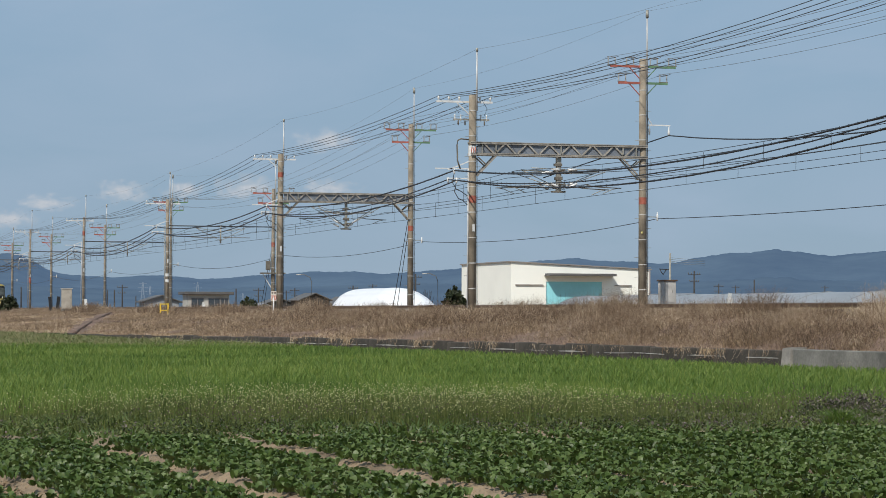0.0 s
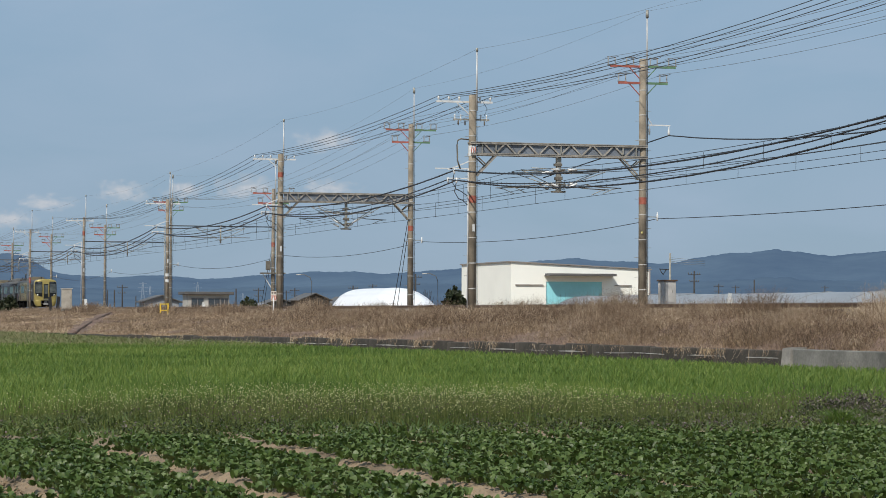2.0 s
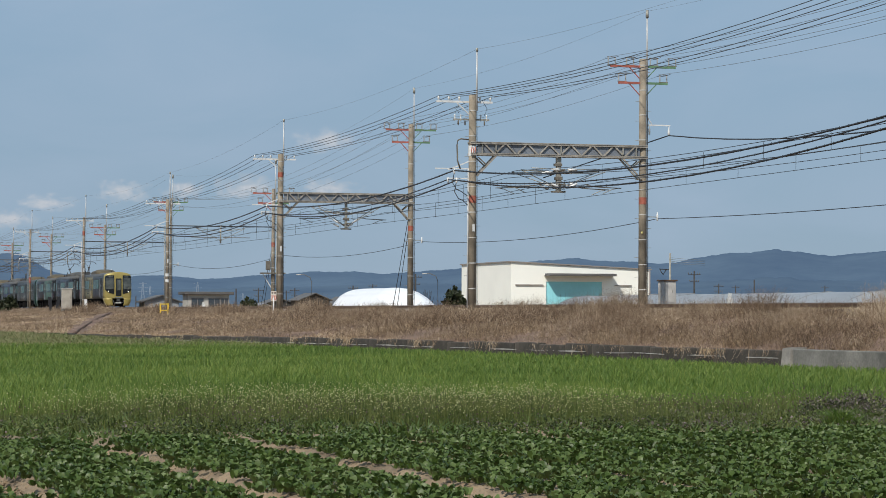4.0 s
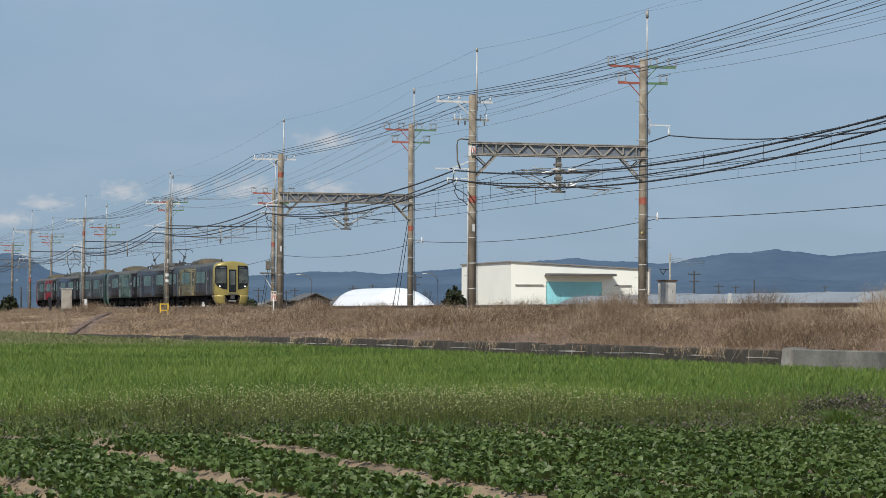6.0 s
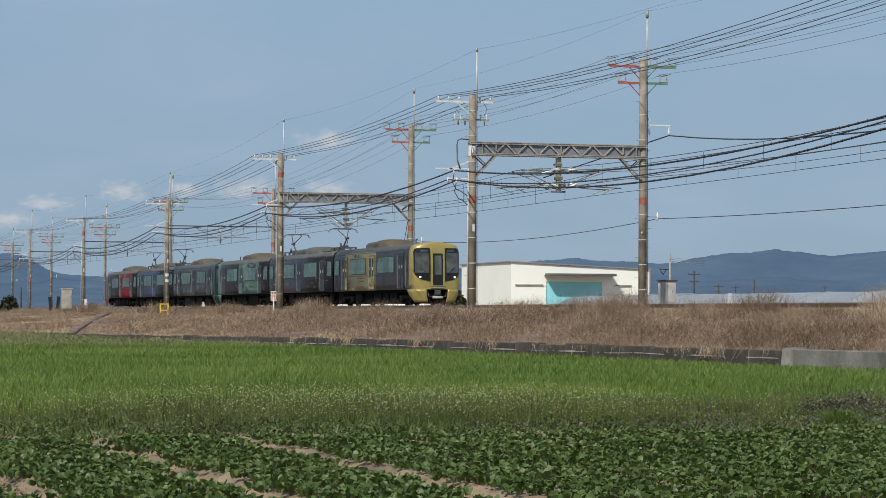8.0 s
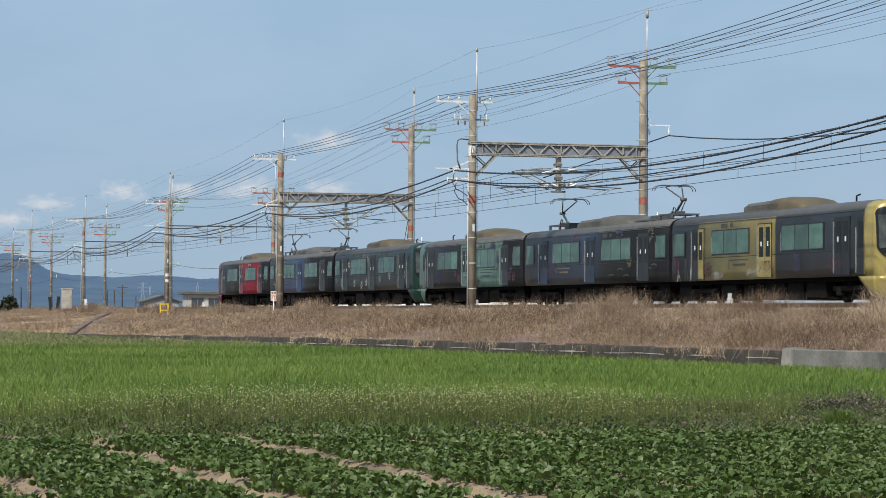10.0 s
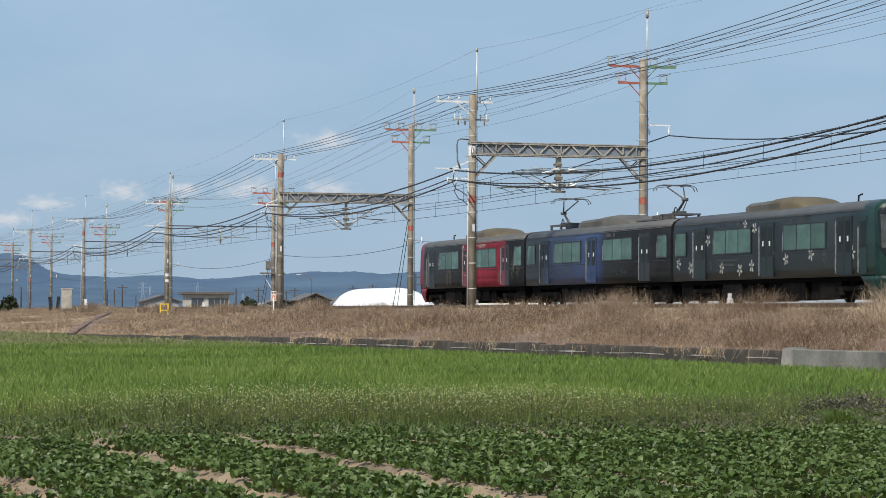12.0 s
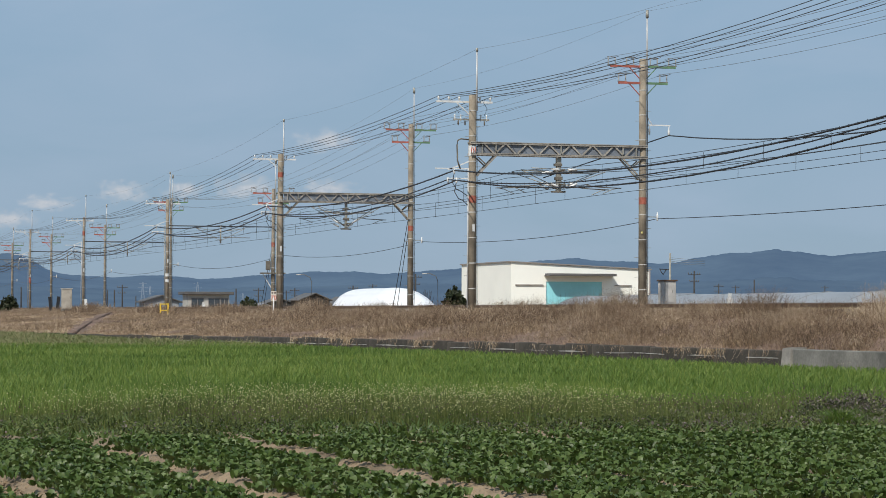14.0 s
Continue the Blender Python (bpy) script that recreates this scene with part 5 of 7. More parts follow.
def dry_grass():
    rng = np.random.default_rng(21)
    n = 205000
    # denser towards the near end of the bank
    x = -46 - 215 * rng.random(n) ** 1.5
    w = 27.6 + 0.105 * (x + 62)
    y = w + 0.2 + (33.2 - w - 0.2) * rng.random(n)
    p = np.stack([x, y], 1)
    z, f = bank_z(p)
    c = cover(p, f)
    keep = rng.random(n) < (0.10 + 0.9 * c) * (1 - ramp_gap(p))
    p, c, z, f = p[keep], c[keep], z[keep], f[keep]
    n = len(p)
    d = np.linalg.norm(p, axis=1)
    h = rng.uniform(0.10, 0.55, n) * (0.22 + 0.9 * c) * np.interp(-p[:, 0], [40, 90, 125], [1, 0.9, 0.75])
    wd = rng.uniform(0.004, 0.010, n) * np.maximum(1, d / 75)
    lean = np.where(rng.random(n) < 0.6, rng.uniform(1.0, 2.8, n), rng.uniform(0.2, 1.2, n))
    blades("dry_grass", p, z, h, wd, lean, rng, M["dry"], "matted dry brown winter grass on the embankment", "grass")
    # brushwood of thin branching stems over the grass
    n = 235000
    x = -46 - 230 * rng.random(n) ** 1.55
    w = 27.6 + 0.105 * (x + 62)
    p = np.stack([x, w + 0.25 + (33.0 - w - 0.25) * rng.random(n)], 1)
    z, f = bank_z(p)
    c = cover(p, f)
    keep = rng.random(n) < 1.15 * c * np.interp(-p[:, 0], [40, 110, 160], [1, 0.8, 0.25])
    p, c, z = p[keep], c[keep], z[keep]
    n = len(p)
    d = np.linalg.norm(p, axis=1)
    high = 0.80 * c * np.interp(-p[:, 0], [60, 75, 90, 130], [0.85, 0.85, 1.0, 0.8])
    twigs("dry_brushwood", p, z + rng.random(n) * high * 0.75, rng.uniform(0.08, 0.30, n), rng.uniform(0.005, 0.011, n) * np.maximum(1, d / 75), np.abs(rng.normal(0.75, 0.5, n)), rng, M["brush"], "tangled thin brown brushwood on the embankment", "brushwood")
    # fallen straw tufts over the wall
    n = 16000
    x = -58 - 75 * rng.random(n) ** 1.4
    w = 27.6 + 0.105 * (x + 62)
    p = np.stack([x, w + rng.uniform(-0.16, 0.4, n)], 1)
    keep = rng.random(n) < 1.9 * clump(p, 1.1, 9.0) - 1.0
    p = p[keep]
    for at_, m_ in ((-69.2, 20), (-68.1, 55), (-66.8, 80), (-66.4, 60), (-65.9, 25), (-72.5, 15), (-75.0, 18), (-82.0, 25), (-89.0, 60), (-96.7, 60), (-98.2, 60), (-103.0, 50)):
        q = rng.normal(at_, 0.22, m_)
        p = np.concatenate([p, np.stack([q, 27.6 + 0.105 * (q + 62) - rng.uniform(0.10, 0.28, m_)], 1)])
    n = len(p)
    d = np.linalg.norm(p, axis=1)
    blades("dry_straw", p, np.interp(-p[:, 0], [62, 95, 130], [0.55, 0.5, 0.38]), rng.uniform(-0.45, 0.15, n), rng.uniform(0.004, 0.010, n) * np.maximum(1, d / 70), rng.uniform(0.2, 1.4, n), rng, M["straw"], "fallen dry straw hanging over the wall", "straw")
    # sparse thin stalks that stand over the crest
    n = 30000
    x = -50 - 230 * rng.random(n) ** 1.4
    p = np.stack([x, rng.uniform(30.4, 33.0, n)], 1)
    keep = rng.random(n) < 2.0 * clump(p, 0.45, 4.0) - 0.70
    p = p[keep]
    n = len(p)
    z, f = bank_z(p)
    d = np.linalg.norm(p, axis=1)
    twigs("dry_stalks", p, z, rng.uniform(0.3, 0.95, n) * (0.35 + 0.8 * clump(p, 0.45, 4.0)), rng.uniform(0.004, 0.009, n) * np.maximum(1, d / 80), np.abs(rng.normal(0.2, 0.25, n)), rng, M["brush"], "sparse tall dry stalks along the crest", "stalks")
    # low pale straw litter where the bank lies bare
    n = 95000
    x = -98 - 160 * rng.random(n) ** 1.2
    w = 27.6 + 0.105 * (x + 62)
    p = np.stack([x, np.maximum(w, 3.0) + 0.2 + (32.6 - np.maximum(w, 3.0)) * rng.random(n)], 1)
    p = p[rng.random(n) < (1.55 - 2.2 * clump(p, 0.16, 8.0)) * (1 - ramp_gap(p))]
    n = len(p)
    z, f = bank_z(p)
    d = np.linalg.norm(p, axis=1)
    blades("dry_straw", p, z + 0.04, rng.uniform(0.05, 0.26, n), rng.uniform(0.008, 0.018, n) * np.maximum(1, d / 75), rng.uniform(1.0, 3.0, n), rng, M["straw"], "pale flattened straw litter on the bank", "straw")


def shoulder_stones():
    """Loose ballast stones on the shoulder beside the near rail."""
    rng = np.random.default_rng(81)
    n = 14000
    x = -56 - 60 * rng.random(n) ** 1.3
    f = rng.random(n)
    y = 32.45 + 1.35 * f
    z = np.interp(y, [32.4, 32.9, 33.4, 33.9], [1.42, 1.44, 1.70, 1.71]) + rng.uniform(-0.005, 0.02, n)
    r = rng.uniform(0.016, 0.038, n)
    base = np.array([[1, 0, 0], [-1, 0, 0], [0, 1, 0], [0, -1, 0], [0, 0, 0.8], [0, 0, -0.8]], float)
    v = (np.stack([x, y, z], 1)[:, None] + base[None] * r[:, None, None] * rng.uniform(0.6, 1.3, (n, 6, 1))).reshape(-1, 3)
    tri = np.array([[0, 2, 4], [2, 1, 4], [1, 3, 4], [3, 0, 4], [2, 0, 5], [1, 2, 5], [3, 1, 5], [0, 3, 5]])
    soup("ballast_stones", v, (np.arange(n)[:, None, None] * 6 + tri[None]).reshape(-1, 3), M["stone"], "loose tan ballast stones on the track shoulder", "ballast")


def crest_bushes():
    """Tall dry weed clumps on the crest, beside the rails."""
    rng = np.random.default_rng(71)
    P, H = [], []
    for x, y, sx, h, n in ((-87.6, 31.9, 2.4, 1.0, 900), (-91.5, 31.6, 1.6, 0.85, 500), (-75.0, 32.0, 1.8, 0.9, 700), (-79.5, 31.8, 1.5, 0.75, 500), (-65.8, 32.2, 1.2, 1.0, 700), (-97.8, 31.7, 1.6, 0.75, 450), (-70.5, 31.9, 1.0, 0.6, 300),
                           (-137.6, 31.9, 2.6, 0.95, 700), (-160.0, 31.5, 3.5, 0.75, 500), (-122.0, 31.8, 2.5, 0.7, 450), (-185.0, 31.0, 4.5, 0.85, 500), (-220.0, 31.2, 8.0, 0.9, 700)):
        p = np.stack([rng.normal(x, sx, n), rng.normal(y, 0.4, n)], 1)
        P.append(p)
        H.append(1.25 * h * np.exp(-((p[:, 0] - x) / (1.7 * sx)) ** 2) * rng.uniform(0.35, 1.1, n))
    p, h = np.concatenate(P), np.concatenate(H)
    z, f = bank_z(p)
    d = np.linalg.norm(p, axis=1)
    n = len(p)
    twigs("dry_weed_clumps", p, z, h + 0.10, rng.uniform(0.005, 0.010, n) * np.maximum(1, d / 85), np.abs(rng.normal(0.25, 0.3, n)), rng, M["brush"], "tall dry weed clumps on the crest of the bank", "weeds")


def ramp_edge():
    pts = []
    for k in range(25):
        f = k / 24
        x, y = -210 + 67.5 * f, 31.5 - 12.3 * f
        z, _ = bank_z(np.array([[x, y]]))
        pts.append((x, y, float(z[0]) + 0.08))
    e = link("ramp_edging", polytube(pts, 0.10, 6), M["bank"])
    tagged(e, "low earthen edging of a ramp across the bank", "edging", "", "structure")


BED, ROW, SKEW = 1.74, 3.78, 0.032


def soil_beds():
    """Raised beds with bare furrows between them."""
    cols = []
    for x in np.arange(-30.4, -14.0, 0.10):
        col = []
        for y in np.arange(-1.0, 16.0, 0.10):
            q = ((y - ROW - SKEW * (x + 29)) / BED + 0.5) % 1.0 - 0.5
            z = 0.10 * min(1.0, max(0.0, (abs(q) - 0.05) * 9)) - 0.01
            z += 0.028 * bumpy(x, y, 2.4) + 0.030 * bumpy(x, y, 7.0) + 0.024 * bumpy(x, y, 15.0)
            col.append((x, y, max(-0.01, z)))
        cols.append(col)
    return sheet("soil_beds", cols, M["soil"], "raised beds of dry cloddy soil with furrows", "soil")


def vegetables():
    rng = np.random.default_rng(31)
    n = 24500
    x = rng.uniform(-29.3, -17.7, n)
    y = rng.uniform(0.6, 17.0, n)
    q = np.abs(((y - ROW - SKEW * (x + 29)) / BED + 0.5) % 1.0 - 0.5) * BED + rng.normal(0, 0.05, n)
    gap = np.interp(y, [1.0, 2.1, 3.9, 5.7, 6.6, 7.45, 9.1], [0.22, 0.17, 0.19, 0.26, 0.15, 0.08, 0.0]) + 0.08 * np.sin(x * 1.9 + y) + 0.07 * np.sin(x * 4.3 + 2 * y)
    keep = (q > gap) & (rng.random(n) < 0.93) & (x > np.interp(y, [4, 14], [-27.7, -28.1]) + 0.3 * np.sin(y * 2.3) + 0.2 * np.sin(y * 5.1))
    az = (x * SX[0] + y * SX[1]) / (x * AX[0] + y * AX[1])
    keep &= (np.abs(az) < 0.183)
    x, y = x[keep], y[keep]
    V, F, ofs = [], [], 0
    rows, colsn = 5, 3
    prof = np.array([0.18, 0.75, 1.0, 0.88, 0.30])
    for gx, gy in zip(x, y):
        size = rng.uniform(0.7, 1.2)
        for k in range(rng.integers(6, 8)):
            a = rng.uniform(0, 6.283)
            ln = rng.uniform(0.041, 0.077) * size
            wd = ln * rng.uniform(0.28, 0.38)
            el = rng.uniform(0.85, 1.55)
            s = np.linspace(0, 1, rows)
            bend = rng.uniform(0.2, 1.0)
            ang = el - bend * s
            r = np.concatenate([[0.02], 0.02 + np.cumsum(np.cos(ang[:-1]) * ln / (rows - 1))])
            z = np.concatenate([[0.06], 0.06 + np.cumsum(np.sin(ang[:-1]) * ln / (rows - 1))])
            cup = rng.uniform(0.0, 0.7)
            g = np.zeros((rows, colsn, 3))
            for j, t in enumerate((-1, 0, 1)):
                off = prof * wd * t
                g[:, j, 0] = gx + r * math.cos(a) - off * math.sin(a)
                g[:, j, 1] = gy + r * math.sin(a) + off * math.cos(a)
                g[:, j, 2] = 0.05 + z + abs(t) * prof * wd * cup + rng.normal(0, 0.0022, rows)
            V.append(g.reshape(-1, 3))
            for i in range(rows - 1):
                for j in range(colsn - 1):
                    b = ofs + i * colsn + j
                    F.append((b, b + 1, b + colsn + 1, b + colsn))
            ofs += rows * colsn
    ob = soup("leaf_vegetables", np.concatenate(V), F, M["veg"], "rows of dark green glossy leaf vegetables", "vegetables")
    ob.data.shade_smooth()


def weed_strip():
    rng = np.random.default_rng(41)
    n = 46000
    x = rng.uniform(-36.8, -29.5, n)
    y = rng.uniform(0.5, 18.5, n)
    p = np.stack([x, y], 1)
    dens = clump(p, 0.8, 6.0)
    edge = np.clip((x + 36.8) / 2.2, 0, 1)
    keep = rng.random(n) < (0.15 + 0.85 * edge) * (0.35 + 0.8 * dens)
    p = p[keep]
    n = len(p)
    tall = np.interp(p[:, 1], [2, 5, 7, 11, 12.5, 18], [0.30, 0.36, 0.46, 0.46, 0.32, 0.36])
    h = tall * rng.uniform(0.3, 1.15, n) * (0.55 + 0.7 * clump(p, 0.9, 6.0))
    blades("weeds", p, np.zeros(n), h, rng.uniform(0.004, 0.012, n), rng.uniform(0.15, 1.2, n), rng, M["weed"], "mixed green weeds along the field edge", "weeds")
    # low broad leaves at the foot
    n = 16000
    p = np.stack([rng.uniform(-32.8, -28.2, n), rng.uniform(0.5, 18.5, n)], 1)
    blades("weeds", p, np.zeros(n), rng.uniform(0.06, 0.30, n) * (0.4 + 0.9 * clump(p, 1.1, 3.3)), rng.uniform(0.015, 0.04, n), rng.uniform(0.4, 1.2, n), rng, M["veg"], "low dark green weeds along the field edge", "weeds")
    # flower heads
    for name, mm, m, sel, z0, z1, lab in (("pale_flowers", M["petal"], 17000, 0, 0.24, 0.52, "tiny pale yellow flowers on thin stalks"), ("purple_flowers", M["purple"], 12000, 1, 0.14, 0.40, "small dull purple flowering weeds")):
        x = rng.uniform(-35.8, -29.8, m)
        y = rng.uniform(0.5, 18.5, m)
        p = np.stack([x, y], 1)
        w = clump(p, 0.55, 6.0 if sel == 0 else 1.5)
        if sel == 0:
            pr = np.interp(y, [0, 4, 5.5, 11.3, 12.3, 19], [0.22, 0.16, 0.9, 1.0, 0.15, 0.1]) * (0.1 + 1.3 * w)
            zz = np.interp(y, [0, 4, 6, 11.5, 13, 19], [0.75, 0.8, 1.05, 1.05, 0.7, 0.8])
        else:
            pr = np.interp(y, [0, 5, 6.2, 7, 9, 12, 13, 15.2, 15.5, 19], [0.05, 0.1, 0.8, 0.6, 0.5, 0.9, 0.7, 0.6, 1.0, 1.0]) * np.clip(2.2 * w - 0.5, 0, 1)
            zz = np.interp(y, [0, 12, 15, 15.6, 19], [0.8, 0.95, 0.9, 1.2, 1.15])
        keep = rng.random(m) < pr
        p, zz = p[keep], zz[keep]
        m = len(p)
        z = rng.uniform(z0, z1, m) * zz
        c = np.concatenate([p, z[:, None]], 1)
        r = rng.uniform(0.005, 0.010, m) if sel == 0 else rng.uniform(0.006, 0.012, m)
        base = np.array([[1, 0, 0], [-1, 0, 0], [0, 1, 0], [0, -1, 0], [0, 0, 1], [0, 0, -1]], float)
        v = (c[:, None] + base[None] * r[:, None, None] * rng.uniform(0.7, 1.3, (m, 1, 3))).reshape(-1, 3)
        tri = np.array([[0, 2, 4], [2, 1, 4], [1, 3, 4], [3, 0, 4], [2, 0, 5], [1, 2, 5], [3, 1, 5], [0, 3, 5]])
        f = (np.arange(m)[:, None, None] * 6 + tri[None]).reshape(-1, 3)
        soup(name, v, f, mm, lab, "flowers")
        st = np.clip(z - 0.02, 0.05, 1)
        blades("flower_stalks", p, np.zeros(m), st * 1.1, np.full(m, 0.006), rng.uniform(0.0, 0.1, m), rng, M["weed"], "thin green stalks of flowering weeds", "weeds")
    # one leafy tuft and a dark bushy clump at the edge
    n = 520
    p = np.array([-29.1, 13.55]) + rng.normal(0, 0.06, (n, 2))
    blades("grass_tuft", p, np.zeros(n), rng.uniform(0.24, 0.46, n), rng.uniform(0.009, 0.016, n), rng.uniform(0.3, 1.2, n), rng, M["wheat"], "arching bright green grass tuft", "grass tuft")
    n = 900
    p = np.stack([rng.normal(-31.6, 0.35, n), rng.uniform(14.3, 16.8, n)], 1)
    blades("weeds", p, np.zeros(n), rng.uniform(0.1, 0.42, n), rng.uniform(0.012, 0.03, n), rng.uniform(0.2, 0.9, n), rng, M["bush"], "dark bushy clump of weeds", "weeds")


def mounds():
    """Low bushy mounds of weeds: dark leaves below, dull purple flowering tops, each of many small leaves."""
    rng = np.random.default_rng(51)
    V, K = [], []
    spots = [(rng.uniform(-31.2, -28.9), y + rng.uniform(-0.3, 0.3), rng.uniform(0.3, 0.6), rng.uniform(0.14, 0.27), 800, 0.28) for y in np.arange(4.6, 11.8, 0.3)]
    spots += [(rng.uniform(-32.6, -28.6), rng.uniform(1.0, 17.0), rng.uniform(0.2, 0.5), rng.uniform(0.12, 0.29), 480, 0.12) for k in range(170)]
    spots += [(rng.uniform(-31.4, -29.0), y, rng.uniform(0.35, 0.65), rng.uniform(0.18, 0.30), 1100, 0.5) for y in np.arange(11.6, 15.2, 0.17)]
    spots += [(rng.uniform(-31.6, -30.7), y, rng.uniform(0.22, 0.42), rng.uniform(0.32, 0.47), 2200, 0.75) for y in np.arange(14.25, 16.8, 0.15)]
    for x, y, w, h, n, flower in spots:
        u = rng.normal(size=(n, 3))
        u /= np.linalg.norm(u, axis=1)[:, None]
        u[:, 2] = np.abs(u[:, 2])
        lump = 1 + 0.18 * np.sin(u[:, :1] * 9 + x) * np.cos(u[:, 1:2] * 8 + y)
        c = u * rng.uniform(0.55, 1.08, n)[:, None] * lump * np.array([w, w, h]) + np.array([x, y, 0.0])
        a = rng.normal(size=(n, 3)) * 0.0095
        b = rng.normal(size=(n, 3)) * 0.0095
        V.append(np.stack([c - a, c - b, c + a, c + b], 1).reshape(-1, 3))
        K.append((rng.random(n) < flower * np.clip(c[:, 2] / h * 1.7 - 0.55, 0, 1)).astype(int))
    v = np.concatenate(V)
    soup("leafy_weeds", v, np.arange(len(v)).reshape(-1, 4), [M["bush"], M["henbit"]], "bushy dark weeds with dull purple flowering tops", "weeds", np.concatenate(K))


def clods():
    """Loose clods of earth in the furrows."""
    rng = np.random.default_rng(61)
    n = 5200
    x = rng.uniform(-29.2, -18.2, n)
    row = rng.integers(-1, 3, n)
    mid = ROW + SKEW * (x + 29) + BED * row
    y = mid + rng.normal(0, 0.13, n)
    r = rng.uniform(0.006, 0.022, n) ** 1.0
    c = np.stack([x, y, 0.012 + 0.3 * r + 0.07 * np.clip(np.abs(y - mid) * 4 - 0.4, 0, 1)], 1)
    base = np.array([[1, 0, 0], [-1, 0, 0], [0, 1, 0], [0, -1, 0], [0, 0, 0.8], [0, 0, -0.8]], float)
    v = (c[:, None] + base[None] * r[:, None, None] * rng.uniform(0.6, 1.5, (n, 6, 1))).reshape(-1, 3)
    tri = np.array([[0, 2, 4], [2, 1, 4], [1, 3, 4], [3, 0, 4], [2, 0, 5], [1, 2, 5], [3, 1, 5], [0, 3, 5]])
    soup("soil_clods", v, (np.arange(n)[:, None, None] * 6 + tri[None]).reshape(-1, 3), M["soil"], "loose dry clods of soil in the furrows", "clods")


mounds()
clods()
crest_bushes()
ramp_edge()
shoulder_stones()
margin_weeds()
wheat()
dry_grass()
soil_beds()
vegetables()
weed_strip()


# ---- train ----
TRAIN_SPEED = 29.335
REAR_AT = -120.37 - TRAIN_SPEED * 12.5
CAR = 19.5

M.update(
    train_roof=mat("train_roof_grey", (0.095, 0.093, 0.089), 0.6, 0, 0.25, 1.2, 20, 0.05),
    ac_shell=mat("roof_unit_shell", (0.095, 0.088, 0.075), 0.6, 0, 0.3, 0.8, 15, 0.08),
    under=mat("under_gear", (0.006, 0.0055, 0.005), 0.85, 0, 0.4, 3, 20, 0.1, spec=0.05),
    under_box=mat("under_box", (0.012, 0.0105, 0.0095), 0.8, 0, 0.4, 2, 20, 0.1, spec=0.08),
    pan=mat("pantograph_metal", (0.10, 0.10, 0.10), 0.5, 0.3, 0.3, 3, 30, 0.0),
    red_coat=mat("crimson_livery", (0.18, 0.020, 0.032), 0.42, 0, 0.3, 0.7, 9, 0.02, spec=0.3),
    green_deep=mat("deep_green_livery", (0.010, 0.034, 0.027), 0.42, 0, 0.3, 0.8, 9, 0.02, spec=0.3),
    green_coat=mat("sage_green_livery", (0.092, 0.152, 0.133), 0.4, 0, 0.2, 0.8, 9, 0.02, spec=0.3),
    gold_coat=mat("gold_livery", (0.36, 0.285, 0.090), 0.34, 0.15, 0.15, 0.8, 9, 0.02, spec=0.4),
    pane=mat("green_tinted_pane", (0.075, 0.15, 0.115), 0.22, 0, 0.35, 0.9, 4, 0.0, rnd=0.35, spec=0.35),
    pane_dark=mat("dark_door_pane", (0.012, 0.018, 0.018), 0.35, 0, 0.3, 1.2, 4, 0.0, rnd=0.3, spec=0.15),
    cab_glass=mat("cab_windscreen", (0.085, 0.090, 0.075), 0.07, 0, 0.5, 1.6, 4, 0.0, spec=0.8),
    cab_mask=mat("black_windscreen_border", (0.010, 0.011, 0.011), 0.2, 0, 0.2, 1.2, 4, 0.0, spec=0.5),
    hood=mat("roof_unit_hood", (0.105, 0.080, 0.042), 0.6, 0, 0.3, 0.8, 15, 0.08),
    frame_dark=mat("window_frame_black", (0.012, 0.013, 0.014), 0.45, 0, 0.2, 2, 10, 0.0),
    chrome=mat("bright_trim_and_glint", (0.62, 0.62, 0.60), 0.25, 0.8, 0.1, 2, 10, 0.0),
    sticker=mat("white_sticker", (0.66, 0.67, 0.66), 0.6, 0, 0.1, 2, 10, 0.0),
    ornament_gold=mat("pale_gold_print", (0.16, 0.13, 0.065), 0.5, 0, 0.4, 6, 30, 0.0),
    ornament_white=mat("cream_print", (0.42, 0.40, 0.35), 0.5, 0, 0.3, 6, 30, 0.0),
    ornament_purple=mat("violet_print", (0.060, 0.050, 0.115), 0.5, 0, 0.45, 5, 30, 0.0),
    ornament_pink=mat("rose_print", (0.12, 0.036, 0.055), 0.5, 0, 0.4, 5, 30, 0.0),
    ornament_dark=mat("dark_print", (0.05, 0.055, 0.05), 0.5, 0, 0.3, 5, 30, 0.0),
    bellows=mat("gangway_bellows", (0.012, 0.012, 0.012), 0.8, 0, 0.3, 5, 30, 0.1),
)


def lamp_mat():
    m = bpy.data.materials.new("headlamp_lens")
    m.use_nodes = True
    b = m.node_tree.nodes["Principled BSDF"]
    b.inputs["Base Color"].default_value = (0.9, 0.88, 0.8, 1)
    b.inputs["Emission Color"].default_value = (1.0, 0.93, 0.78, 1)
    b.inputs["Emission Strength"].default_value = 1.0
    return m


M["headlamp"] = lamp_mat()


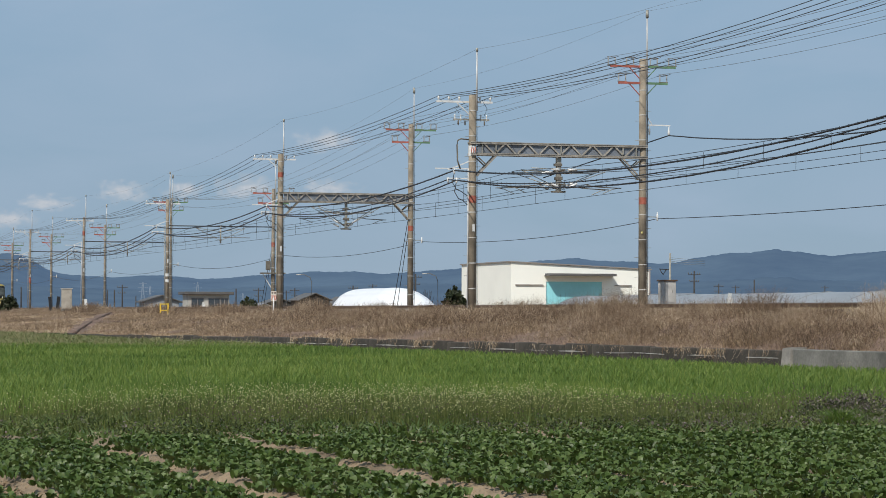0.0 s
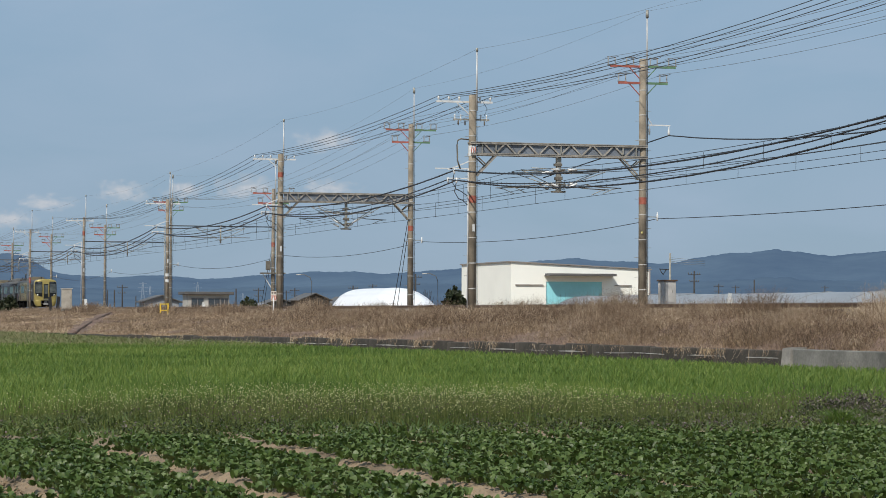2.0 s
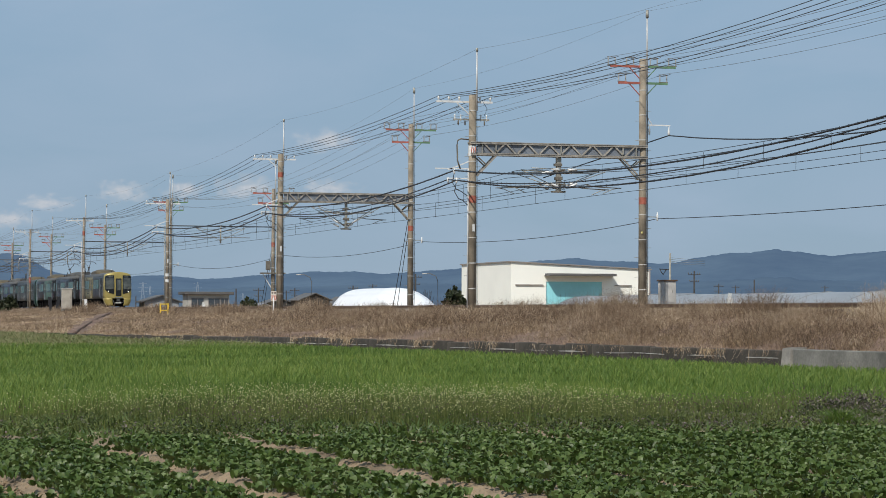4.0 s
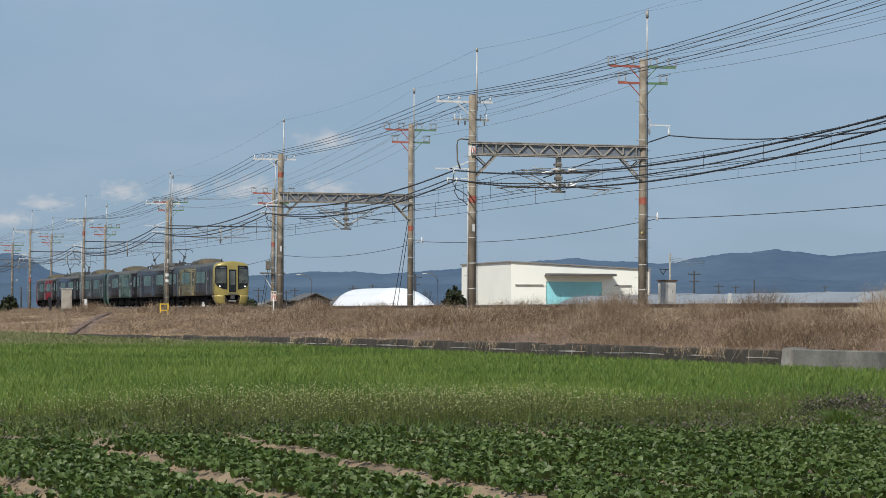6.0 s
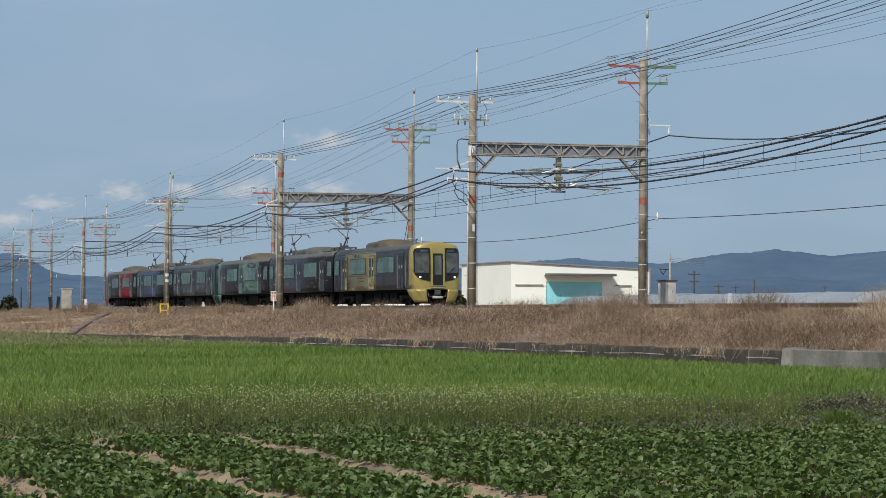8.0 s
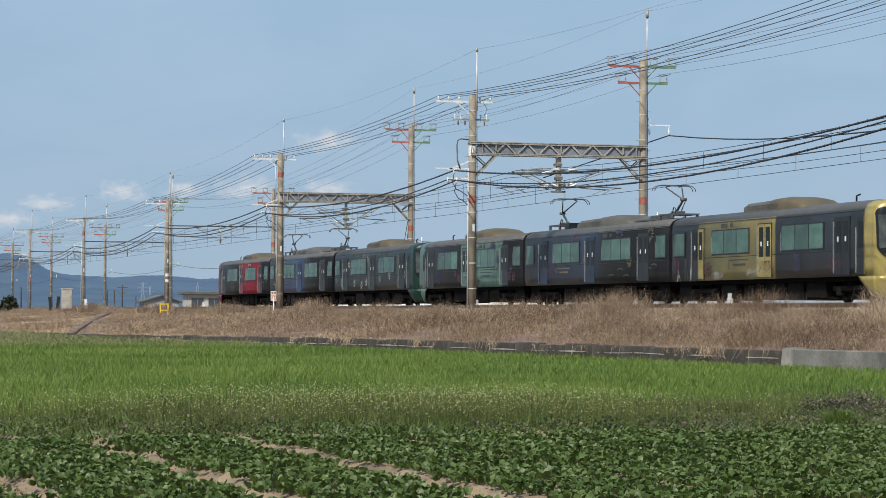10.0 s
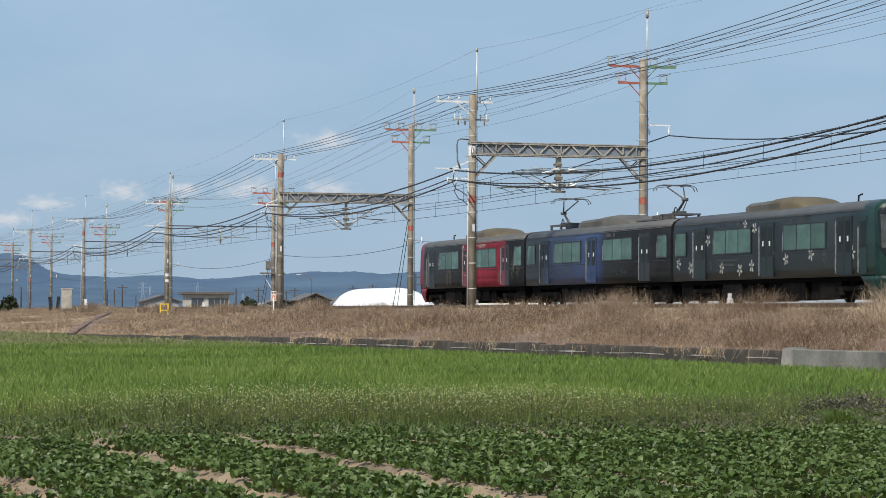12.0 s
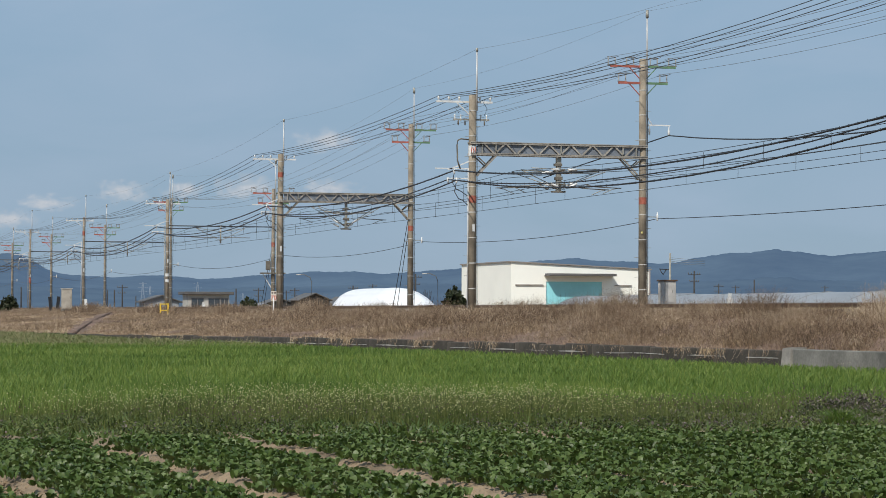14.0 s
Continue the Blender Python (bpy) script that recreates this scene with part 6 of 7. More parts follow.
def livery(name, stops, soft):
    """Film-printed body colours that run into each other along the car; stops of (from, to, colour)."""
    m = mat(name, (0.5, 0.5, 0.5), 0.33, 0, 0.3, 0.8, 9, 0.02, spec=0.3)
    n, l = m.node_tree.nodes, m.node_tree.links
    b = n["Principled BSDF"]
    tone = b.inputs["Base Color"].links[0].from_socket
    tc = n.new("ShaderNodeTexCoord")
    sep = n.new("ShaderNodeSeparateXYZ")
    l.new(tc.outputs["Object"], sep.inputs[0])
    no = n.new("ShaderNodeTexNoise")
    no.inputs["Scale"].default_value, no.inputs["Detail"].default_value = 1.3, 4
    l.new(tc.outputs["Object"], no.inputs["Vector"])
    shift = n.new("ShaderNodeMath")
    shift.operation = 'MULTIPLY_ADD'
    shift.inputs[1].default_value = soft * 0.9
    l.new(no.outputs["Fac"], shift.inputs[0])
    l.new(sep.outputs[0], shift.inputs[2])
    unit = n.new("ShaderNodeMapRange")
    unit.inputs[1].default_value, unit.inputs[2].default_value = soft * 0.45, 19.5 + soft * 0.45
    l.new(shift.outputs[0], unit.inputs[0])
    ramp = n.new("ShaderNodeValToRGB")
    el = ramp.color_ramp.elements
    keys = []
    for a, q, col in stops:
        keys += [(max(0.0, a + soft / 2) / 19.5, col), (min(19.5, q - soft / 2) / 19.5, col)]
    el[0].position, el[0].color = keys[0][0], (*keys[0][1], 1)
    el[1].position, el[1].color = keys[-1][0], (*keys[-1][1], 1)
    for at_, col in keys[1:-1]:
        e = el.new(at_)
        e.color = (*col, 1)
    l.new(unit.outputs[0], ramp.inputs[0])
    mx = n.new("ShaderNodeMix")
    mx.data_type, mx.blend_type = 'RGBA', 'MULTIPLY'
    mx.inputs[0].default_value = 1.0
    twice = n.new("ShaderNodeMix")
    twice.data_type, twice.blend_type = 'RGBA', 'ADD'
    twice.inputs[0].default_value = 1.0
    l.new(tone, twice.inputs[6])
    l.new(tone, twice.inputs[7])
    l.new(ramp.outputs[0], mx.inputs[6])
    l.new(twice.outputs[2], mx.inputs[7])
    l.new(mx.outputs[2], b.inputs["Base Color"])
    return m
HALF = [(1.33, 0.93), (1.37, 1.25), (1.37, 1.9), (1.37, 2.6), (1.36, 3.0), (1.325, 3.22), (1.24, 3.37), (1.02, 3.48), (0.6, 3.56), (0.0, 3.60)]


def width_at(z):
    return float(np.interp(z, [h[1] for h in HALF], [h[0] for h in HALF]))


TIP = 0.24


def nose(y, z):
    """How far the cab face lies behind its foremost point: rounded corners and a domed brow."""
    q = min(1.0, abs(y) / max(0.06, width_at(z)))
    return TIP + 0.45 * (1 - (1 - q ** 2.6) ** (1 / 2.6)) + 0.08 * max(0.0, z - 2.0) ** 1.6 + 0.10 * max(0.0, 1.0 - z)


def shell(x0, x1, cab0, cab1, bands):
    """Body sides and roof between the ends; bands of (from, to, material slot)."""
    cuts = sorted({x0, x1, *[b[0] for b in bands], *[b[1] for b in bands]})
    cuts = [c for c in cuts if x0 <= c <= x1]
    bm = bmesh.new()
    ring = [(-y, z) for y, z in HALF] + [(y, z) for y, z in HALF[-2::-1]]
    prev, last = None, None
    for i, x in enumerate(cuts):
        vs = []
        for y, z in ring:
            xx = x
            if i == 0 and cab0:
                xx = nose(y, z) + 0.05
            if i == len(cuts) - 1 and cab1:
                xx = CAR - 0.05 - nose(y, z)
            vs.append(bm.verts.new((xx, y, z)))
        if prev:
            slot = next((b[2] for b in bands if b[0] <= (x + last) / 2 < b[1]), 0)
            for k in range(len(vs) - 1):
                f = bm.faces.new((prev[k], vs[k], vs[k + 1], prev[k + 1]))
                capped = (cab0 and i == 1) or (cab1 and i == len(cuts) - 1)
                f.material_index = 1 if 5 <= k <= 12 and not capped else slot
                f.smooth = True
            bm.faces.new((prev[-1], vs[-1], vs[0], prev[0])).material_index = 1
        prev, last = vs, x
        if i == 0 and not cab0:
            bm.faces.new(vs)
    if not cab1:
        bm.faces.new(prev[::-1])
    bmesh.ops.recalc_face_normals(bm, faces=bm.faces)
    return bm


def face_grid(end, ys, zs, off=0.0, free=False):
    """A patch of the cab face. end 0: rear, 1: front. ys(t, z) gives y for t in 0..1."""
    bm = bmesh.new()
    rows = []
    for z in zs:
        row = []
        for k in range(25):
            y = ys(k / 24, z)
            x = nose(y, z) + 0.05 - off
            row.append(bm.verts.new((x if end == 0 else CAR - x, y, z)))
        rows.append(row)
    for a, b in zip(rows, rows[1:]):
        for k in range(24):
            bm.faces.new((a[k], a[k + 1], b[k + 1], b[k])).smooth = True
    bmesh.ops.recalc_face_normals(bm, faces=bm.faces)
    return bm


def cab(c, end, coat, lit):
    zs = [0.93, 1.1, 1.3, 1.6, 2.0, 2.4, 2.7, 3.0, 3.15, 3.22, 3.3, 3.37, 3.42, 3.46, 3.5, 3.54, 3.57, 3.585, 3.595, 3.6]
    f = part("cab_front", face_grid(end, lambda t, z: math.sin((t - 0.5) * math.pi) * width_at(z), zs), coat, c, "rounded cab front")
    sg = -1 if end == 0 else 1
    for s in (-1, 1):
        def edge(z):
            """Outer edge of the windscreen: round lower corner, small round upper corner."""
            if z < 1.97:
                return 0.43 + 0.90 * math.sqrt(max(0.0, 1 - ((1.97 - z) / 0.585) ** 2))
            if z > 3.0:
                return 1.33 - 0.26 + math.sqrt(max(0.0, 0.26 ** 2 - (z - 3.0) ** 2))
            return 1.33

        def ys(t, z, s=s):
            return s * (0.43 + (max(edge(z), 0.45) - 0.43) * t)

        def inner(t, z, s=s):
            return s * (0.50 + (max(edge(z) - 0.06, 0.52) - 0.50) * t)
        w = part("windscreen", face_grid(end, ys, list(np.linspace(1.386, 3.25, 26)), 0.03), M["cab_mask"], f, "large curved windscreen with a black border")
        part("pane", face_grid(end, inner, list(np.linspace(1.86, 2.98, 14)), 0.045), M["cab_glass"], w)
        part("destination_panel", face_grid(end, lambda t, z, s=s: s * (0.56 + 0.42 * t), [3.04, 3.10, 3.15], 0.045), M["ornament_dark"], w, "unreadable grey destination panel")
        q = [(nose(v, z) - 0.02, s * v, z) for v, z in ((0.62, 1.70), (0.72, 1.95), (0.98, 2.15))]
        part("wiper", polytube([(a if end == 0 else CAR - a, b_, z) for a, b_, z in q], 0.016), M["frame_dark"], w)
        x = nose(1.0, 1.62) + 0.05
        x = x if end == 0 else CAR - x
        part("headlight", tube((x - sg * 0.05, s * 1.0, 1.62), (x + sg * 0.06, s * 1.0, 1.62), 0.062, 0.055, 12), M["headlamp"] if lit else M["pane_dark"], f, "lit round headlight" if lit else "unlit tail lamp")
        # apron below the cab: round the corner and back along the side
        bm = bmesh.new()
        prev = None
        for z in (0.20, 0.34, 0.48, 0.62, 0.78, 0.929):
            low = (0.93 - z) / 0.73
            row = []
            for k in range(15):
                a = min(1.0, 0.3 + 0.7 * k / 9)
                y = math.sin(a * math.pi / 2) * 1.34
                x = nose(min(y, 1.3299), z) + 0.05
                if k > 9:
                    x += (1.95 - 0.85 * low - x) * (k - 9) / 5
                row.append(bm.verts.new((x if end == 0 else CAR - x, s * y * (1 - 0.17 * low ** 2), z)))
            if prev:
                for k in range(14):
                    bm.faces.new((prev[k], prev[k + 1], row[k + 1], row[k])).smooth = True
            prev = row
        bmesh.ops.recalc_face_normals(bm, faces=bm.faces)
        bmesh.ops.solidify(bm, geom=bm.faces[:], thickness=0.03)
        part("skirt", bm, coat, f)
    # gangway door in a raised frame
    part("door_frame", face_grid(end, lambda t, z: (2 * t - 1) * 0.40, list(np.linspace(1.10, 3.04, 9)), 0.06), coat, f)
    fd = part("front_door", face_grid(end, lambda t, z: (2 * t - 1) * 0.29, list(np.linspace(1.16, 2.94, 9)), 0.075), M["cab_mask"], f, "narrow dark glazed end door")
    part("pane", face_grid(end, lambda t, z: (2 * t - 1) * 0.20, list(np.linspace(1.75, 2.82, 7)), 0.085), M["cab_glass"], fd)
    sx = (lambda v: v) if end == 0 else (lambda v: CAR - v)
    a, b = sorted((sx(TIP - 0.02), sx(TIP + 0.2)))
    part("step", box(a, b, -0.4, 0.4, 1.0, 1.05), M["chrome"], f)
    # coupler, and a near-black block standing for the shade in its recess
    a, b = sorted((sx(0.5), sx(1.05)))
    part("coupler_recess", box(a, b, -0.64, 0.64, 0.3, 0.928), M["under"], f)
    a, b = sorted((sx(TIP - 0.05), sx(0.499)))
    cp = part("coupler", box(a, b, -0.16, 0.16, 0.62, 0.9, bevel=0.03), M["pan"], f)
    a, b = sorted((sx(TIP), sx(0.45)))
    part("coupler_lip", box(a, b, -0.28, 0.28, 0.42, 0.56, bevel=0.02), M["cab_grey"], f, "pale coupler shroud")
    for s in (-0.55, 0.55):
        part("hose", polytube([(sx(0.49), s, 0.85), (sx(0.33), s * 0.9, 0.55), (sx(0.45), s * 0.6, 0.5)], 0.035), M["pan"], f)


def side_window(c, x0, x1, n, s):
    y = s * 1.37
    a, b = sorted((y, y + s * 0.012))
    f = part("window", box(x0, x1, a, b, 1.90, 2.88, bevel=0.006), M["frame_dark"], c)
    w = (x1 - x0 - 0.08) / n
    a, b = sorted((y + s * 0.0125, y + s * 0.016))
    for k in range(n):
        part("pane", box(x0 + 0.04 + k * w + 0.04, x0 + 0.04 + (k + 1) * w - 0.04, a, b, 1.95, 2.83), M["pane"], f)
    # glint on the window edge, painted as a thin bright strip
    a, b = sorted((y + s * 0.0125, y + s * 0.03))
    part("edge_glint", box(x0 + 0.01, x0 + 0.035, a, b, 1.92, 2.6), M["chrome"], f)


def side_door(c, x0, x1, s, coat):
    y = s * 1.372
    m = (x0 + x1) / 2
    a, b = sorted((y - s * 0.02, y + s * 0.006))
    fr = part("door", box(x0 - 0.05, x1 + 0.05, a, b, 0.98, 3.0), M["frame_dark"], c)
    a, b = sorted((y + s * 0.0065, y + s * 0.012))
    for q0, q1 in ((x0, m - 0.012), (m + 0.012, x1)):
        lf = part("door_leaf", box(q0, q1, a, b, 1.0, 2.96), coat, fr)
        a2, b2 = sorted((y + s * 0.0125, y + s * 0.017))
        part("pane", box(q0 + 0.10, q1 - 0.10, a2, b2, 1.75, 2.85), M["pane_dark"], lf)
        a3, b3 = sorted((y + s * 0.0175, y + s * 0.02))
        part("sticker", box((q0 + q1) / 2 - 0.06, (q0 + q1) / 2 + 0.06, a3, b3, 2.14, 2.32), M["sticker"], lf)
    a, b = sorted((y + s * 0.0125, y + s * 0.05))
    part("handrail", box(x0 - 0.045, x0 - 0.01, a, b, 1.05, 2.85), M["chrome"], fr)


def blossom(c, x, z, r, material, petals=5, s=-1, turn=0.0):
    """A flat printed flower a hair proud of the side."""
    bm = bmesh.new()
    y = s * (width_at(z) + 0.004)
    for k in range(petals):
        a = 2 * math.pi * k / petals + turn
        q = [(0.12 * r, 0.0), (0.6 * r, 0.24 * r), (r, 0.10 * r), (r, -0.10 * r), (0.6 * r, -0.24 * r)]
        bm.faces.new([bm.verts.new((x + u * math.cos(a) - w * math.sin(a), y, z + u * math.sin(a) + w * math.cos(a))) for u, w in q])
    return part("printed_flower", bm, material, c)


def spray(c, x, z, w, h, n, material, seed, name="printed_ornament", size=0.07):
    """A loose printed cluster of small petals."""
    rng = random.Random(seed)
    bm = bmesh.new()
    n, size = int(n * 4), size * 0.42
    for k in range(n):
        a, q = rng.uniform(0, 6.28), rng.random() ** 0.6
        cx, cz = x + w * q * math.cos(a), z + h * q * math.sin(a)
        cz = min(3.1, max(1.0, cz))
        r, t = size * rng.uniform(0.5, 1.2), rng.uniform(0, 3.14)
        y = -(width_at(cz) + 0.004 + 0.00015 * k)
        bm.faces.new([bm.verts.new((cx + r * u * math.cos(t) - r * v * math.sin(t), y, cz + r * u * math.sin(t) + r * v * math.cos(t))) for u, v in ((-1, 0), (-0.3, 0.5), (0.6, 0.45), (1, 0), (0.5, -0.5), (-0.4, -0.4))])
    return tagged(part(name, bm, material, c), "", "", "", "stuff")


def caption_bar(c, x, material):
    y = -1.376
    part("printed_line", box(x, x + 1.9, y - 0.004, y, 1.66, 1.70), material, c)
    part("printed_line", box(x - 0.03, x + 0.005, y - 0.004, y, 1.36, 1.66), material, c)
    part("writing_bar", box(x + 0.4, x + 1.6, y - 0.004, y, 1.46, 1.54), material, c)


def roof_unit(c, x0, x1, grey):
    bm = bmesh.new()
    prev = None
    st = [(0.0, 0.34, 0.98), (0.02, 0.40, 1.0), (0.44, 0.44, 1.0), (0.46, 0.47, 1.0), (0.62, 0.50, 1.0), (0.74, 0.46, 0.99), (0.84, 0.38, 0.96), (0.92, 0.26, 0.9), (1.0, 0.05, 0.78)]
    for t, h, w in st:
        x = x0 + (x1 - x0) * t
        prof = [(-1.0 * w, -0.10), (-0.98 * w, h * 0.55), (-0.80 * w, h * 0.88), (-0.4, h), (0.4, h), (0.80 * w, h * 0.88), (0.98 * w, h * 0.55), (1.0 * w, -0.10)]
        vs = [bm.verts.new((x, y, 3.48 + z)) for y, z in prof]
        if prev:
            for k in range(len(vs) - 1):
                f = bm.faces.new((prev[k], vs[k], vs[k + 1], prev[k + 1]))
                f.smooth, f.material_index = True, int(t > 0.5)
        else:
            bm.faces.new(vs)
        prev = vs
    bm.faces.new(prev[::-1]).material_index = 1
    bmesh.ops.recalc_face_normals(bm, faces=bm.faces)
    u = part("roof_unit", bm, [M["ac_shell"], M["ac_shell"] if grey else M["hood"]], c, "humped air conditioning unit")
    for k in range(7):
        q = x0 + 0.4 + k * 0.42
        part("louvre", box(q, q + 0.34, -0.995, -0.955, 3.56, 3.72), M["ac_shell"], u)


def pantograph(c, x, d):
    """Single arm pantograph, its knee towards d."""
    p = part("pantograph_base", box(x - 0.85, x + 0.85, -0.6, -0.52, 3.74, 3.80), M["pan"], c, "raised single arm pantograph")
    part("frame_bar", box(x - 0.85, x + 0.85, 0.52, 0.6, 3.74, 3.80), M["pan"], p)
    for q in (-0.85, -0.1, 0.75):
        part("frame_bar", box(x + q, x + q + 0.08, -0.52, 0.52, 3.74, 3.80), M["pan"], p)
    for q in (-0.7, 0.7):
        for y in (-0.55, 0.55):
            part("insulator", lathe([(0.05, 0), (0.08, 0.04), (0.05, 0.08), (0.08, 0.12), (0.05, 0.17)], 8, at=(x + q, y, 3.57)), M["porcelain_dk"], p, "", True)
    part("spring_box", box(x - 0.45, x + 0.25, -0.2, 0.2, 3.80, 3.92, bevel=0.03), M["pan"], p)
    knee = (x + d * 0.55, 0, 4.38)
    part("lower_arm", tube((x - d * 0.35, 0, 3.86), knee, 0.055, 0.05, 8), M["pan"], p)
    part("lower_rod", tube((x - d * 0.1, 0.12, 3.84), (x + d * 0.62, 0.05, 4.30), 0.022, n=6), M["pan"], p)
    part("knee_joint", tube((knee[0], -0.13, knee[2]), (knee[0], 0.13, knee[2]), 0.07, n=8), M["pan"], p)
    for y in (-0.12, 0.12):
        part("upper_arm", tube(knee, (x - d * 0.55, y * 3, 4.93), 0.033, 0.026, 6), M["pan"], p)
    hx = x - d * 0.55
    for q in (-0.16, 0.16):
        part("contact_strip", box(hx + q - 0.03, hx + q + 0.03, -0.62, 0.62, 4.99, 5.04), M["pan"], p)
        for s in (-1, 1):
            part("horn", polytube([(hx + q, s * 0.6, 5.015), (hx + q, s * 0.76, 4.99), (hx + q, s * 0.88, 4.90), (hx + q, s * 0.93, 4.77)], 0.018), M["pan"], p)
    part("head_tie", box(hx - 0.16, hx + 0.16, -0.3, -0.26, 4.95, 4.99), M["pan"], p)
    part("head_tie", box(hx - 0.16, hx + 0.16, 0.26, 0.3, 4.95, 4.99), M["pan"], p)
    part("cable_loop", polytube([(x + 0.3, -0.4, 3.8), (x + 0.45, -0.4, 4.05), (x + 0.65, -0.4, 4.02), (x + 0.7, -0.4, 3.8)], 0.025), M["cable"], p)


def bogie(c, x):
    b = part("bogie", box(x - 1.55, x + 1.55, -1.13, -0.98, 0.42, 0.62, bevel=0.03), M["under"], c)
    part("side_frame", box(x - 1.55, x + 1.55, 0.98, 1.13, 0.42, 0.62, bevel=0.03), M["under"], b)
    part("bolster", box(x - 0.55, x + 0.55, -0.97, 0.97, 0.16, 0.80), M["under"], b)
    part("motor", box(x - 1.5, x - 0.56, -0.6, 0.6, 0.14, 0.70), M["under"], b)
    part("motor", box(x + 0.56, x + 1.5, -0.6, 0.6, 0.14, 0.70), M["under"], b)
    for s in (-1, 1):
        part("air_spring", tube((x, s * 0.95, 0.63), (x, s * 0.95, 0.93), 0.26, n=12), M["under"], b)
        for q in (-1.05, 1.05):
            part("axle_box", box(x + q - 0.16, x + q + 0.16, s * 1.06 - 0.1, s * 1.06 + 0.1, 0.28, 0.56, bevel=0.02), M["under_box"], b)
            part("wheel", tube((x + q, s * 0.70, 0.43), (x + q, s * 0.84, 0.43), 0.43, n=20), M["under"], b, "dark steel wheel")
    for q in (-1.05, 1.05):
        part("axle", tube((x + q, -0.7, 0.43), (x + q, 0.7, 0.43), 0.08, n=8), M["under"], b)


DOORS = ((2.42, 3.60), (9.05, 10.25), (15.75, 16.95))
WINDOWS = ((0.42, 1.60, 1), (4.45, 8.20, 3), (11.15, 14.85, 3), (17.80, 18.98, 1))


def train_car(k, label, slots, bands, cab0=None, cab1=None, pans=False, lit=False):
    """slots: body materials, the second is the roof; bands: (from, to, slot)."""
    c = empty("train_car", pose(0, FAR, RAIL), label, "train car", "cars of the train")
    x0, x1 = (0.95 if cab0 else 0.16), (CAR - 0.95 if cab1 else CAR - 0.16)
    bs = [(max(a, x0), min(b, x1), s) for a, b, s in bands if b > x0 and a < x1]
    part("body", shell(x0, x1, cab0, cab1, bs), slots, c, "painted body shell")
    for s in (-1, 1):
        for a, b in DOORS:
            slot = next((q for u, v, q in bands if u <= (a + b) / 2 < v), 0)
            side_door(c, a, b, s, slots[slot])
        for a, b, n in WINDOWS:
            if (cab0 and a < 1.0) or (cab1 and a > 17):
                continue
            side_window(c, a, b, n, s)
        for a, b in ((x0 + (0.7 if cab0 else 0.1), x1 - (0.7 if cab1 else 0.1)),):
            ya, yb = sorted((s * 1.371, s * 1.378))
            for u, v in zip([a] + [d[1] + 0.06 for d in DOORS], [d[0] - 0.06 for d in DOORS] + [b]):
                part("belt_rail", box(u, v, ya, yb, 1.80, 1.825), M["frame_dark"], c)
        ya, yb = sorted((s * 1.338, s * 1.352))
        part("gutter", box(x0 + (0.6 if cab0 else 0.05), x1 - (0.6 if cab1 else 0.05), ya, yb, 3.16, 3.19), M["train_roof"], c)
    for end, coat in ((0, cab0), (1, cab1)):
        if coat:
            cab(c, end, coat, lit)
            q = 1.65 if end == 0 else CAR - 1.65
            for s in (-1, 1):
                ya, yb = sorted((s * 1.365, s * 1.380))
                crew = part("crew_door", box(q - 0.28, q + 0.28, ya, yb, 1.0, 2.95), slots[0], c)
                ya, yb = sorted((s * 1.381, s * 1.386))
                part("pane", box(q - 0.19, q + 0.19, ya, yb, 1.9, 2.8), M["pane_dark"], crew)
                part("handrail", box(q - 0.36 if end else q + 0.32, q - 0.32 if end else q + 0.36, *sorted((s * 1.372, s * 1.41)), 1.05, 2.6), M["chrome"], crew)
            part("aerial", polytube([(2.6 if end == 0 else CAR - 4.9, 0, 3.58), (2.62 if end == 0 else CAR - 4.88, 0, 3.82), (2.9 if end == 0 else CAR - 4.6, 0, 3.86)], 0.035), M["frame_dark"], c)
        else:
            a, b = (-0.02, 0.158) if end == 0 else (CAR - 0.158, CAR + 0.02)
            part("gangway", box(a, b, -0.62, 0.62, 0.95, 3.2), M["bellows"], c)
    roof_unit(c, 8.2 if cab0 else 6.7, 11.9 if cab1 else 13.3, pans)
    if pans:
        pantograph(c, 2.3, -1)
        pantograph(c, 16.9, 1)
        part("arrester_box", box(3.5, 4.2, -0.5, 0.5, 3.57, 3.85, bevel=0.02), M["pan"], c)
        part("arrester_box", box(14.6, 15.4, -0.4, 0.4, 3.57, 3.80, bevel=0.02), M["pan"], c)
        part("roof_walk", box(13.6, 15.9, -0.75, -0.55, 3.56, 3.62), M["train_roof"], c)
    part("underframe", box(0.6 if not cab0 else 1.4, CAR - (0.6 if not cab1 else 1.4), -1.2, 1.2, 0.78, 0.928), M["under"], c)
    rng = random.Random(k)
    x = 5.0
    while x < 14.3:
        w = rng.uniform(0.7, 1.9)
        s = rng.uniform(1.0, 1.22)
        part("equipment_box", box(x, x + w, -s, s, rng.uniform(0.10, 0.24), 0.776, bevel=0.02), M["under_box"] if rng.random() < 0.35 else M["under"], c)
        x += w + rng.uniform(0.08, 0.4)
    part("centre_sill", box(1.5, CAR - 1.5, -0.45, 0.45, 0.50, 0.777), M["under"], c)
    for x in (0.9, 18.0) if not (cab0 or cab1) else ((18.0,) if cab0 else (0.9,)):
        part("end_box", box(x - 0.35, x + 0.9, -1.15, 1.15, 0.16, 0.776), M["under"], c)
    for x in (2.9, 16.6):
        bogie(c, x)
    return c


R_ = M["train_roof"]
COAL, BLACKGREEN, SAGE = (0.0165, 0.0175, 0.019), (0.011, 0.019, 0.017), (0.092, 0.152, 0.133)
CRIMSON, BLUE, NAVY, GOLD = (0.18, 0.020, 0.032), (0.018, 0.042, 0.125), (0.015, 0.026, 0.054), (0.36, 0.285, 0.090)


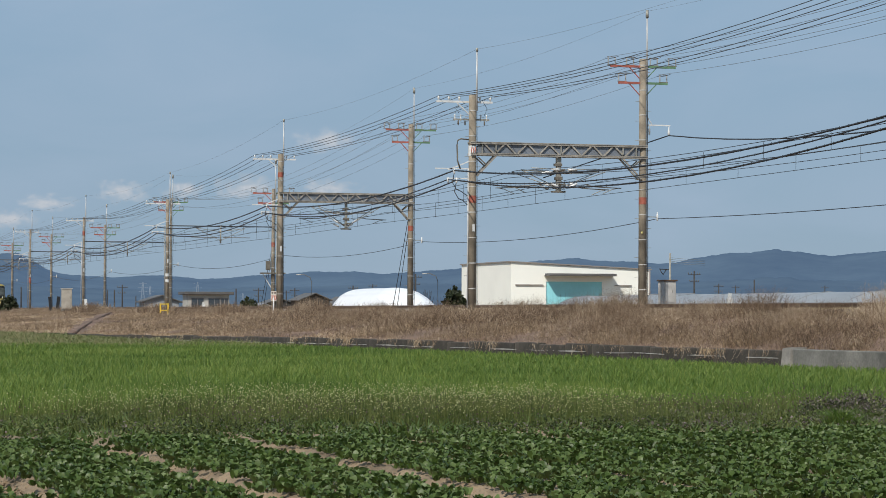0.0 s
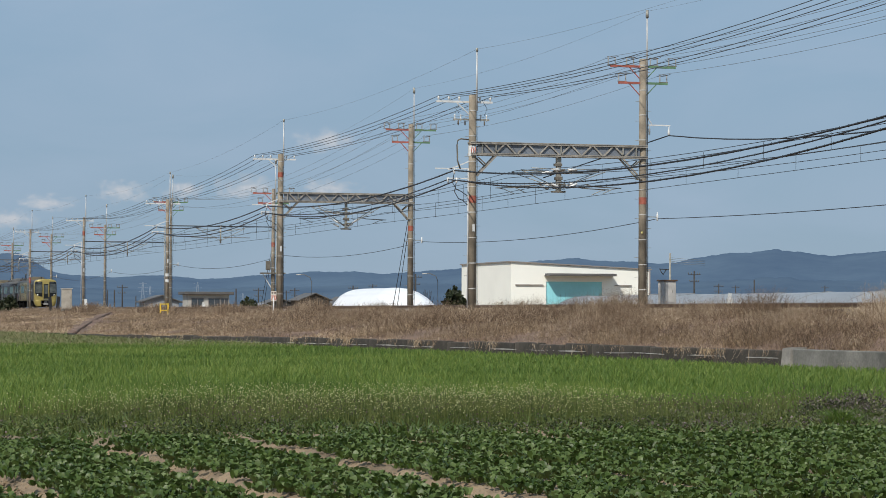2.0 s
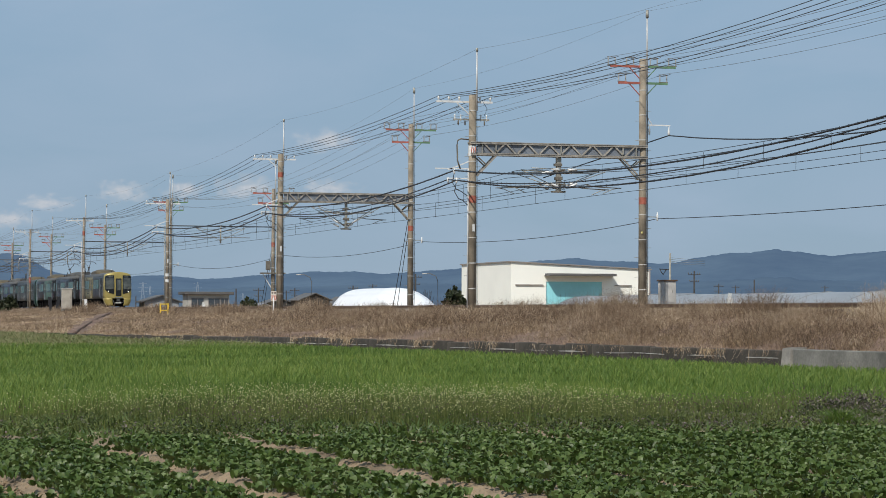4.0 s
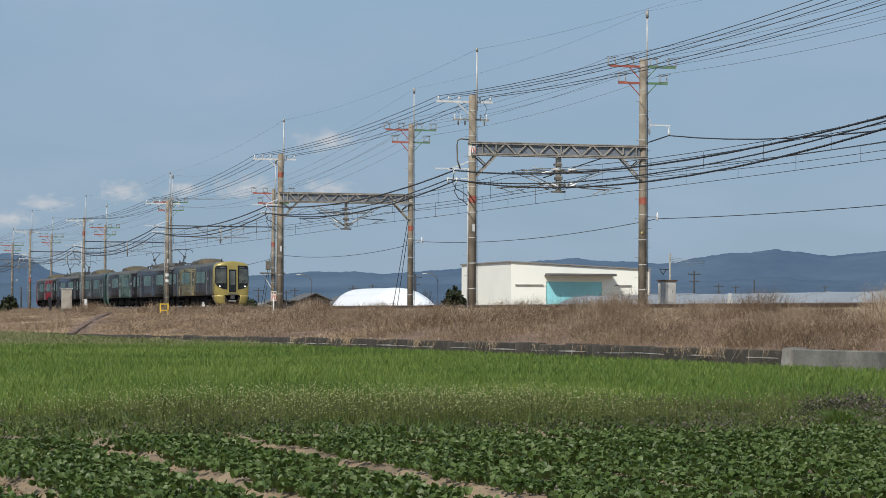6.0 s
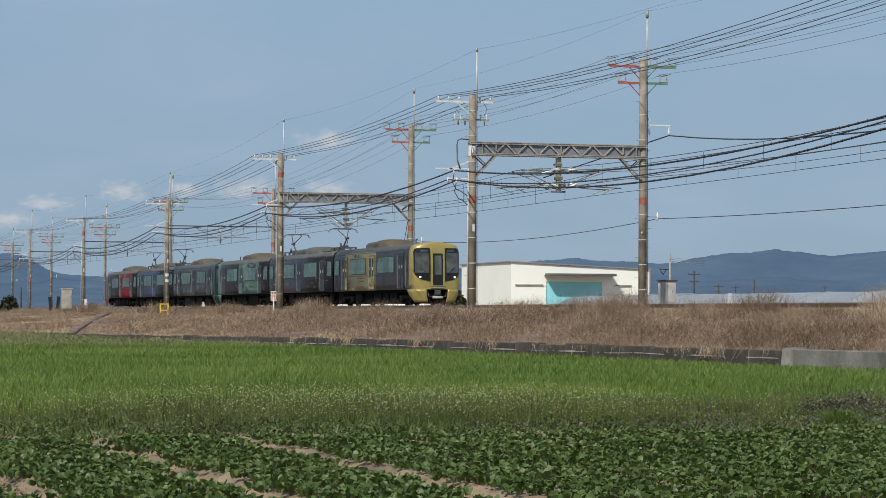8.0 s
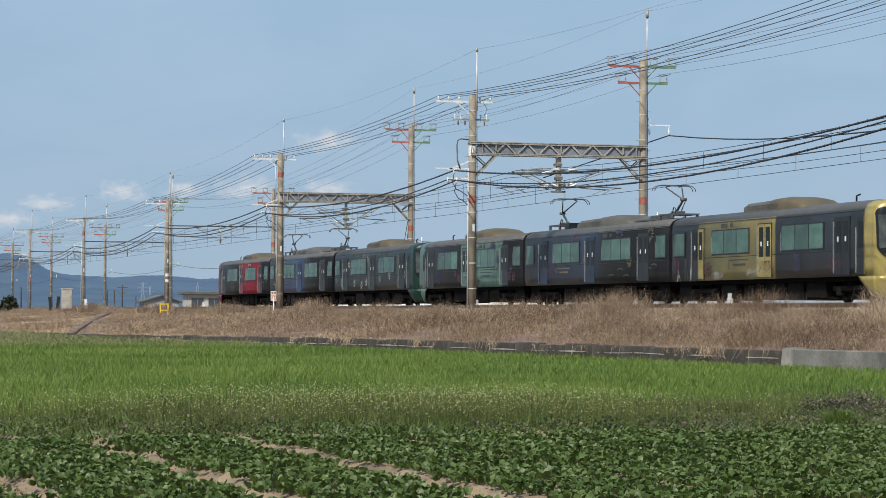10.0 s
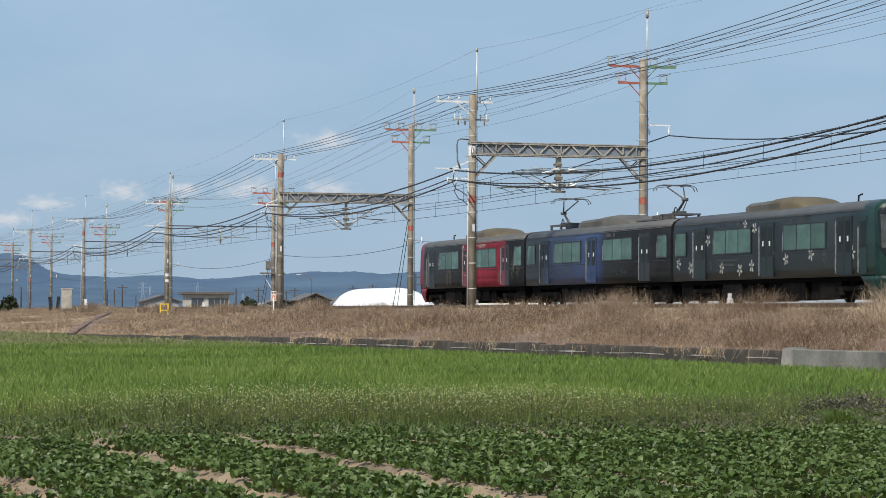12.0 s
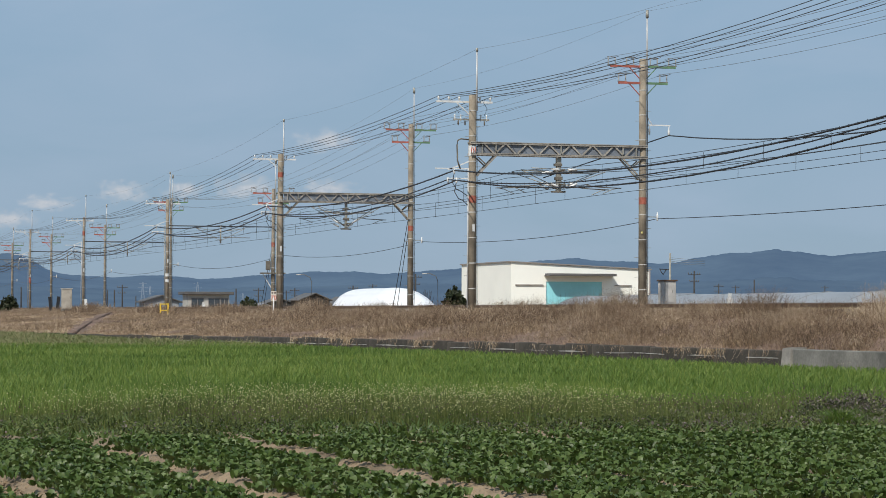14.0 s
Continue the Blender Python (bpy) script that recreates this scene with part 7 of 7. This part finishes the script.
def coats(name, stops, soft):
    return [livery(name, stops, soft), R_]


red = train_car(0, "charcoal and crimson end car with gold ornaments and a red cab", coats("crimson_charcoal_livery", [(0, 1.45, CRIMSON), (1.45, 8.75, COAL), (8.75, 16.35, CRIMSON), (16.35, 19.5, COAL)], 0.12),
                [(0, 1.32, 0), (1.32, 19.5, 0)], cab0=M["red_coat"])
blue = train_car(1, "charcoal and blue middle car with two pantographs", coats("blue_charcoal_livery", [(0, 3.3, COAL), (3.3, 10.9, BLUE), (10.9, 19.5, COAL)], 0.9), [(0, 19.5, 0)], pans=True)
flow = train_car(2, "black green car with white printed blossoms and a cab end", coats("black_green_livery", [(0, 17.6, BLACKGREEN), (17.6, 19.5, (0.010, 0.034, 0.027))], 0.3),
                 [(0, 17.8, 0), (17.8, 19.5, 0)], cab1=M["green_deep"])
sage = train_car(3, "charcoal and sage green car with violet printed flowers", coats("sage_charcoal_livery", [(0, 1.75, SAGE), (1.75, 8.75, COAL), (8.75, 16.0, SAGE), (16.0, 19.5, COAL)], 0.12),
                 [(0, 1.7, 0), (1.7, 19.5, 0)], cab0=M["green_coat"])
navy = train_car(4, "navy and charcoal middle car with two pantographs", coats("navy_charcoal_livery", [(0, 2.3, COAL), (2.3, 10.6, NAVY), (10.6, 19.5, COAL)], 1.2), [(0, 19.5, 0)], pans=True)
gold = train_car(5, "charcoal and gold leading car with lit headlights", coats("gold_charcoal_livery", [(0, 3.05, COAL), (3.05, 10.6, GOLD), (10.6, 18.1, COAL), (18.1, 19.5, GOLD)], 0.12),
                 [(0, 18.1, 0), (18.1, 19.5, 0)], cab1=M["gold_coat"], lit=True)


# ---- printed decoration ----
def print_quads(c, name, quads, material):
    """Short printed strokes a hair proud of the near side: (x, z, half length, half width, turn)."""
    bm = bmesh.new()
    for k, (x, z, a, b, t) in enumerate(quads):
        z = min(3.12, max(1.0, z))
        y = -(width_at(z) + 0.005 + 0.00012 * (k % 40))
        co, si = math.cos(t), math.sin(t)
        bm.faces.new([bm.verts.new((x + u * a * co - v * b * si, y, z + u * a * si + v * b * co)) for u, v in ((-1, 0), (-0.3, 1), (0.6, 0.9), (1, 0), (0.6, -0.9), (-0.3, -1))])
    return tagged(part(name, bm, material, c), "", "", "", "stuff")


def plume(c, x, z, w, h, material, seed):
    """A fan of strokes in arched rings round a bare middle."""
    rng = random.Random(seed)
    q = []
    for r in (0.45, 0.62, 0.8, 1.0):
        n = int(9 + 12 * r)
        for k in range(n):
            a = math.radians(-50 + 280 * k / (n - 1))
            if rng.random() < 0.85:
                q.append((x + w * r * math.cos(a), z + h * r * math.sin(a), 0.05 * rng.uniform(0.7, 1.5), 0.022, a + rng.uniform(-0.4, 0.4)))
    print_quads(c, "printed_plume", q, material)


def burst(c, x, z, r, material, n=14, w=0.022):
    """A printed firework: thin rays from a middle."""
    q = [(x + 0.6 * r * math.cos(6.283 * k / n), z + 0.6 * r * math.sin(6.283 * k / n), 0.38 * r, w, 6.283 * k / n) for k in range(n)]
    print_quads(c, "printed_burst", q, material)


def curl(c, pts, r, material, name="printed_line"):
    """A thin printed line through (x, z)."""
    q = []
    for (xa, za), (xb, zb) in zip(pts, pts[1:]):
        q.append(((xa + xb) / 2, (za + zb) / 2, 0.55 * math.hypot(xb - xa, zb - za), r, math.atan2(zb - za, xb - xa)))
    print_quads(c, name, q, material)


def wave(x, z, w, h, n=9, up=1):
    return [(x + w * (k / (n - 1) - 0.5), z + up * h * math.sin(3.1416 * k / (n - 1))) for k in range(n)]


def plaque(c, x, z, material):
    """Small printed plate over the windows, in bars."""
    part("writing_bar", box(x, x + 0.62, -1.378, -1.374, z - 0.08, z + 0.08), material, c)
    part("writing_bar", box(x + 0.9, x + 1.15, -1.378, -1.374, z - 0.08, z + 0.08), material, c)


AU, WH, VI, RO, DK = (M["ornament_" + q] for q in ("gold", "white", "purple", "pink", "dark"))
for x, z, w, h, sd in ((6.33, 1.50, 0.50, 0.55, 1), (2.75, 1.60, 0.24, 0.60, 2), (10.76, 1.85, 0.34, 0.55, 3), (15.58, 1.42, 0.42, 0.42, 4), (17.98, 1.80, 0.66, 0.55, 5)):
    plume(red, x, z, w, h, AU, sd)
for sd, x, z, w, h, n in ((6, 9.0, 3.0, 0.22, 0.16, 40), (7, 9.9, 3.02, 0.24, 0.16, 40), (8, 9.0, 2.62, 0.10, 0.34, 34), (9, 9.75, 2.5, 0.28, 0.26, 34), (10, 12.2, 3.04, 0.30, 0.12, 24), (11, 12.75, 3.04, 0.30, 0.12, 24)):
    spray(red, x, z, w, h, n, WH, sd, size=0.06)
for a, b in ((2.2, 0.24), (2.5, 0.34), (2.8, 0.20)):
    curl(blue, wave(a, 1.72, 1.1, b, up=-0.5), 0.02, AU)
curl(blue, [(2.75, 1.1), (2.72, 1.6), (2.76, 2.1), (2.6, 2.3)], 0.018, AU)
curl(blue, wave(3.9, 1.6, 1.3, 0.28), 0.02, DK)
curl(blue, wave(4.3, 1.35, 1.1, 0.22), 0.02, DK)
spray(blue, 13.0, 1.35, 1.2, 0.2, 8, DK, 12, size=0.12)
caption_bar(blue, 5.0, DK)
plaque(blue, 11.6, 3.02, DK)
for k, (x, z) in enumerate(((0.75, 1.62), (2.05, 1.45), (5.3, 1.38), (7.1, 1.3), (8.25, 1.42), (9.15, 1.78), (10.1, 1.8), (9.95, 1.38), (11.4, 1.62), (13.6, 1.75), (16.4, 1.38), (17.0, 1.75), (3.9, 2.5), (7.6, 3.0), (8.5, 2.82), (3.2, 2.3))):
    blossom(flow, x, z, 0.25 if z < 2.9 else 0.2, WH, 5, -1, k * 0.7)
for k, (x, z, r) in enumerate(((5.0, 3.0, 0.18), (6.9, 3.02, 0.2), (11.9, 3.0, 0.2), (12.9, 2.98, 0.24), (14.8, 1.62, 0.26), (15.6, 1.35, 0.2), (4.2, 1.5, 0.2))):
    blossom(flow, x, z, r, DK, 5, -1, k * 0.9)
curl(flow, [(11.9, 2.9), (12.3, 2.78), (12.7, 2.86), (13.2, 2.76)], 0.02, DK)
caption_bar(flow, 5.0, DK)
for sd, x, z, w, h, n, mm in ((21, 2.2, 2.35, 0.45, 0.34, 30, VI), (22, 5.3, 2.98, 0.55, 0.17, 30, VI), (23, 4.6, 1.52, 0.55, 0.36, 44, VI), (24, 7.8, 1.72, 0.2, 0.2, 14, RO), (25, 8.35, 1.40, 0.28, 0.28, 22, RO), (26, 10.4, 1.62, 0.5, 0.34, 30, DK), (27, 12.0, 1.22, 0.35, 0.14, 18, DK),
                              (28, 14.4, 2.95, 0.55, 0.2, 34, VI), (29, 15.3, 2.25, 0.3, 0.45, 30, VI), (30, 17.4, 1.72, 0.2, 0.22, 16, VI), (31, 17.9, 1.38, 0.26, 0.26, 22, RO), (32, 17.2, 1.4, 0.2, 0.25, 12, RO)):
    spray(sage, x, z, w, h, n, mm, sd, size=0.10)
for x, h in ((9.3, 1.5), (10.4, 1.7), (11.3, 1.9), (11.6, 1.5), (15.0, 1.7), (15.5, 2.0)):
    curl(sage, [(x, 1.02), (x + 0.12, 1.02 + h * 0.35), (x - 0.1, 1.02 + h * 0.7), (x + 0.1, 1.02 + h)], 0.022, DK)
caption_bar(sage, 12.3, DK)
plaque(sage, 11.9, 3.02, DK)
burst(navy, 7.68, 3.0, 0.42, RO, 9, 0.045)
burst(navy, 13.4, 3.0, 0.5, VI, 11, 0.04)
burst(navy, 17.16, 2.95, 0.42, AU)
burst(navy, 0.78, 1.41, 0.40, AU)
burst(navy, 8.95, 2.05, 0.36, AU)
burst(navy, 14.66, 1.88, 0.34, AU)
burst(navy, 3.1, 3.0, 0.4, VI, 9, 0.03)
burst(navy, 3.8, 1.6, 0.3, RO, 9, 0.04)
burst(navy, 4.8, 1.75, 0.25, VI, 9, 0.03)
for x, z in ((12.42, 1.26), (13.57, 1.5), (14.3, 1.22), (16.9, 1.5), (17.6, 1.62)):
    curl(navy, wave(x, z, 0.7, 0.06), 0.035, DK)
caption_bar(navy, 5.0, AU)
plaque(navy, 11.3, 3.02, DK)
spray(gold, 0.78, 1.55, 0.42, 0.36, 60, RO, 41, size=0.08)
for x, h, mm in ((1.76, 1.0, DK), (2.34, 1.35, AU), (0.9, 0.35, WH), (2.3, 0.55, WH), (3.0, 0.7, AU)):
    q = []
    for k in range(18):
        f = k / 17
        q += [(x - 0.13 * (1 - f), 1.0 + h * f, 0.16 * (1 - f) + 0.03, 0.014, 0.7), (x + 0.13 * (1 - f), 1.0 + h * f, 0.16 * (1 - f) + 0.03, 0.014, -0.7)]
    print_quads(gold, "printed_tree", q, mm)
for sd, x, z, w, h, n, mm in ((43, 4.0, 1.36, 0.5, 0.3, 50, RO), (44, 5.0, 1.12, 0.6, 0.14, 40, WH), (45, 8.8, 1.15, 1.0, 0.18, 44, WH), (46, 9.8, 1.3, 0.7, 0.3, 50, RO), (47, 3.4, 1.8, 0.25, 0.5, 30, AU), (48, 12.6, 1.55, 0.3, 0.42, 40, VI), (49, 15.8, 1.35, 0.6, 0.34, 44, RO), (50, 13.0, 3.0, 0.8, 0.1, 12, DK)):
    spray(gold, x, z, w, h, n, mm, sd, size=0.08)
caption_bar(gold, 6.2, DK)
plaque(gold, 5.4, 3.02, DK)
CARS = [red, blue, flow, sage, navy, gold]


def motions():
    for k, c in enumerate(CARS):
        rows = []
        for t in (0.0, 3.5, 7.0, 10.5, 14.0):
            rows.append((t, pose(REAR_AT + CAR * k + TRAIN_SPEED * t, FAR, RAIL)))
        walk(c, rows)


motions()
